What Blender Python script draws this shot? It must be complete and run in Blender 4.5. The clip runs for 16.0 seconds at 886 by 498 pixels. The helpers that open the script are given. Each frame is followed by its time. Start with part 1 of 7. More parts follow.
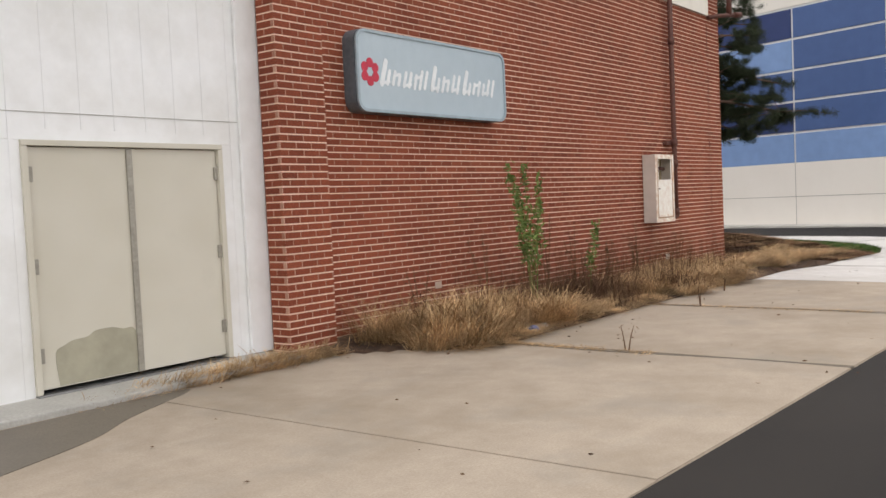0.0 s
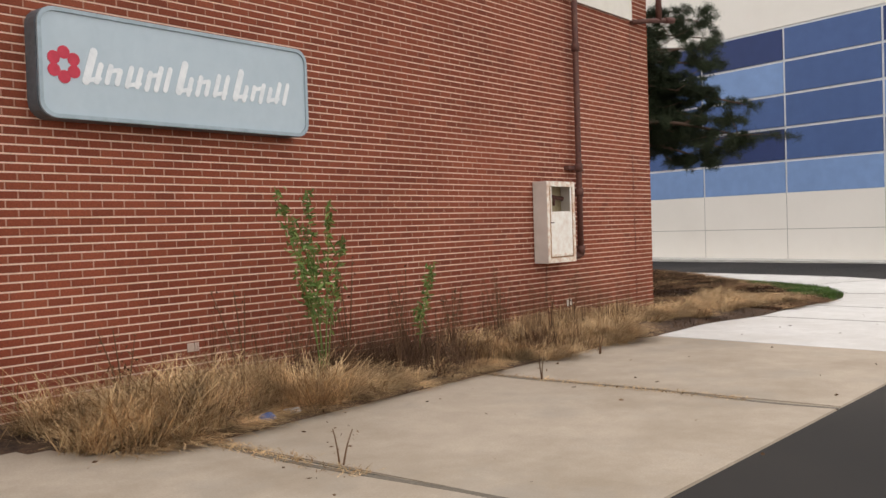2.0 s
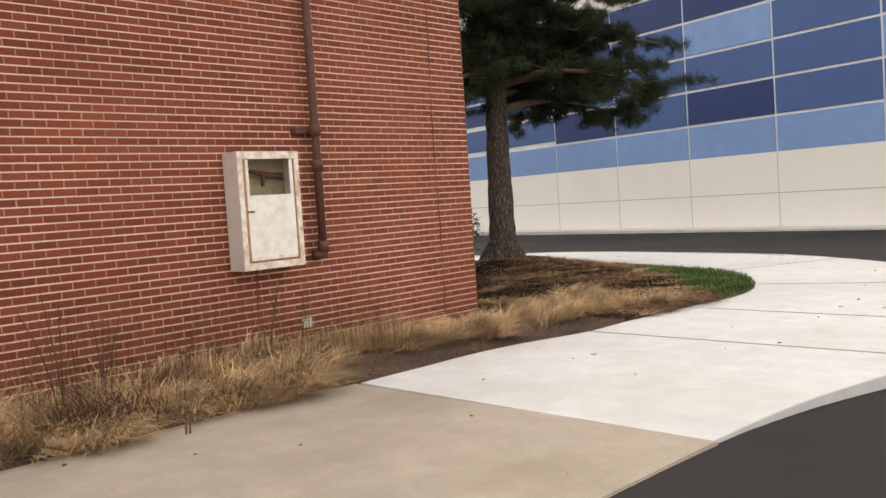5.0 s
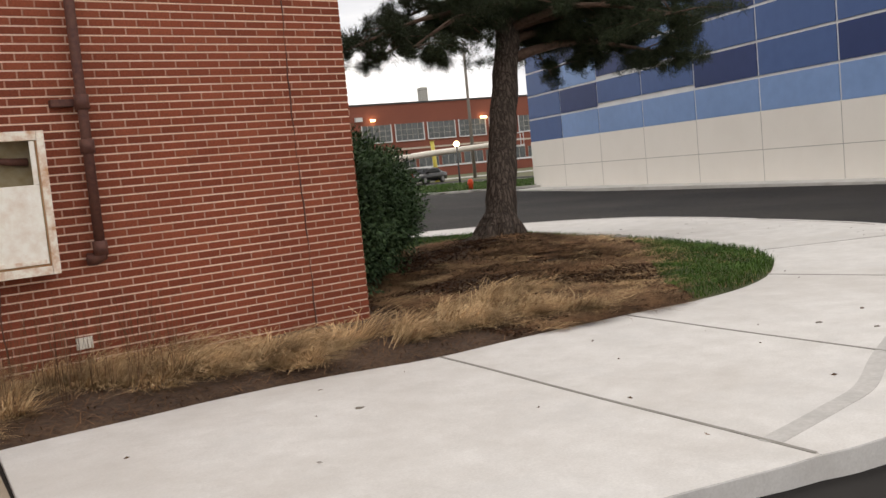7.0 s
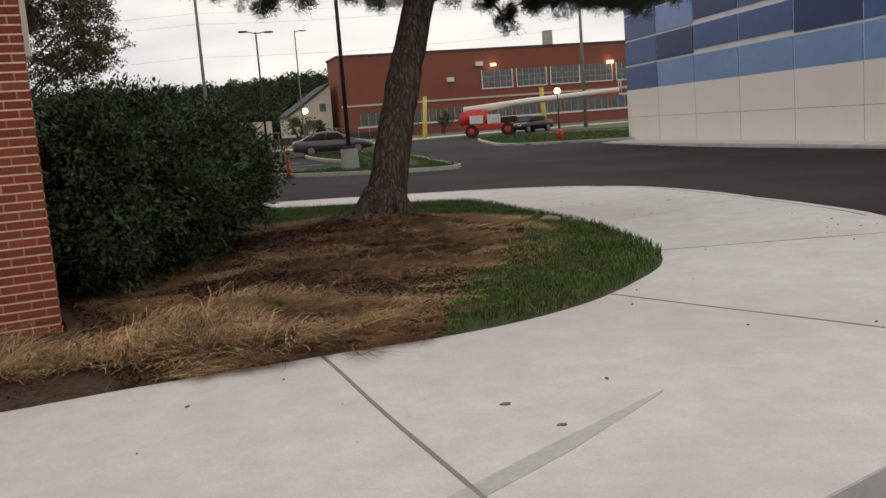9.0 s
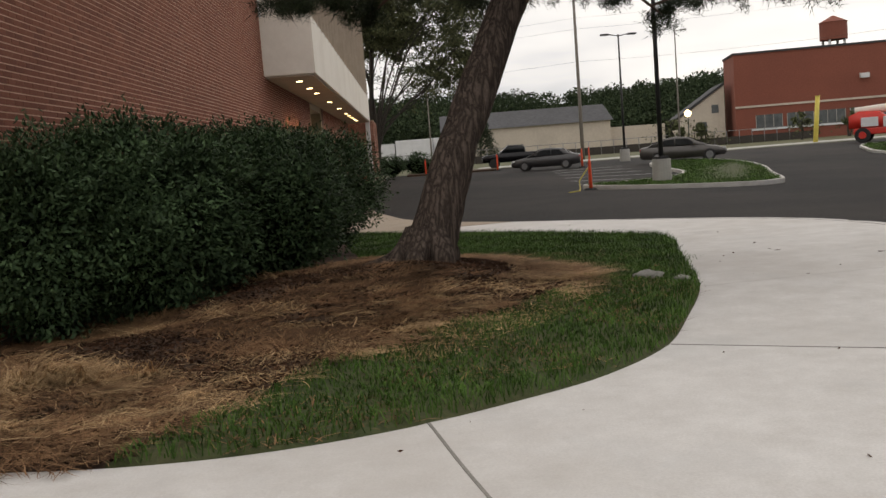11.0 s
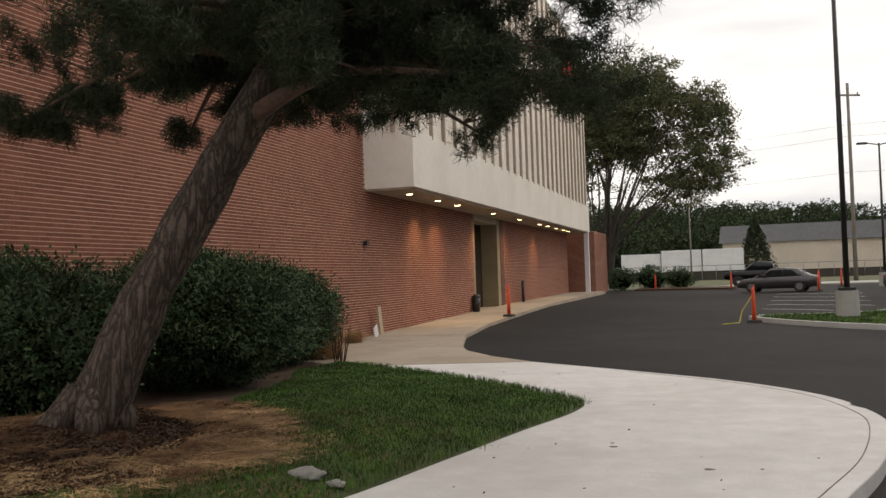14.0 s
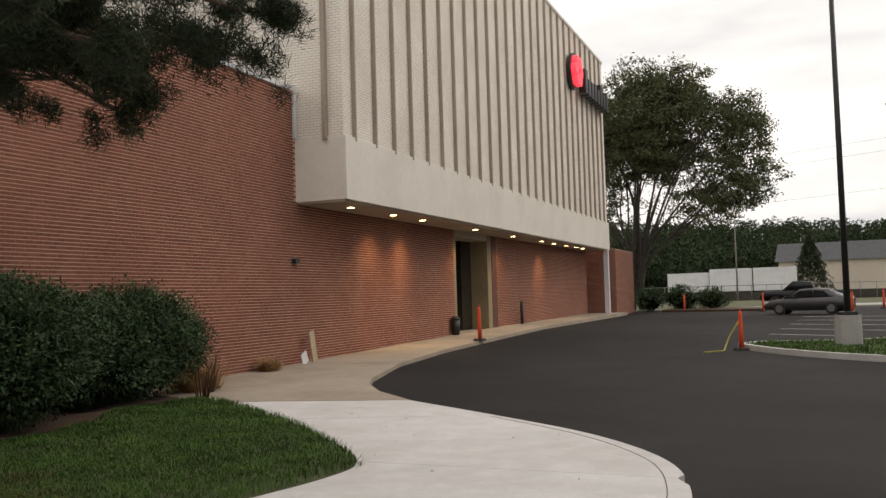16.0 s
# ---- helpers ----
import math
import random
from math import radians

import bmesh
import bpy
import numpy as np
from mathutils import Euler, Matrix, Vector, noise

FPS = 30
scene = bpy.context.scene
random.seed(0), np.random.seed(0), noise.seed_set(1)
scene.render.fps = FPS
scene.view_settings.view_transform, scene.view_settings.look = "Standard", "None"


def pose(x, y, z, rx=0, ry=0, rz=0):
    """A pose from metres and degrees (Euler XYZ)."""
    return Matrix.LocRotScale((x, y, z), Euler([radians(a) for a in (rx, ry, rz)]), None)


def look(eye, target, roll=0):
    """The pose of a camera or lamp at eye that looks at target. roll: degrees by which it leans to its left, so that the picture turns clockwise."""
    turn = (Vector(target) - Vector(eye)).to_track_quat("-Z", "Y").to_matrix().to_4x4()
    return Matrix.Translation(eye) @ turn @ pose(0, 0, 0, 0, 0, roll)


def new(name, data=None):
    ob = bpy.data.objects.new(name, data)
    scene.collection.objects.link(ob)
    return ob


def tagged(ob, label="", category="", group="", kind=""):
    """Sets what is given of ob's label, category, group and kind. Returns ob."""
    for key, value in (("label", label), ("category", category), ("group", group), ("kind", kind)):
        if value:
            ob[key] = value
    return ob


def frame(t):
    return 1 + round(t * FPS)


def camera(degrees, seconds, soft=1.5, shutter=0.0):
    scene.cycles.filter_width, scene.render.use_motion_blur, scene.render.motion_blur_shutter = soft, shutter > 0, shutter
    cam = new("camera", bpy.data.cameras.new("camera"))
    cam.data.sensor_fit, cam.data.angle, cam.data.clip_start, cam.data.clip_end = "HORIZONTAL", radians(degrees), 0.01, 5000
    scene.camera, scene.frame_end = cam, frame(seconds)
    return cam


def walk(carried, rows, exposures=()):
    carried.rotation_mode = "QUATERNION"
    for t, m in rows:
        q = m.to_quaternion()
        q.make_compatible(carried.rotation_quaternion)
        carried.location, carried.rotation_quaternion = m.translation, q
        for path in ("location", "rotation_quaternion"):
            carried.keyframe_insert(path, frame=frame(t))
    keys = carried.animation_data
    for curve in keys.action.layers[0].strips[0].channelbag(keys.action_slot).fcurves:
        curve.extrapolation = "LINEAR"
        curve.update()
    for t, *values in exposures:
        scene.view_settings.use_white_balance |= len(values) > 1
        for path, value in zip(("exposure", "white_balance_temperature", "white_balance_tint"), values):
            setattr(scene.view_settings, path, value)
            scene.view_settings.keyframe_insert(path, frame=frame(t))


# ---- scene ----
cam = camera(51.7, 16.0)

PATH = [
    (0, (-1.399, -6.645, 1.425), (0.187, -5.431, 1.323), -2.6),
    (0.5, (-0.483, -6.75, 1.432), (1.093, -5.524, 1.32), -2.4),
    (1, (0.417, -6.817, 1.427), (1.978, -5.573, 1.308), -2.0),
    (1.5, (1.288, -6.905, 1.435), (2.855, -5.663, 1.378), -2.0),
    (2, (2.177, -6.983, 1.459), (3.738, -5.734, 1.413), -1.8),
    (2.5, (3.154, -7.021, 1.435), (4.708, -5.763, 1.387), -1.8),
    (3, (4.09, -7.121, 1.455), (5.634, -5.851, 1.394), -1.9),
    (3.5, (5.031, -7.183, 1.469), (6.568, -5.905, 1.408), -2.2),
    (4, (5.962, -7.246, 1.48), (7.477, -5.942, 1.405), -2.7),
    (4.5, (6.847, -7.325, 1.485), (8.362, -6.021, 1.415), -2.6),
    (5, (7.8, -7.409, 1.464), (9.293, -6.083, 1.36), -3.8),
    (5.2, (8.205, -7.418, 1.459), (9.68, -6.073, 1.329), -4.0),
    (7.5, (13.089, -8.033, 1.475), (14.184, -6.371, 1.286), -5.0),
    (8, (14.189, -7.976, 1.451), (15.225, -6.28, 1.221), -4.1),
    (8.5, (15.316, -7.855, 1.424), (16.275, -6.119, 1.166), -4.0),
    (9, (16.348, -7.845, 1.424), (17.248, -6.079, 1.153), -4.4),
    (9.5, (17.426, -7.769, 1.415), (18.135, -5.914, 1.173), -5.1),
    (11.8, (22.684, -6.299, 1.43), (22.541, -4.313, 1.239), -3.8),
    (12, (23.092, -6.151, 1.431), (22.92, -4.167, 1.246), -3.7),
    (12.5, (23.998, -5.807, 1.482), (23.651, -3.845, 1.3), -3.3),
    (13, (24.869, -5.222, 1.468), (24.396, -3.286, 1.298), -4.6),
    (13.5, (25.668, -4.671, 1.486), (25.114, -2.753, 1.363), -4.3),
    (14, (26.516, -4.143, 1.552), (25.93, -2.232, 1.613), -1.9),
    (14.5, (27.233, -3.359, 1.602), (26.544, -1.482, 1.636), -2.0),
    (15, (27.878, -2.479, 1.552), (27.128, -0.625, 1.581), -1.6),
    (15.5, (28.552, -1.658, 1.433), (27.787, 0.189, 1.468), -2.0),
    (16, (28.908, -0.739, 1.536), (28.188, 1.124, 1.641), -1.7),
]
walk(cam, [(t, look(e, g, r)) for t, e, g, r in PATH], [(0, 0.47, 6750, 10), (1.5, 0.76, 6800, 10), (2.0, 0.46, 6850, 10), (2.5, 0.42, 6900, 10), (3.0, 0.6, 6920, 10), (3.5, 0.55, 6920, 10), (5, 0.54, 6980, 10), (7.4, 0.17, 6950, 10), (8, 0.22, 6950, 10), (8.5, -0.16, 6950, 10), (9, -0.32, 6950, 10), (9.5, -0.22, 6960, 10), (10.5, -0.2, 6980, 10), (12, -0.06, 7000, 10), (12.5, 0.12, 7000, 10), (13.5, 0.34, 7080, 10), (14, -0.03, 7050, 10), (14.5, 0.14, 7050, 10), (15, 0.11, 7050, 10), (15.5, 0.11, 7050, 10), (16, -0.07, 7050, 10)])

# ---------------- world, sun ----------------
world = bpy.data.worlds.new("overcast_sky")
scene.world = world
world.use_nodes = True
wt = world.node_tree
wt.nodes.clear()
w_out = wt.nodes.new("ShaderNodeOutputWorld")
w_bg = wt.nodes.new("ShaderNodeBackground")
w_sky = wt.nodes.new("ShaderNodeTexSky")
w_sky.sky_type = 'NISHITA'
w_sky.sun_disc = False
w_sky.sun_elevation = radians(38)
w_sky.sun_rotation = radians(130)
w_co = wt.nodes.new("ShaderNodeTexCoord")
w_map = wt.nodes.new("ShaderNodeMapping")
w_map.inputs["Scale"].default_value = (1.2, 1.2, 5.0)
w_noise = wt.nodes.new("ShaderNodeTexNoise")
w_noise.inputs["Scale"].default_value = 1.7
w_noise.inputs["Detail"].default_value = 6
w_ramp = wt.nodes.new("ShaderNodeValToRGB")
w_ramp.color_ramp.elements[0].position = 0.36
w_ramp.color_ramp.elements[0].color = (7.6, 7.8, 8.5, 1)
w_ramp.color_ramp.elements[1].position = 0.56
w_ramp.color_ramp.elements[1].color = (13.0, 12.8, 12.8, 1)
w_mix = wt.nodes.new("ShaderNodeMixRGB")
w_mix.inputs["Fac"].default_value = 0.93
wt.links.new(w_co.outputs["Generated"], w_map.inputs["Vector"])
wt.links.new(w_map.outputs["Vector"], w_noise.inputs["Vector"])
wt.links.new(w_noise.outputs["Fac"], w_ramp.inputs["Fac"])
wt.links.new(w_sky.outputs["Color"], w_mix.inputs["Color1"])
wt.links.new(w_ramp.outputs["Color"], w_mix.inputs["Color2"])
wt.links.new(w_mix.outputs["Color"], w_bg.inputs["Color"])
w_bg.inputs["Strength"].default_value = 0.1
wt.links.new(w_bg.outputs["Background"], w_out.inputs["Surface"])

sun = new("sun", bpy.data.lights.new("sun", 'SUN'))
sun.data.energy = 0.6
sun.data.angle = radians(30)
sun.data.color = (1.0, 0.96, 0.9)
sun.matrix_world = look((48, 20, 44), (10, 0, 0))


# ---------------- materials ----------------
def nodes_of(name, rough=0.8, metal=0.0, spec=0.5):
    m = bpy.data.materials.new(name)
    m.use_nodes = True
    nt = m.node_tree
    b = nt.nodes["Principled BSDF"]
    b.inputs["Roughness"].default_value = rough
    b.inputs["Metallic"].default_value = metal
    b.inputs["Specular IOR Level"].default_value = spec
    return m, nt, b


def noise_ramp(nt, scale, stops, detail=5, vec=None, rough=0.55):
    """A noise in metres through a colour ramp; stops: (position, colour)."""
    if vec is None:
        co = nt.nodes.new("ShaderNodeTexCoord")
        vec = co.outputs["Object"]
    n = nt.nodes.new("ShaderNodeTexNoise")
    n.inputs["Scale"].default_value = scale
    n.inputs["Detail"].default_value = detail
    n.inputs["Roughness"].default_value = rough
    nt.links.new(vec, n.inputs["Vector"])
    r = nt.nodes.new("ShaderNodeValToRGB")
    el = r.color_ramp.elements
    while len(el) < len(stops):
        el.new(0.5)
    for e, (p, c) in zip(el, stops):
        e.position = p
        e.color = (*c, 1)
    nt.links.new(n.outputs["Fac"], r.inputs["Fac"])
    return r.outputs["Color"], n.outputs["Fac"], vec


def blend(nt, kind, fac, a, b):
    x = nt.nodes.new("ShaderNodeMixRGB")
    x.blend_type = kind
    if isinstance(fac, (int, float)):
        x.inputs["Fac"].default_value = fac
    else:
        nt.links.new(fac, x.inputs["Fac"])
    for s, v in ((x.inputs["Color1"], a), (x.inputs["Color2"], b)):
        if isinstance(v, tuple):
            s.default_value = (*v, 1)
        else:
            nt.links.new(v, s)
    return x.outputs["Color"]


def bump(nt, b, height, strength=0.3, distance=0.01):
    x = nt.nodes.new("ShaderNodeBump")
    x.inputs["Strength"].default_value = strength
    x.inputs["Distance"].default_value = distance
    nt.links.new(height, x.inputs["Height"])
    nt.links.new(x.outputs["Normal"], b.inputs["Normal"])


def surface(name, c1, c2, fine=40.0, coarse=1.2, rough=0.8, metal=0.0, stain=None, amount=0.5, relief=0.25, depth=0.004, spec=0.5):
    """Fine grain between two colours, larger stains over it, and relief."""
    m, nt, b = nodes_of(name, rough, metal, spec)
    col, fac, vec = noise_ramp(nt, fine, ((0.3, c1), (0.7, c2)))
    st = stain or tuple(v * 0.72 for v in c1)
    mask, _, _ = noise_ramp(nt, coarse, ((0.42, (0, 0, 0)), (0.72, (1, 1, 1))), 6, vec, 0.65)
    sc = nt.nodes.new("ShaderNodeMath")
    sc.operation = 'MULTIPLY'
    sc.inputs[1].default_value = amount
    nt.links.new(mask, sc.inputs[0])
    nt.links.new(blend(nt, 'MIX', sc.outputs[0], col, st), b.inputs["Base Color"])
    if relief:
        bump(nt, b, fac, relief, depth)
    return m


def brick_mat(name, single, tone=(0.262, 0.071, 0.039)):
    m, nt, b = nodes_of(name, 0.9, spec=0.2)
    if single:
        rnd = nt.nodes.new("ShaderNodeObjectInfo").outputs["Random"]
    else:
        rnd = nt.nodes.new("ShaderNodeNewGeometry").outputs["Random Per Island"]
    r = nt.nodes.new("ShaderNodeValToRGB")
    el = r.color_ramp.elements
    for p in (0.25, 0.5, 0.8):
        el.new(p)
    t = tone
    for e, k in zip(el, ((0.8, 0.82, 0.86), (0.93, 0.93, 0.94), (1.0, 1.0, 1.0), (1.05, 1.08, 1.08), (1.14, 1.22, 1.22))):
        e.color = (t[0] * k[0], t[1] * k[1], t[2] * k[2], 1)
    nt.links.new(rnd, r.inputs["Fac"])
    geo = nt.nodes.new("ShaderNodeNewGeometry").outputs["Position"]
    g, fac, _ = noise_ramp(nt, 60, ((0.3, (0.78, 0.78, 0.8)), (0.7, (1.12, 1.1, 1.08))), 4, geo)
    col = blend(nt, 'MULTIPLY', 1.0, r.outputs["Color"], g)
    big, _, _ = noise_ramp(nt, 0.55, ((0.3, (0.8, 0.78, 0.78)), (0.7, (1.1, 1.08, 1.06))), 6, geo)
    nt.links.new(blend(nt, 'MULTIPLY', 1.0, col, big), b.inputs["Base Color"])
    bump(nt, b, fac, 0.4, 0.003)
    return m


M = {}
M["brick"] = brick_mat("red_brick_joined", False)
M["brick_one"] = brick_mat("red_brick_single", True)
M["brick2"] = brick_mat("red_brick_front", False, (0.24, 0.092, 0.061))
M["mortar"] = surface("pink_mortar", (0.8, 0.55, 0.415), (0.9, 0.69, 0.55), 50, 0.7, 0.95, stain=(0.46, 0.31, 0.25), amount=0.6)
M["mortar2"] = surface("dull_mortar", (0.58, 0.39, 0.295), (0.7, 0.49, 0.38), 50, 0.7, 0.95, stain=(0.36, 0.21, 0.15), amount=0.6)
M["head_mortar"] = surface("stained_head_mortar", (0.33, 0.15, 0.1), (0.54, 0.32, 0.24), 4.5, 1.6, 0.95, stain=(0.25, 0.09, 0.06), amount=0.6, relief=0.1)
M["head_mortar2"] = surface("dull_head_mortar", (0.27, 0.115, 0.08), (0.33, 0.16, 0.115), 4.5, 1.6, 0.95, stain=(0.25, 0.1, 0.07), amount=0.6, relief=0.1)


def concrete_mat(name, c1, c2, stain, cool, amount):
    """Poured concrete: fine speckle, hand-sized mottling and broad stains of two tints."""
    m, nt, b = nodes_of(name, 0.9, spec=0.3)
    geo = nt.nodes.new("ShaderNodeNewGeometry").outputs["Position"]
    col, fac, _ = noise_ramp(nt, 70, ((0.3, c1), (0.7, c2)), 5, geo)
    mot, _, _ = noise_ramp(nt, 3.2, ((0.3, (0.88, 0.87, 0.86)), (0.7, (1.06, 1.06, 1.06))), 7, geo, 0.7)
    col = blend(nt, 'MULTIPLY', 1.0, col, mot)
    for scale, tint, lo, hi, k in ((0.42, stain, 0.46, 0.68, amount), (0.9, cool, 0.52, 0.7, amount * 0.7), (6.0, stain, 0.62, 0.74, amount * 0.55)):
        mask, _, _ = noise_ramp(nt, scale, ((lo, (0, 0, 0)), (hi, (k, k, k))), 8, geo, 0.68)
        col = blend(nt, 'MIX', mask, col, tint)
    nt.links.new(col, b.inputs["Base Color"])
    bump(nt, b, fac, 0.25, 0.004)
    return m


M["concrete_old"] = concrete_mat("tan_concrete", (0.362, 0.301, 0.237), (0.438, 0.372, 0.302), (0.255, 0.205, 0.15), (0.28, 0.255, 0.22), 0.75)
M["concrete_new"] = concrete_mat("pale_new_concrete", (0.58, 0.565, 0.55), (0.665, 0.65, 0.635), (0.46, 0.43, 0.4), (0.5, 0.495, 0.49), 0.6)
M["concrete_grey"] = surface("grey_concrete", (0.36, 0.35, 0.32), (0.46, 0.45, 0.42), 40, 2.0, 0.9)
M["kerb"] = surface("pale_kerb_concrete", (0.5, 0.49, 0.46), (0.6, 0.585, 0.56), 50, 1.5, 0.9, stain=(0.34, 0.32, 0.29), amount=0.6)
M["asphalt"] = surface("black_asphalt", (0.008, 0.0074, 0.0075), (0.019, 0.0174, 0.0167), 140, 0.12, 0.86, spec=0.22, stain=(0.04, 0.034, 0.03), amount=0.85, relief=0.5, depth=0.006)
M["earth"] = surface("dull_grass_ground", (0.05, 0.06, 0.02), (0.11, 0.11, 0.045), 3, 0.05, 0.95, stain=(0.12, 0.1, 0.06), relief=0.0)
M["joint_grey"] = surface("grey_joint", (0.2, 0.19, 0.17), (0.3, 0.285, 0.26), 60, 4, 0.95)
M["joint"] = surface("dark_joint", (0.1, 0.085, 0.065), (0.19, 0.16, 0.125), 60, 4, 0.95)
M["white_metal"] = surface("white_painted_siding", (0.82, 0.83, 0.84), (0.86, 0.87, 0.88), 8, 0.8, 0.5, stain=(0.57, 0.55, 0.5), amount=0.5, relief=0.05)
M["door_paint"] = surface("beige_door_paint", (0.58, 0.55, 0.47), (0.62, 0.59, 0.51), 6, 1.5, 0.55, stain=(0.5, 0.465, 0.37), amount=0.6, relief=0.04)
M["door_patch"] = surface("olive_repainted_patch", (0.34, 0.32, 0.24), (0.4, 0.375, 0.285), 9, 3.0, 0.6, relief=0.04)
M["hinge"] = surface("worn_hinge_steel", (0.3, 0.28, 0.24), (0.4, 0.38, 0.33), 30, 5, 0.5, 0.4)
M["steel"] = surface("grey_steel", (0.2, 0.2, 0.2), (0.3, 0.3, 0.3), 30, 3, 0.45, 0.6)
M["black_paint"] = surface("black_paint", (0.012, 0.012, 0.013), (0.025, 0.024, 0.025), 20, 3, 0.45)
M["sign_face"] = surface("pale_blue_sign_face", (0.42, 0.51, 0.57), (0.47, 0.56, 0.62), 5, 1.2, 0.35, stain=(0.38, 0.46, 0.51), amount=0.5, relief=0.02)
M["sign_case"] = surface("slate_sign_case", (0.1, 0.125, 0.145), (0.15, 0.18, 0.205), 20, 3, 0.45)
M["sign_rim"] = surface("grey_sign_rim", (0.3, 0.38, 0.43), (0.38, 0.46, 0.52), 20, 3, 0.4)
M["sign_white"] = surface("white_lettering", (0.78, 0.8, 0.82), (0.85, 0.87, 0.88), 30, 6, 0.5, stain=(0.55, 0.6, 0.64), amount=0.6, relief=0)
M["sign_red"] = surface("red_flower_paint", (0.5, 0.02, 0.05), (0.6, 0.03, 0.07), 20, 4, 0.5, relief=0)
M["rust_pipe"] = surface("rusty_brown_pipe", (0.06, 0.02, 0.016), (0.12, 0.042, 0.03), 25, 4, 0.7, stain=(0.16, 0.07, 0.04))
M["box_paint"] = surface("cream_box_paint", (0.88, 0.84, 0.76), (0.91, 0.88, 0.82), 6, 6.5, 0.55, stain=(0.52, 0.29, 0.14), amount=0.42, relief=0.05)
M["box_frame"] = surface("rust_stained_frame", (0.86, 0.8, 0.7), (0.9, 0.85, 0.77), 9, 9.0, 0.6, stain=(0.5, 0.21, 0.06), amount=0.95, relief=0.08)
# the cabinet's cream darkened for its sides, their shade put into the colour
M["box_side"] = surface("cream_box_shaded_side", (0.6, 0.53, 0.47), (0.66, 0.59, 0.53), 6, 2, 0.6, relief=0.05)
M["box_rust"] = surface("rust_edge", (0.33, 0.14, 0.05), (0.55, 0.36, 0.2), 14, 7, 0.85)
M["box_in"] = surface("stained_box_inside", (0.35, 0.27, 0.14), (0.5, 0.43, 0.3), 9, 5, 0.8)
M["straw"] = None
M["tag_pink"] = surface("faded_tag", (0.5, 0.36, 0.29), (0.6, 0.45, 0.37), 30, 2, 0.85)
M["pale_panel"] = surface("cream_panel", (0.77, 0.72, 0.64), (0.82, 0.77, 0.69), 6, 0.5, 0.7, stain=(0.62, 0.56, 0.47), amount=0.5, relief=0.05)
M["white_stucco"] = surface("pale_concrete_panel", (0.81, 0.775, 0.72), (0.85, 0.81, 0.755), 30, 0.3, 0.85, stain=(0.76, 0.72, 0.66), amount=0.6, relief=0.1)
M["white_trim"] = surface("white_frame", (0.68, 0.69, 0.7), (0.74, 0.74, 0.75), 10, 1, 0.5, relief=0)
M["panel_groove"] = surface("grey_groove", (0.36, 0.34, 0.31), (0.42, 0.4, 0.37), 10, 1, 0.8, relief=0)
for nm, c in (("navy", (0.033, 0.053, 0.15)), ("blue", (0.07, 0.122, 0.28)), ("light", (0.2, 0.315, 0.56))):
    M["pan_" + nm] = surface(nm + "_glazed_panel", c, tuple(v * 1.12 for v in c), 2, 0.15, 0.35, stain=tuple(v * 0.85 for v in c), relief=0.0, spec=0.2)
M["fin"] = surface("white_brick_paint", (0.6, 0.565, 0.5), (0.66, 0.62, 0.555), 20, 0.5, 0.7, stain=(0.52, 0.48, 0.41), amount=0.6)
M["fin_dark"] = surface("fin_shadow_grey", (0.33, 0.27, 0.215), (0.41, 0.34, 0.275), 20, 1, 0.7)
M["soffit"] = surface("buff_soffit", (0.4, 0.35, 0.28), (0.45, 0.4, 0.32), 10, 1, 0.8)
M["tan_stone"] = surface("tan_entrance_stone", (0.25, 0.2, 0.12), (0.32, 0.26, 0.16), 14, 1.2, 0.7)
M["dark_glass"] = surface("dark_doorway_glass", (0.02, 0.02, 0.018), (0.035, 0.033, 0.03), 3, 1, 0.15, relief=0)
M["cone"] = surface("orange_plastic", (0.75, 0.07, 0.02), (0.85, 0.1, 0.03), 20, 4, 0.5, stain=(0.6, 0.07, 0.03), relief=0)
M["rubber"] = surface("black_rubber", (0.015, 0.015, 0.015), (0.03, 0.03, 0.03), 40, 5, 0.8)
M["timber"] = surface("raw_timber", (0.42, 0.33, 0.22), (0.55, 0.45, 0.32), 25, 3, 0.8)
M["lift_red"] = surface("red_machine_paint", (0.6, 0.03, 0.02), (0.7, 0.045, 0.03), 10, 2, 0.4, relief=0)
M["yellow"] = surface("yellow_paint", (0.6, 0.5, 0.08), (0.7, 0.58, 0.12), 10, 2, 0.5, relief=0)
M["factory_brick"] = surface("far_red_brick", (0.21, 0.065, 0.042), (0.27, 0.09, 0.06), 6, 0.12, 0.9, stain=(0.17, 0.055, 0.04), relief=0.0)
M["roof_dark"] = surface("dark_roofing", (0.045, 0.045, 0.05), (0.08, 0.08, 0.085), 2, 0.3, 0.9, relief=0)
M["cream_wall"] = surface("cream_block_wall", (0.55, 0.48, 0.4), (0.62, 0.55, 0.46), 3, 0.2, 0.9, relief=0)
M["fac_glass"] = surface("grey_factory_glass", (0.06, 0.07, 0.075), (0.13, 0.14, 0.145), 1.5, 0.4, 0.2, relief=0)
M["line_paint"] = surface("worn_line_paint", (0.55, 0.56, 0.57), (0.65, 0.66, 0.67), 40, 3, 0.8, stain=(0.2, 0.2, 0.2), amount=0.6, relief=0)
M["wood_pole"] = surface("weathered_pole", (0.16, 0.14, 0.12), (0.25, 0.225, 0.2), 20, 2, 0.9)
M["bark"] = None


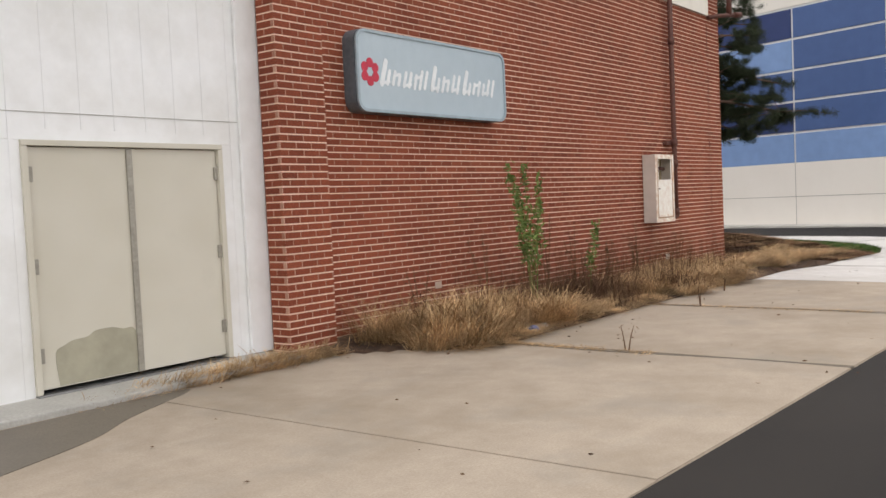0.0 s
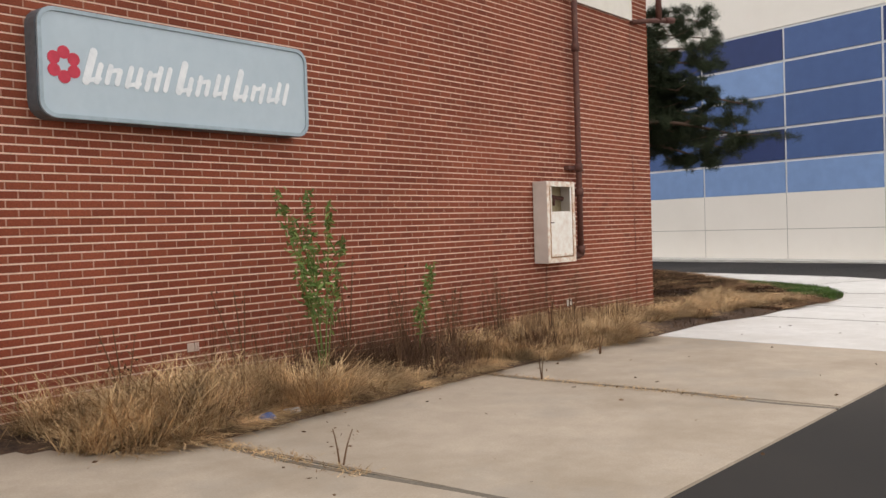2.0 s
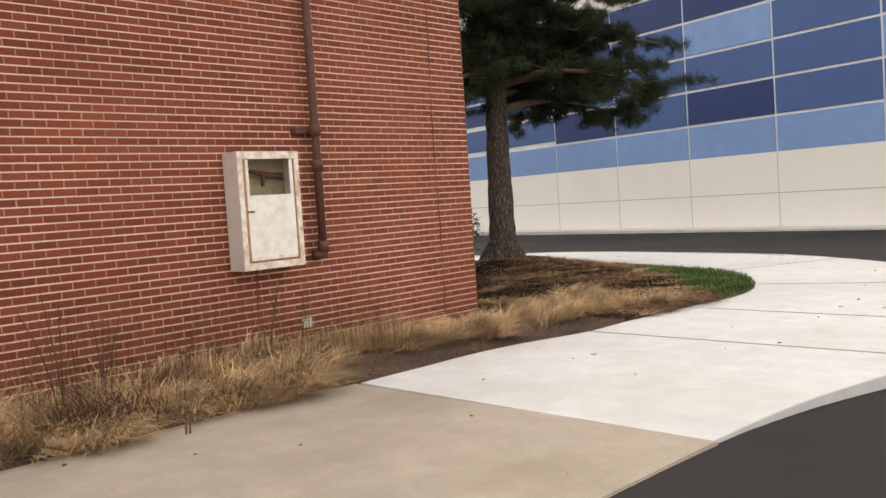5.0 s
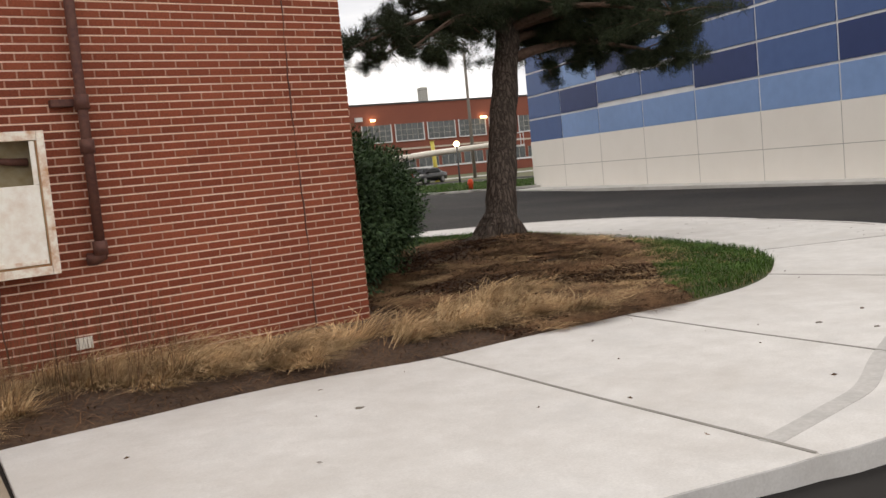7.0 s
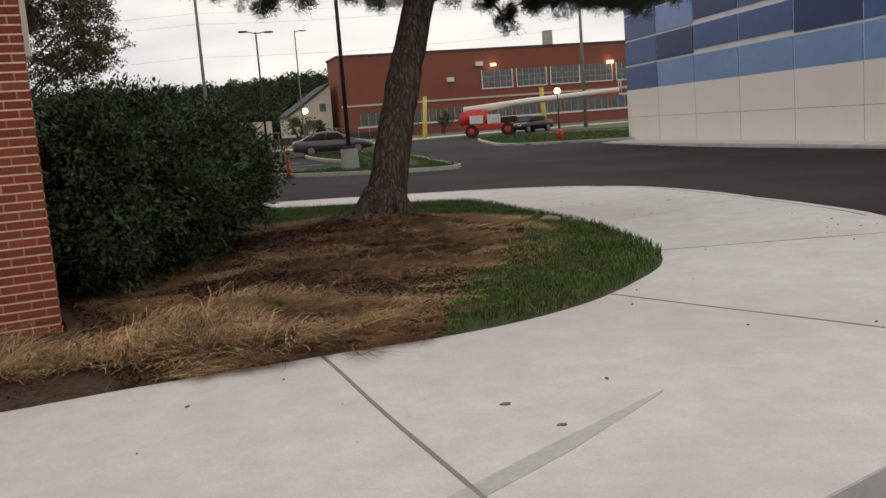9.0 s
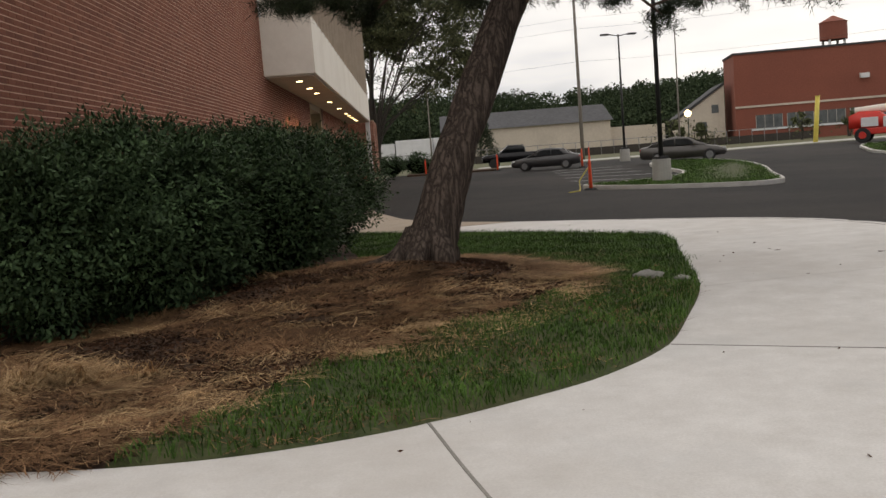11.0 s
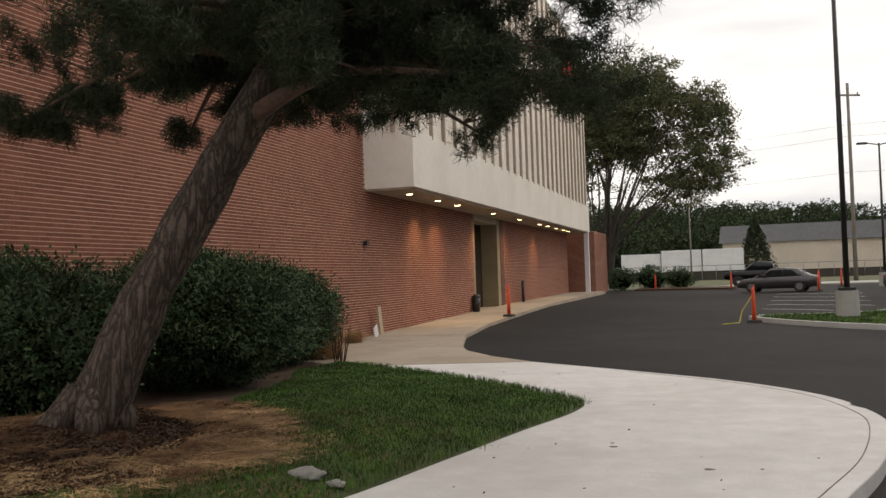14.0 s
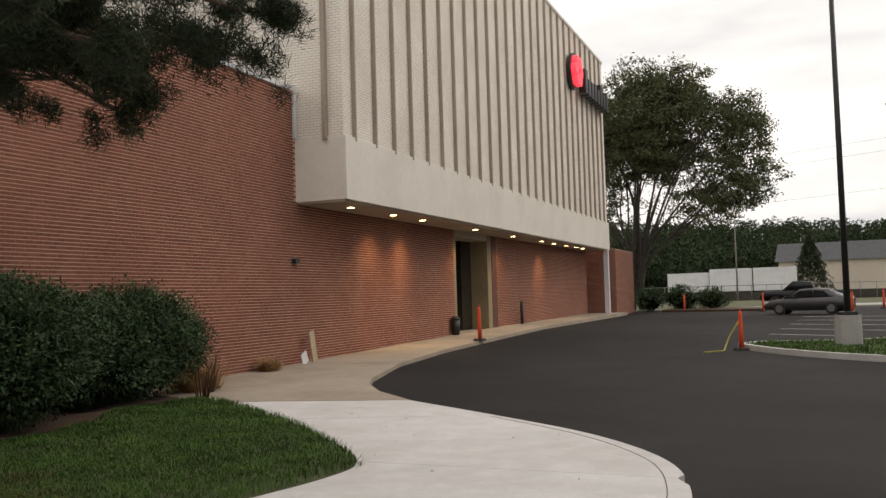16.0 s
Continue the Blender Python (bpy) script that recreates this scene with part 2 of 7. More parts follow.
def bark_mat():
    m, nt, b = nodes_of("ridged_bark", 0.95, spec=0.15)
    co = nt.nodes.new("ShaderNodeTexCoord").outputs["Object"]
    mp = nt.nodes.new("ShaderNodeMapping")
    mp.inputs["Scale"].default_value = (1, 1, 0.13)
    nt.links.new(co, mp.inputs["Vector"])
    v = nt.nodes.new("ShaderNodeTexVoronoi")
    v.feature = 'DISTANCE_TO_EDGE'
    v.inputs["Scale"].default_value = 15
    w, wf, _ = noise_ramp(nt, 9, ((0.3, (0, 0, 0)), (0.7, (1, 1, 1))), 4, mp.outputs["Vector"])
    vm = nt.nodes.new("ShaderNodeVectorMath")
    vm.operation = 'MULTIPLY_ADD'
    vm.inputs[1].default_value = (0.09, 0.09, 0.09)
    nt.links.new(w, vm.inputs[0])
    nt.links.new(mp.outputs["Vector"], vm.inputs[2])
    nt.links.new(vm.outputs["Vector"], v.inputs["Vector"])
    r = nt.nodes.new("ShaderNodeValToRGB")
    r.color_ramp.elements[0].position = 0.0
    r.color_ramp.elements[0].color = (0.045, 0.034, 0.028, 1)
    r.color_ramp.elements[1].position = 0.28
    r.color_ramp.elements[1].color = (0.14, 0.109, 0.09, 1)
    nt.links.new(v.outputs["Distance"], r.inputs["Fac"])
    g, _, _ = noise_ramp(nt, 30, ((0.3, (0.75, 0.75, 0.75)), (0.7, (1.15, 1.15, 1.15))), 5, co)
    nt.links.new(blend(nt, 'MULTIPLY', 1, r.outputs["Color"], g), b.inputs["Base Color"])
    bump(nt, b, v.outputs["Distance"], 0.9, 0.05)
    return m


def leaf_mat(name, dark, light, rough=0.6, patch=1.3, low=0.7, high=1.2):
    m, nt, b = nodes_of(name, rough, spec=0.12)
    rnd = nt.nodes.new("ShaderNodeNewGeometry").outputs["Random Per Island"]
    r = nt.nodes.new("ShaderNodeValToRGB")
    r.color_ramp.elements[0].color = (*dark, 1)
    r.color_ramp.elements[1].color = (*light, 1)
    nt.links.new(rnd, r.inputs["Fac"])
    geo = nt.nodes.new("ShaderNodeNewGeometry").outputs["Position"]
    big, _, _ = noise_ramp(nt, patch, ((0.33, (low, low, low)), (0.67, (high, high, high))), 3, geo)
    nt.links.new(blend(nt, 'MULTIPLY', 1, r.outputs["Color"], big), b.inputs["Base Color"])
    return m


M["bark"] = bark_mat()
M["bark_far"] = surface("dark_bark", (0.035, 0.03, 0.026), (0.075, 0.065, 0.055), 12, 2, 0.95)
M["bark_orange"] = surface("orange_brown_bark", (0.075, 0.044, 0.032), (0.15, 0.092, 0.066), 20, 4, 0.9)
M["needles"] = leaf_mat("pine_needles", (0.016, 0.024, 0.013), (0.056, 0.071, 0.036))
M["yew"] = leaf_mat("shrub_leaves", (0.026, 0.047, 0.022), (0.08, 0.13, 0.057), 0.6, 2.2, 0.6, 1.2)
# near black, without gloss: shade between the leaves put into the colour
M["yew_core"] = surface("foliage_inner_shade", (0.005, 0.008, 0.004), (0.01, 0.014, 0.007), 8, 2, 1.0, spec=0.0)
M["leaf_far"] = leaf_mat("tree_leaves", (0.04, 0.048, 0.024), (0.16, 0.175, 0.085))
M["wood_far"] = leaf_mat("far_wood_leaves", (0.022, 0.036, 0.018), (0.055, 0.076, 0.036), 0.9)
M["grass"] = leaf_mat("grass_blades", (0.03, 0.072, 0.012), (0.1, 0.178, 0.036), 0.6, 1.6, 0.55, 1.25)
M["straw"] = leaf_mat("dry_grass_blades", (0.26, 0.14, 0.06), (0.88, 0.63, 0.36), 0.9, 3.0, 0.4, 1.2)
M["straw_dark"] = leaf_mat("dead_weed_stems", (0.07, 0.035, 0.02), (0.2, 0.12, 0.07), 0.9)
M["weed"] = leaf_mat("weed_leaves", (0.085, 0.145, 0.04), (0.21, 0.285, 0.085))


def emit_mat(name, color, strength):
    m = bpy.data.materials.new(name)
    m.use_nodes = True
    nt = m.node_tree
    b = nt.nodes["Principled BSDF"]
    b.inputs["Base Color"].default_value = (*color, 1)
    b.inputs["Emission Color"].default_value = (*color, 1)
    b.inputs["Emission Strength"].default_value = strength
    return m


M["lamp_glow"] = emit_mat("warm_lamp_glow", (1.0, 0.72, 0.38), 9.0)
M["red_glow"] = emit_mat("red_sign_glow", (1.0, 0.05, 0.08), 1.2)


# ---------------- builders ----------------
def part(name, bm, material, parent=None, label=""):
    """Links a bmesh as one mesh object under a thing or a part."""
    me = bpy.data.meshes.new(name)
    bm.to_mesh(me)
    bm.free()
    return meshed(name, me, material, parent, label)


def meshed(name, me, material, parent=None, label=""):
    if material is not None:
        me.materials.append(material)
    ob = new(name, me)
    if parent is not None:
        ob.parent = parent
    if label:
        tagged(ob, label)
    return ob


def pydata(name, verts, faces, material, parent=None, label="", smooth=False):
    me = bpy.data.meshes.new(name)
    me.from_pydata([tuple(v) for v in verts], [], [tuple(f) for f in faces])
    if smooth:
        for p in me.polygons:
            p.use_smooth = True
    me.update()
    return meshed(name, me, material, parent, label)


def empty(name, at=(0, 0, 0), rz=0.0, label="", category="", group="", kind=""):
    ob = new(name)
    ob.matrix_basis = pose(*at, 0, 0, rz)
    return tagged(ob, label, category, group, kind)


def add_box(bm, lo, hi, bevel=0.0):
    lo, hi = Vector(lo), Vector(hi)
    g = bmesh.ops.create_cube(bm, size=1.0, matrix=Matrix.Translation((lo + hi) / 2) @ Matrix.Diagonal((*(hi - lo), 1)))
    if bevel:
        es = list({e for v in g["verts"] for e in v.link_edges})
        bmesh.ops.bevel(bm, geom=es, offset=bevel, segments=2, affect='EDGES', profile=0.6)
    return g["verts"]


def box(lo, hi, bevel=0.0):
    bm = bmesh.new()
    add_box(bm, lo, hi, bevel)
    return bm


def add_tube(bm, pts, radii, sides=10, caps=True):
    """A tapered tube along a line of points."""
    pts = [Vector(p) for p in pts]
    if not isinstance(radii, (list, tuple)):
        radii = [radii] * len(pts)
    rings = []
    side = None
    for i, (p, r) in enumerate(zip(pts, radii)):
        d = (pts[min(i + 1, len(pts) - 1)] - pts[max(i - 1, 0)]).normalized()
        if side is None:
            side = d.cross(Vector((0, 0, 1)) if abs(d.z) < 0.9 else Vector((1, 0, 0))).normalized()
        side = (side - d * side.dot(d)).normalized()
        up = d.cross(side)
        rings.append([bm.verts.new(p + float(r) * (side * math.cos(a) + up * math.sin(a))) for a in (2 * math.pi * k / sides for k in range(sides))])
    for a, b in zip(rings, rings[1:]):
        for k in range(sides):
            f = bm.faces.new((a[k], a[(k + 1) % sides], b[(k + 1) % sides], b[k]))
            f.smooth = True
    if caps:
        bm.faces.new(rings[0][::-1])
        bm.faces.new(rings[-1])


def tube(pts, radii, sides=10):
    bm = bmesh.new()
    add_tube(bm, pts, radii, sides)
    return bm


def prism(poly, z0, z1, bevel=0.0):
    """A flat plate with an outline in plan."""
    bm = bmesh.new()
    top = [bm.verts.new((x, y, z1)) for x, y in poly]
    bot = [bm.verts.new((x, y, z0)) for x, y in poly]
    f = bm.faces.new(top)
    bm.faces.new(bot[::-1])
    n = len(poly)
    for i in range(n):
        bm.faces.new((top[i], bot[i], bot[(i + 1) % n], top[(i + 1) % n]))
    bmesh.ops.recalc_face_normals(bm, faces=bm.faces[:])
    if bevel:
        bmesh.ops.bevel(bm, geom=list(f.edges), offset=bevel, segments=2, affect='EDGES')
    return bm


def smooth_line(pts, n=6):
    """Catmull-Rom through plan points."""
    out = []
    P = [Vector(p) for p in pts]
    for i in range(len(P) - 1):
        a, b, c, d = P[max(i - 1, 0)], P[i], P[i + 1], P[min(i + 2, len(P) - 1)]
        for k in range(n):
            t = k / n
            out.append(tuple(0.5 * ((2 * b) + (c - a) * t + (2 * a - 5 * b + 4 * c - d) * t * t + (3 * b - a - 3 * c + d) * t ** 3)))
    out.append(tuple(P[-1]))
    return out


rng = np.random.default_rng(7)


def cards(name, centres, size, material, parent=None, aspect=0.55, tilt=1.0, label=""):
    """Many small four-cornered leaves, each bent along its middle."""
    c = np.asarray(centres)
    n = len(c)
    d = rng.normal(size=(n, 3)) * (1, 1, tilt)
    d /= np.linalg.norm(d, axis=1)[:, None]
    e = rng.normal(size=(n, 3))
    s = np.cross(d, e)
    s /= np.linalg.norm(s, axis=1)[:, None] + 1e-9
    L = (size * rng.uniform(0.6, 1.35, n))[:, None]
    nrm = np.cross(d, s)
    v = np.stack([c - d * L * 0.5, c + s * L * aspect * 0.5 + nrm * L * 0.08, c + d * L * 0.5, c - s * L * aspect * 0.5 + nrm * L * 0.08], 1).reshape(-1, 3)
    f = np.arange(4 * n).reshape(-1, 4)
    return pydata(name, v.tolist(), f.tolist(), material, parent, label)


def blades(name, base, length, width, lean, material, parent=None, label="", lie=0.0, wind=(0, 0)):
    """Thin bent grass blades of two triangles pairs each, from points of the ground."""
    b = np.asarray(base)
    n = len(b)
    a = rng.uniform(0, 2 * math.pi, n)
    h = length * rng.uniform(0.45, 1.25, n)
    out = lean * rng.uniform(0.2, 1.3, n) * h
    dx, dy = np.cos(a) * out + wind[0] * h, np.sin(a) * out + wind[1] * h
    z = h * np.sqrt(np.clip(1 - (lean * 0.6) ** 2, 0.12, 1)) * (1 - lie)
    sx, sy = -np.sin(a) * width, np.cos(a) * width
    mid = b + np.stack([dx * 0.4, dy * 0.4, z * 0.65], 1)
    tip = b + np.stack([dx, dy, z], 1)
    w = np.stack([sx, sy, np.zeros(n)], 1)
    v = np.stack([b - w, b + w, mid + w * 0.8, mid - w * 0.8, tip], 1).reshape(-1, 3)
    k = np.arange(n)[:, None] * 5
    f = [tuple(q) for q in (k + np.array([[0, 1, 2, 3]])).tolist()] + [tuple(q) for q in (k + np.array([[3, 2, 4]])).tolist()]
    return pydata(name, v.tolist(), f, material, parent, label)


def tussocks(name, centres, per, length, width, material, spread=0.1, droop=0.75, tilt=1.0, heading=-0.35, sweep=0.7, comb=0.55, rise=(0.22, 0.9)):
    """Grass clumps: curved blades that rise from a foot and fall outwards."""
    c = np.repeat(np.asarray(centres), per, 0)
    n = len(c)
    size = np.repeat(rng.uniform(0.55, 1.2, len(centres)), per)
    way = np.repeat(rng.normal(heading, sweep, len(centres)), per)
    a = way + rng.normal(0, comb, n)
    h = length * size * rng.uniform(0.5, 1.15, n)
    c = c + np.stack([rng.normal(0, spread, n) * size, rng.normal(0, spread, n) * size, np.full(n, -0.02)], 1)
    up = h * rng.uniform(rise[0], rise[1], n)
    out = np.sqrt(np.clip(h * h - up * up * 0.7, 0.0004, None)) * tilt
    curl = rng.normal(0, 0.45, n)
    rows = []
    for t, w in ((0.0, 1.0), (0.4, 0.9), (0.75, 0.7), (1.0, 0.15)):
        b = a + curl * t
        z = up * (t * 1.5 - droop * t * t)
        p = c + np.stack([np.cos(b) * out * t, np.sin(b) * out * t, np.maximum(z, -0.01)], 1)
        s = np.stack([-np.sin(b) * width * w, np.cos(b) * width * w, np.zeros(n)], 1)
        rows += [p - s, p + s]
    v = np.stack(rows, 1).reshape(-1, 3)
    k = np.arange(n)[:, None] * 8
    f = np.concatenate([k + np.array([[q, q + 1, q + 3, q + 2]]) for q in (0, 2, 4)]).tolist()
    return pydata(name, v.tolist(), f, material)


def inside(poly, x, y):
    """Which of the points lie in the outline."""
    x, y = np.asarray(x), np.asarray(y)
    r = np.zeros(x.shape, bool)
    n = len(poly)
    for i in range(n):
        (x1, y1), (x2, y2) = poly[i], poly[(i + 1) % n]
        if y1 == y2:
            continue
        cross = ((y1 > y) != (y2 > y)) & (x < (x2 - x1) * (y - y1) / (y2 - y1) + x1)
        r ^= cross
    return r


def edge_distance(line, x, y):
    """Distance to a broken line in plan."""
    x, y = np.asarray(x, float), np.asarray(y, float)
    best = np.full(x.shape, 1e9)
    for (x1, y1), (x2, y2) in zip(line, line[1:]):
        ux, uy = x2 - x1, y2 - y1
        t = np.clip(((x - x1) * ux + (y - y1) * uy) / (ux * ux + uy * uy + 1e-12), 0, 1)
        best = np.minimum(best, np.hypot(x - x1 - t * ux, y - y1 - t * uy))
    return best


def ground_z(x, y):
    """The height of the paved ground."""
    x, y = np.asarray(x, float), np.asarray(y, float)
    west = np.clip((x - 12.0) / 5.0, 0, 1)
    z = -0.012 - 0.198 * west * west * (3 - 2 * west)
    start = 14 + 12 * np.clip((x - 20) / 5, 0, 1)
    z = z + (0.013 * np.clip(y - start, 0, 22) + 0.003 * np.clip(y - 48, 0, 40)) * np.clip((x + 5) / 10, 0, 1)
    z = z - 0.018 * np.clip(x - 28, 0, 17) * np.clip((46 - y) / 12, 0, 1)
    return z


def brick_field(name, u0, u1, z0, z1, place, material, parent, course=0.0711, length=0.2032, joint=0.0135, depth=0.005, skip=None, single=None, single_mat=None, head=None):
    """Running-bond bricks on a wall. place(u, z, d) gives the point d in front of the mortar. Those for which single(u, z) holds are objects of their own."""
    V, F = [], []
    HV, HF = [], []
    rows = int((z1 - z0) / course)
    pieces = []
    r = random.Random(3)
    for i in range(rows):
        za = z0 + i * course + joint / 2
        zb = za + course - joint
        if head:
            ua = u0
            ub = u1 if not skip else max([q for q in np.linspace(u0, u1, 200) if not skip(q, (za + zb) / 2)], default=u0)
            k = len(HV)
            HV += [place(ua, za, 0.0), place(ub, za, 0.0), place(ub, za, 0.0022), place(ua, za, 0.0022), place(ub, zb, 0.0022), place(ua, zb, 0.0022), place(ub, zb, 0.0), place(ua, zb, 0.0)]
            HF += [(k, k + 1, k + 2, k + 3), (k + 3, k + 2, k + 4, k + 5), (k + 5, k + 4, k + 6, k + 7)]
        u = u0 - (length / 2 if i % 2 else 0)
        while u < u1 - 0.02:
            a, b = max(u + joint / 2, u0), min(u + length - joint / 2, u1)
            u += length
            if b - a < 0.03 or (skip and skip((a + b) / 2, (za + zb) / 2)):
                continue
            d = depth + r.uniform(-0.002, 0.002)
            if single and single((a + b) / 2, (za + zb) / 2) and b - a > length - joint - 0.001:
                pieces.append(((a + b) / 2, (za + zb) / 2))
                continue
            k = len(V)
            V += [place(a, za, 0), place(b, za, 0), place(b, zb, 0), place(a, zb, 0),
                  place(a + 0.002, za + 0.002, d), place(b - 0.002, za + 0.002, d), place(b - 0.002, zb - 0.002, d), place(a + 0.002, zb - 0.002, d)]
            F += [(k + 4, k + 5, k + 6, k + 7), (k, k + 1, k + 5, k + 4), (k + 1, k + 2, k + 6, k + 5), (k + 2, k + 3, k + 7, k + 6), (k + 3, k, k + 4, k + 7)]
    ob = pydata(name, V, F, material, parent)
    tagged(ob, kind="stuff")
    if head:
        tagged(pydata("head_joints", HV, HF, head, parent), kind="stuff")
    if pieces:
        w, h, d = (length - joint) / 2, (course - joint) / 2, depth
        o = Vector(place(0, 0, 0))
        q = [Vector(place(x, z, dd)) - o for dd, x, z in [(0, -w, -h), (0, w, -h), (0, w, h), (0, -w, h), (d, -w + 0.002, -h + 0.002), (d, w - 0.002, -h + 0.002), (d, w - 0.002, h - 0.002), (d, -w + 0.002, h - 0.002)]]
        me = bpy.data.meshes.new("brick")
        me.from_pydata([tuple(v) for v in q], [], [(4, 5, 6, 7), (0, 1, 5, 4), (1, 2, 6, 5), (2, 3, 7, 6), (3, 0, 4, 7)])
        me.materials.append(single_mat)
        for u, z in pieces:
            ob = new("brick", me)
            ob.parent = parent
            ob.matrix_basis = Matrix.Translation(Vector(place(u, z, r.uniform(-0.002, 0.001))))


# ---------------- ground ----------------
def sheet(name, xs, ys, zf, material, label, category, kind="structure"):
    X, Y = np.meshgrid(xs, ys)
    Z = zf(X, Y)
    n, m = len(xs), len(ys)
    V = np.stack([X, Y, Z], -1).reshape(-1, 3)
    F = [(j * n + i, j * n + i + 1, (j + 1) * n + i + 1, (j + 1) * n + i) for j in range(m - 1) for i in range(n - 1)]
    ob = pydata(name, V.tolist(), F, material, smooth=True)
    return tagged(ob, label, category, kind=kind)


far = [-3000, -800, -300, -120]
sheet("ground", far + list(range(-60, 161, 5)) + [220, 400, 900, 3000], far + list(range(-60, 161, 5)) + [220, 400, 900, 3000],
      lambda x, y: ground_z(x, y) - 0.06 - 0.5 * ((np.abs(x) > 200) | (np.abs(y) > 200)), M["earth"], "dull green and brown open ground", "ground")
sheet("road", list(np.arange(-30, 64, 1.0)), list(np.arange(-50, 67, 1.0)), ground_z, M["asphalt"], "dark smooth asphalt of the parking lot", "asphalt")

INNER = smooth_line([(12.95, -1.82), (13.77, -1.8), (14.5, -1.74), (15.3, -1.76), (16.25, -1.95), (17.1, -1.98), (18.3, -2.09), (19.2, -2.21), (19.95, -2.18), (20.7, -1.97),
                     (21.4, -1.6), (22.05, -1.15), (22.65, -0.44), (23.1, 0.55), (23.7, 2.1), (24.07, 3.7), (24.42, 5.3), (24.76, 6.75), (24.65, 7.66), (23.6, 8.95), (22.1, 10.45), (19.9, 12.25)])
OUTER = smooth_line([(12.62, -5.09), (13.76, -5.18), (14.96, -5.36), (16.27, -5.63), (17.05, -5.66), (18.4, -5.64), (20.0, -5.4), (21.6, -4.8), (23.25, -3.7), (24.8, -2.25),
                     (25.97, -0.6), (26.62, 0.85), (27.24, 2.7), (27.72, 4.2), (28.03, 5.9), (28.02, 7.0), (27.63, 8.4), (26.6, 9.85), (24.95, 11.3), (23.0, 12.85)])
CUTS = [((12.95, -1.82), (12.62, -5.09)), ((16.25, -1.95), (15.88, -5.54)), ((18.3, -2.09), (17.9, -5.62)), ((20.88, -1.88), (21.5, -4.85)),
        ((22.67, -0.42), (25.2, -1.7)), ((23.7, 2.1), (27.15, 2.55)), ((24.65, 7.66), (27.85, 7.5)), ((22.1, 10.45), (24.95, 11.3)), ((19.9, 12.25), (23.0, 12.85))]


def path_z(x, y):
    """The height of the footpath's top, which falls a little to the east."""
    k = np.clip((np.asarray(x, float) - 13.0) / 3.3, 0, 1)
    return -0.06 * k * k * (3 - 2 * k) - 0.04 * np.clip(np.asarray(y, float) / 8, 0, 1)


def lay(bm):
    """Lays flat work on the falling footpath."""
    for v in bm.verts:
        v.co.z += float(path_z(v.co.x, v.co.y))
    return bm


def nearest(line, p):
    return min(range(len(line)), key=lambda i: (line[i][0] - p[0]) ** 2 + (line[i][1] - p[1]) ** 2)


def strip(line, width, z0, z1):
    """A thin strip along a plan line."""
    L = [Vector(p) for p in line]
    a, b = [], []
    for i, p in enumerate(L):
        d = (L[min(i + 1, len(L) - 1)] - L[max(i - 1, 0)]).normalized()
        n = Vector((-d.y, d.x)) * (width(i / (len(L) - 1)) if callable(width) else width) / 2
        a.append(tuple(p + n))
        b.append(tuple(p - n))
    bm = bmesh.new()
    A0 = [bm.verts.new((*p, z0)) for p in a]
    A1 = [bm.verts.new((*p, z1)) for p in a]
    B0 = [bm.verts.new((*p, z0)) for p in b]
    B1 = [bm.verts.new((*p, z1)) for p in b]
    for i in range(len(a) - 1):
        bm.faces.new((A1[i], A1[i + 1], B1[i + 1], B1[i]))
        bm.faces.new((A0[i], A0[i + 1], A1[i + 1], A1[i]))
        bm.faces.new((B1[i], B1[i + 1], B0[i + 1], B0[i]))
    for q in ((A0[0], A1[0], B1[0], B0[0]), (A0[-1], B0[-1], B1[-1], A1[-1])):
        bm.faces.new(q)
    bmesh.ops.recalc_face_normals(bm, faces=bm.faces[:])
    return bm


walkway = empty("pavement", label="pale new concrete footpath curving round the grass", category="footpath", kind="structure")
for (a, b), (c, d) in zip(CUTS, CUTS[1:]):
    ia, ic, ob_, od = nearest(INNER, a), nearest(INNER, c), nearest(OUTER, b), nearest(OUTER, d)
    poly = [a] + INNER[ia + 1:ic] + [c] + [d] + OUTER[ob_ + 1:od][::-1] + [b]
    part("slab", lay(prism(poly, -0.35, 0.0, 0.005)), M["concrete_new"], walkway)
for k, (a, b) in enumerate(CUTS[1:-1]):
    if k in (0, 1, 2, 3):
        wob = [(a[0] + (b[0] - a[0]) * t + 0.006 * math.sin(9 * t + k), a[1] + (b[1] - a[1]) * t) for t in np.linspace(0.005, 0.99, 14)]
        part("joint_filler", lay(strip(wob, (0.028, 0.024, 0.017, 0.006)[k], -0.02, 0.004)), M["joint_grey"], walkway, "dark sealed joint")
kerb_line = [(x + (24.6 - x) * 0.055, y + (6.0 - y) * 0.028) for x, y in OUTER[nearest(OUTER, (25.97, -0.6)):nearest(OUTER, (24.95, 11.3)) + 1]]
part("joint_filler", lay(strip(kerb_line, 0.009, -0.02, 0.004)), M["joint"], walkway, "thin tooled joint along the kerb")

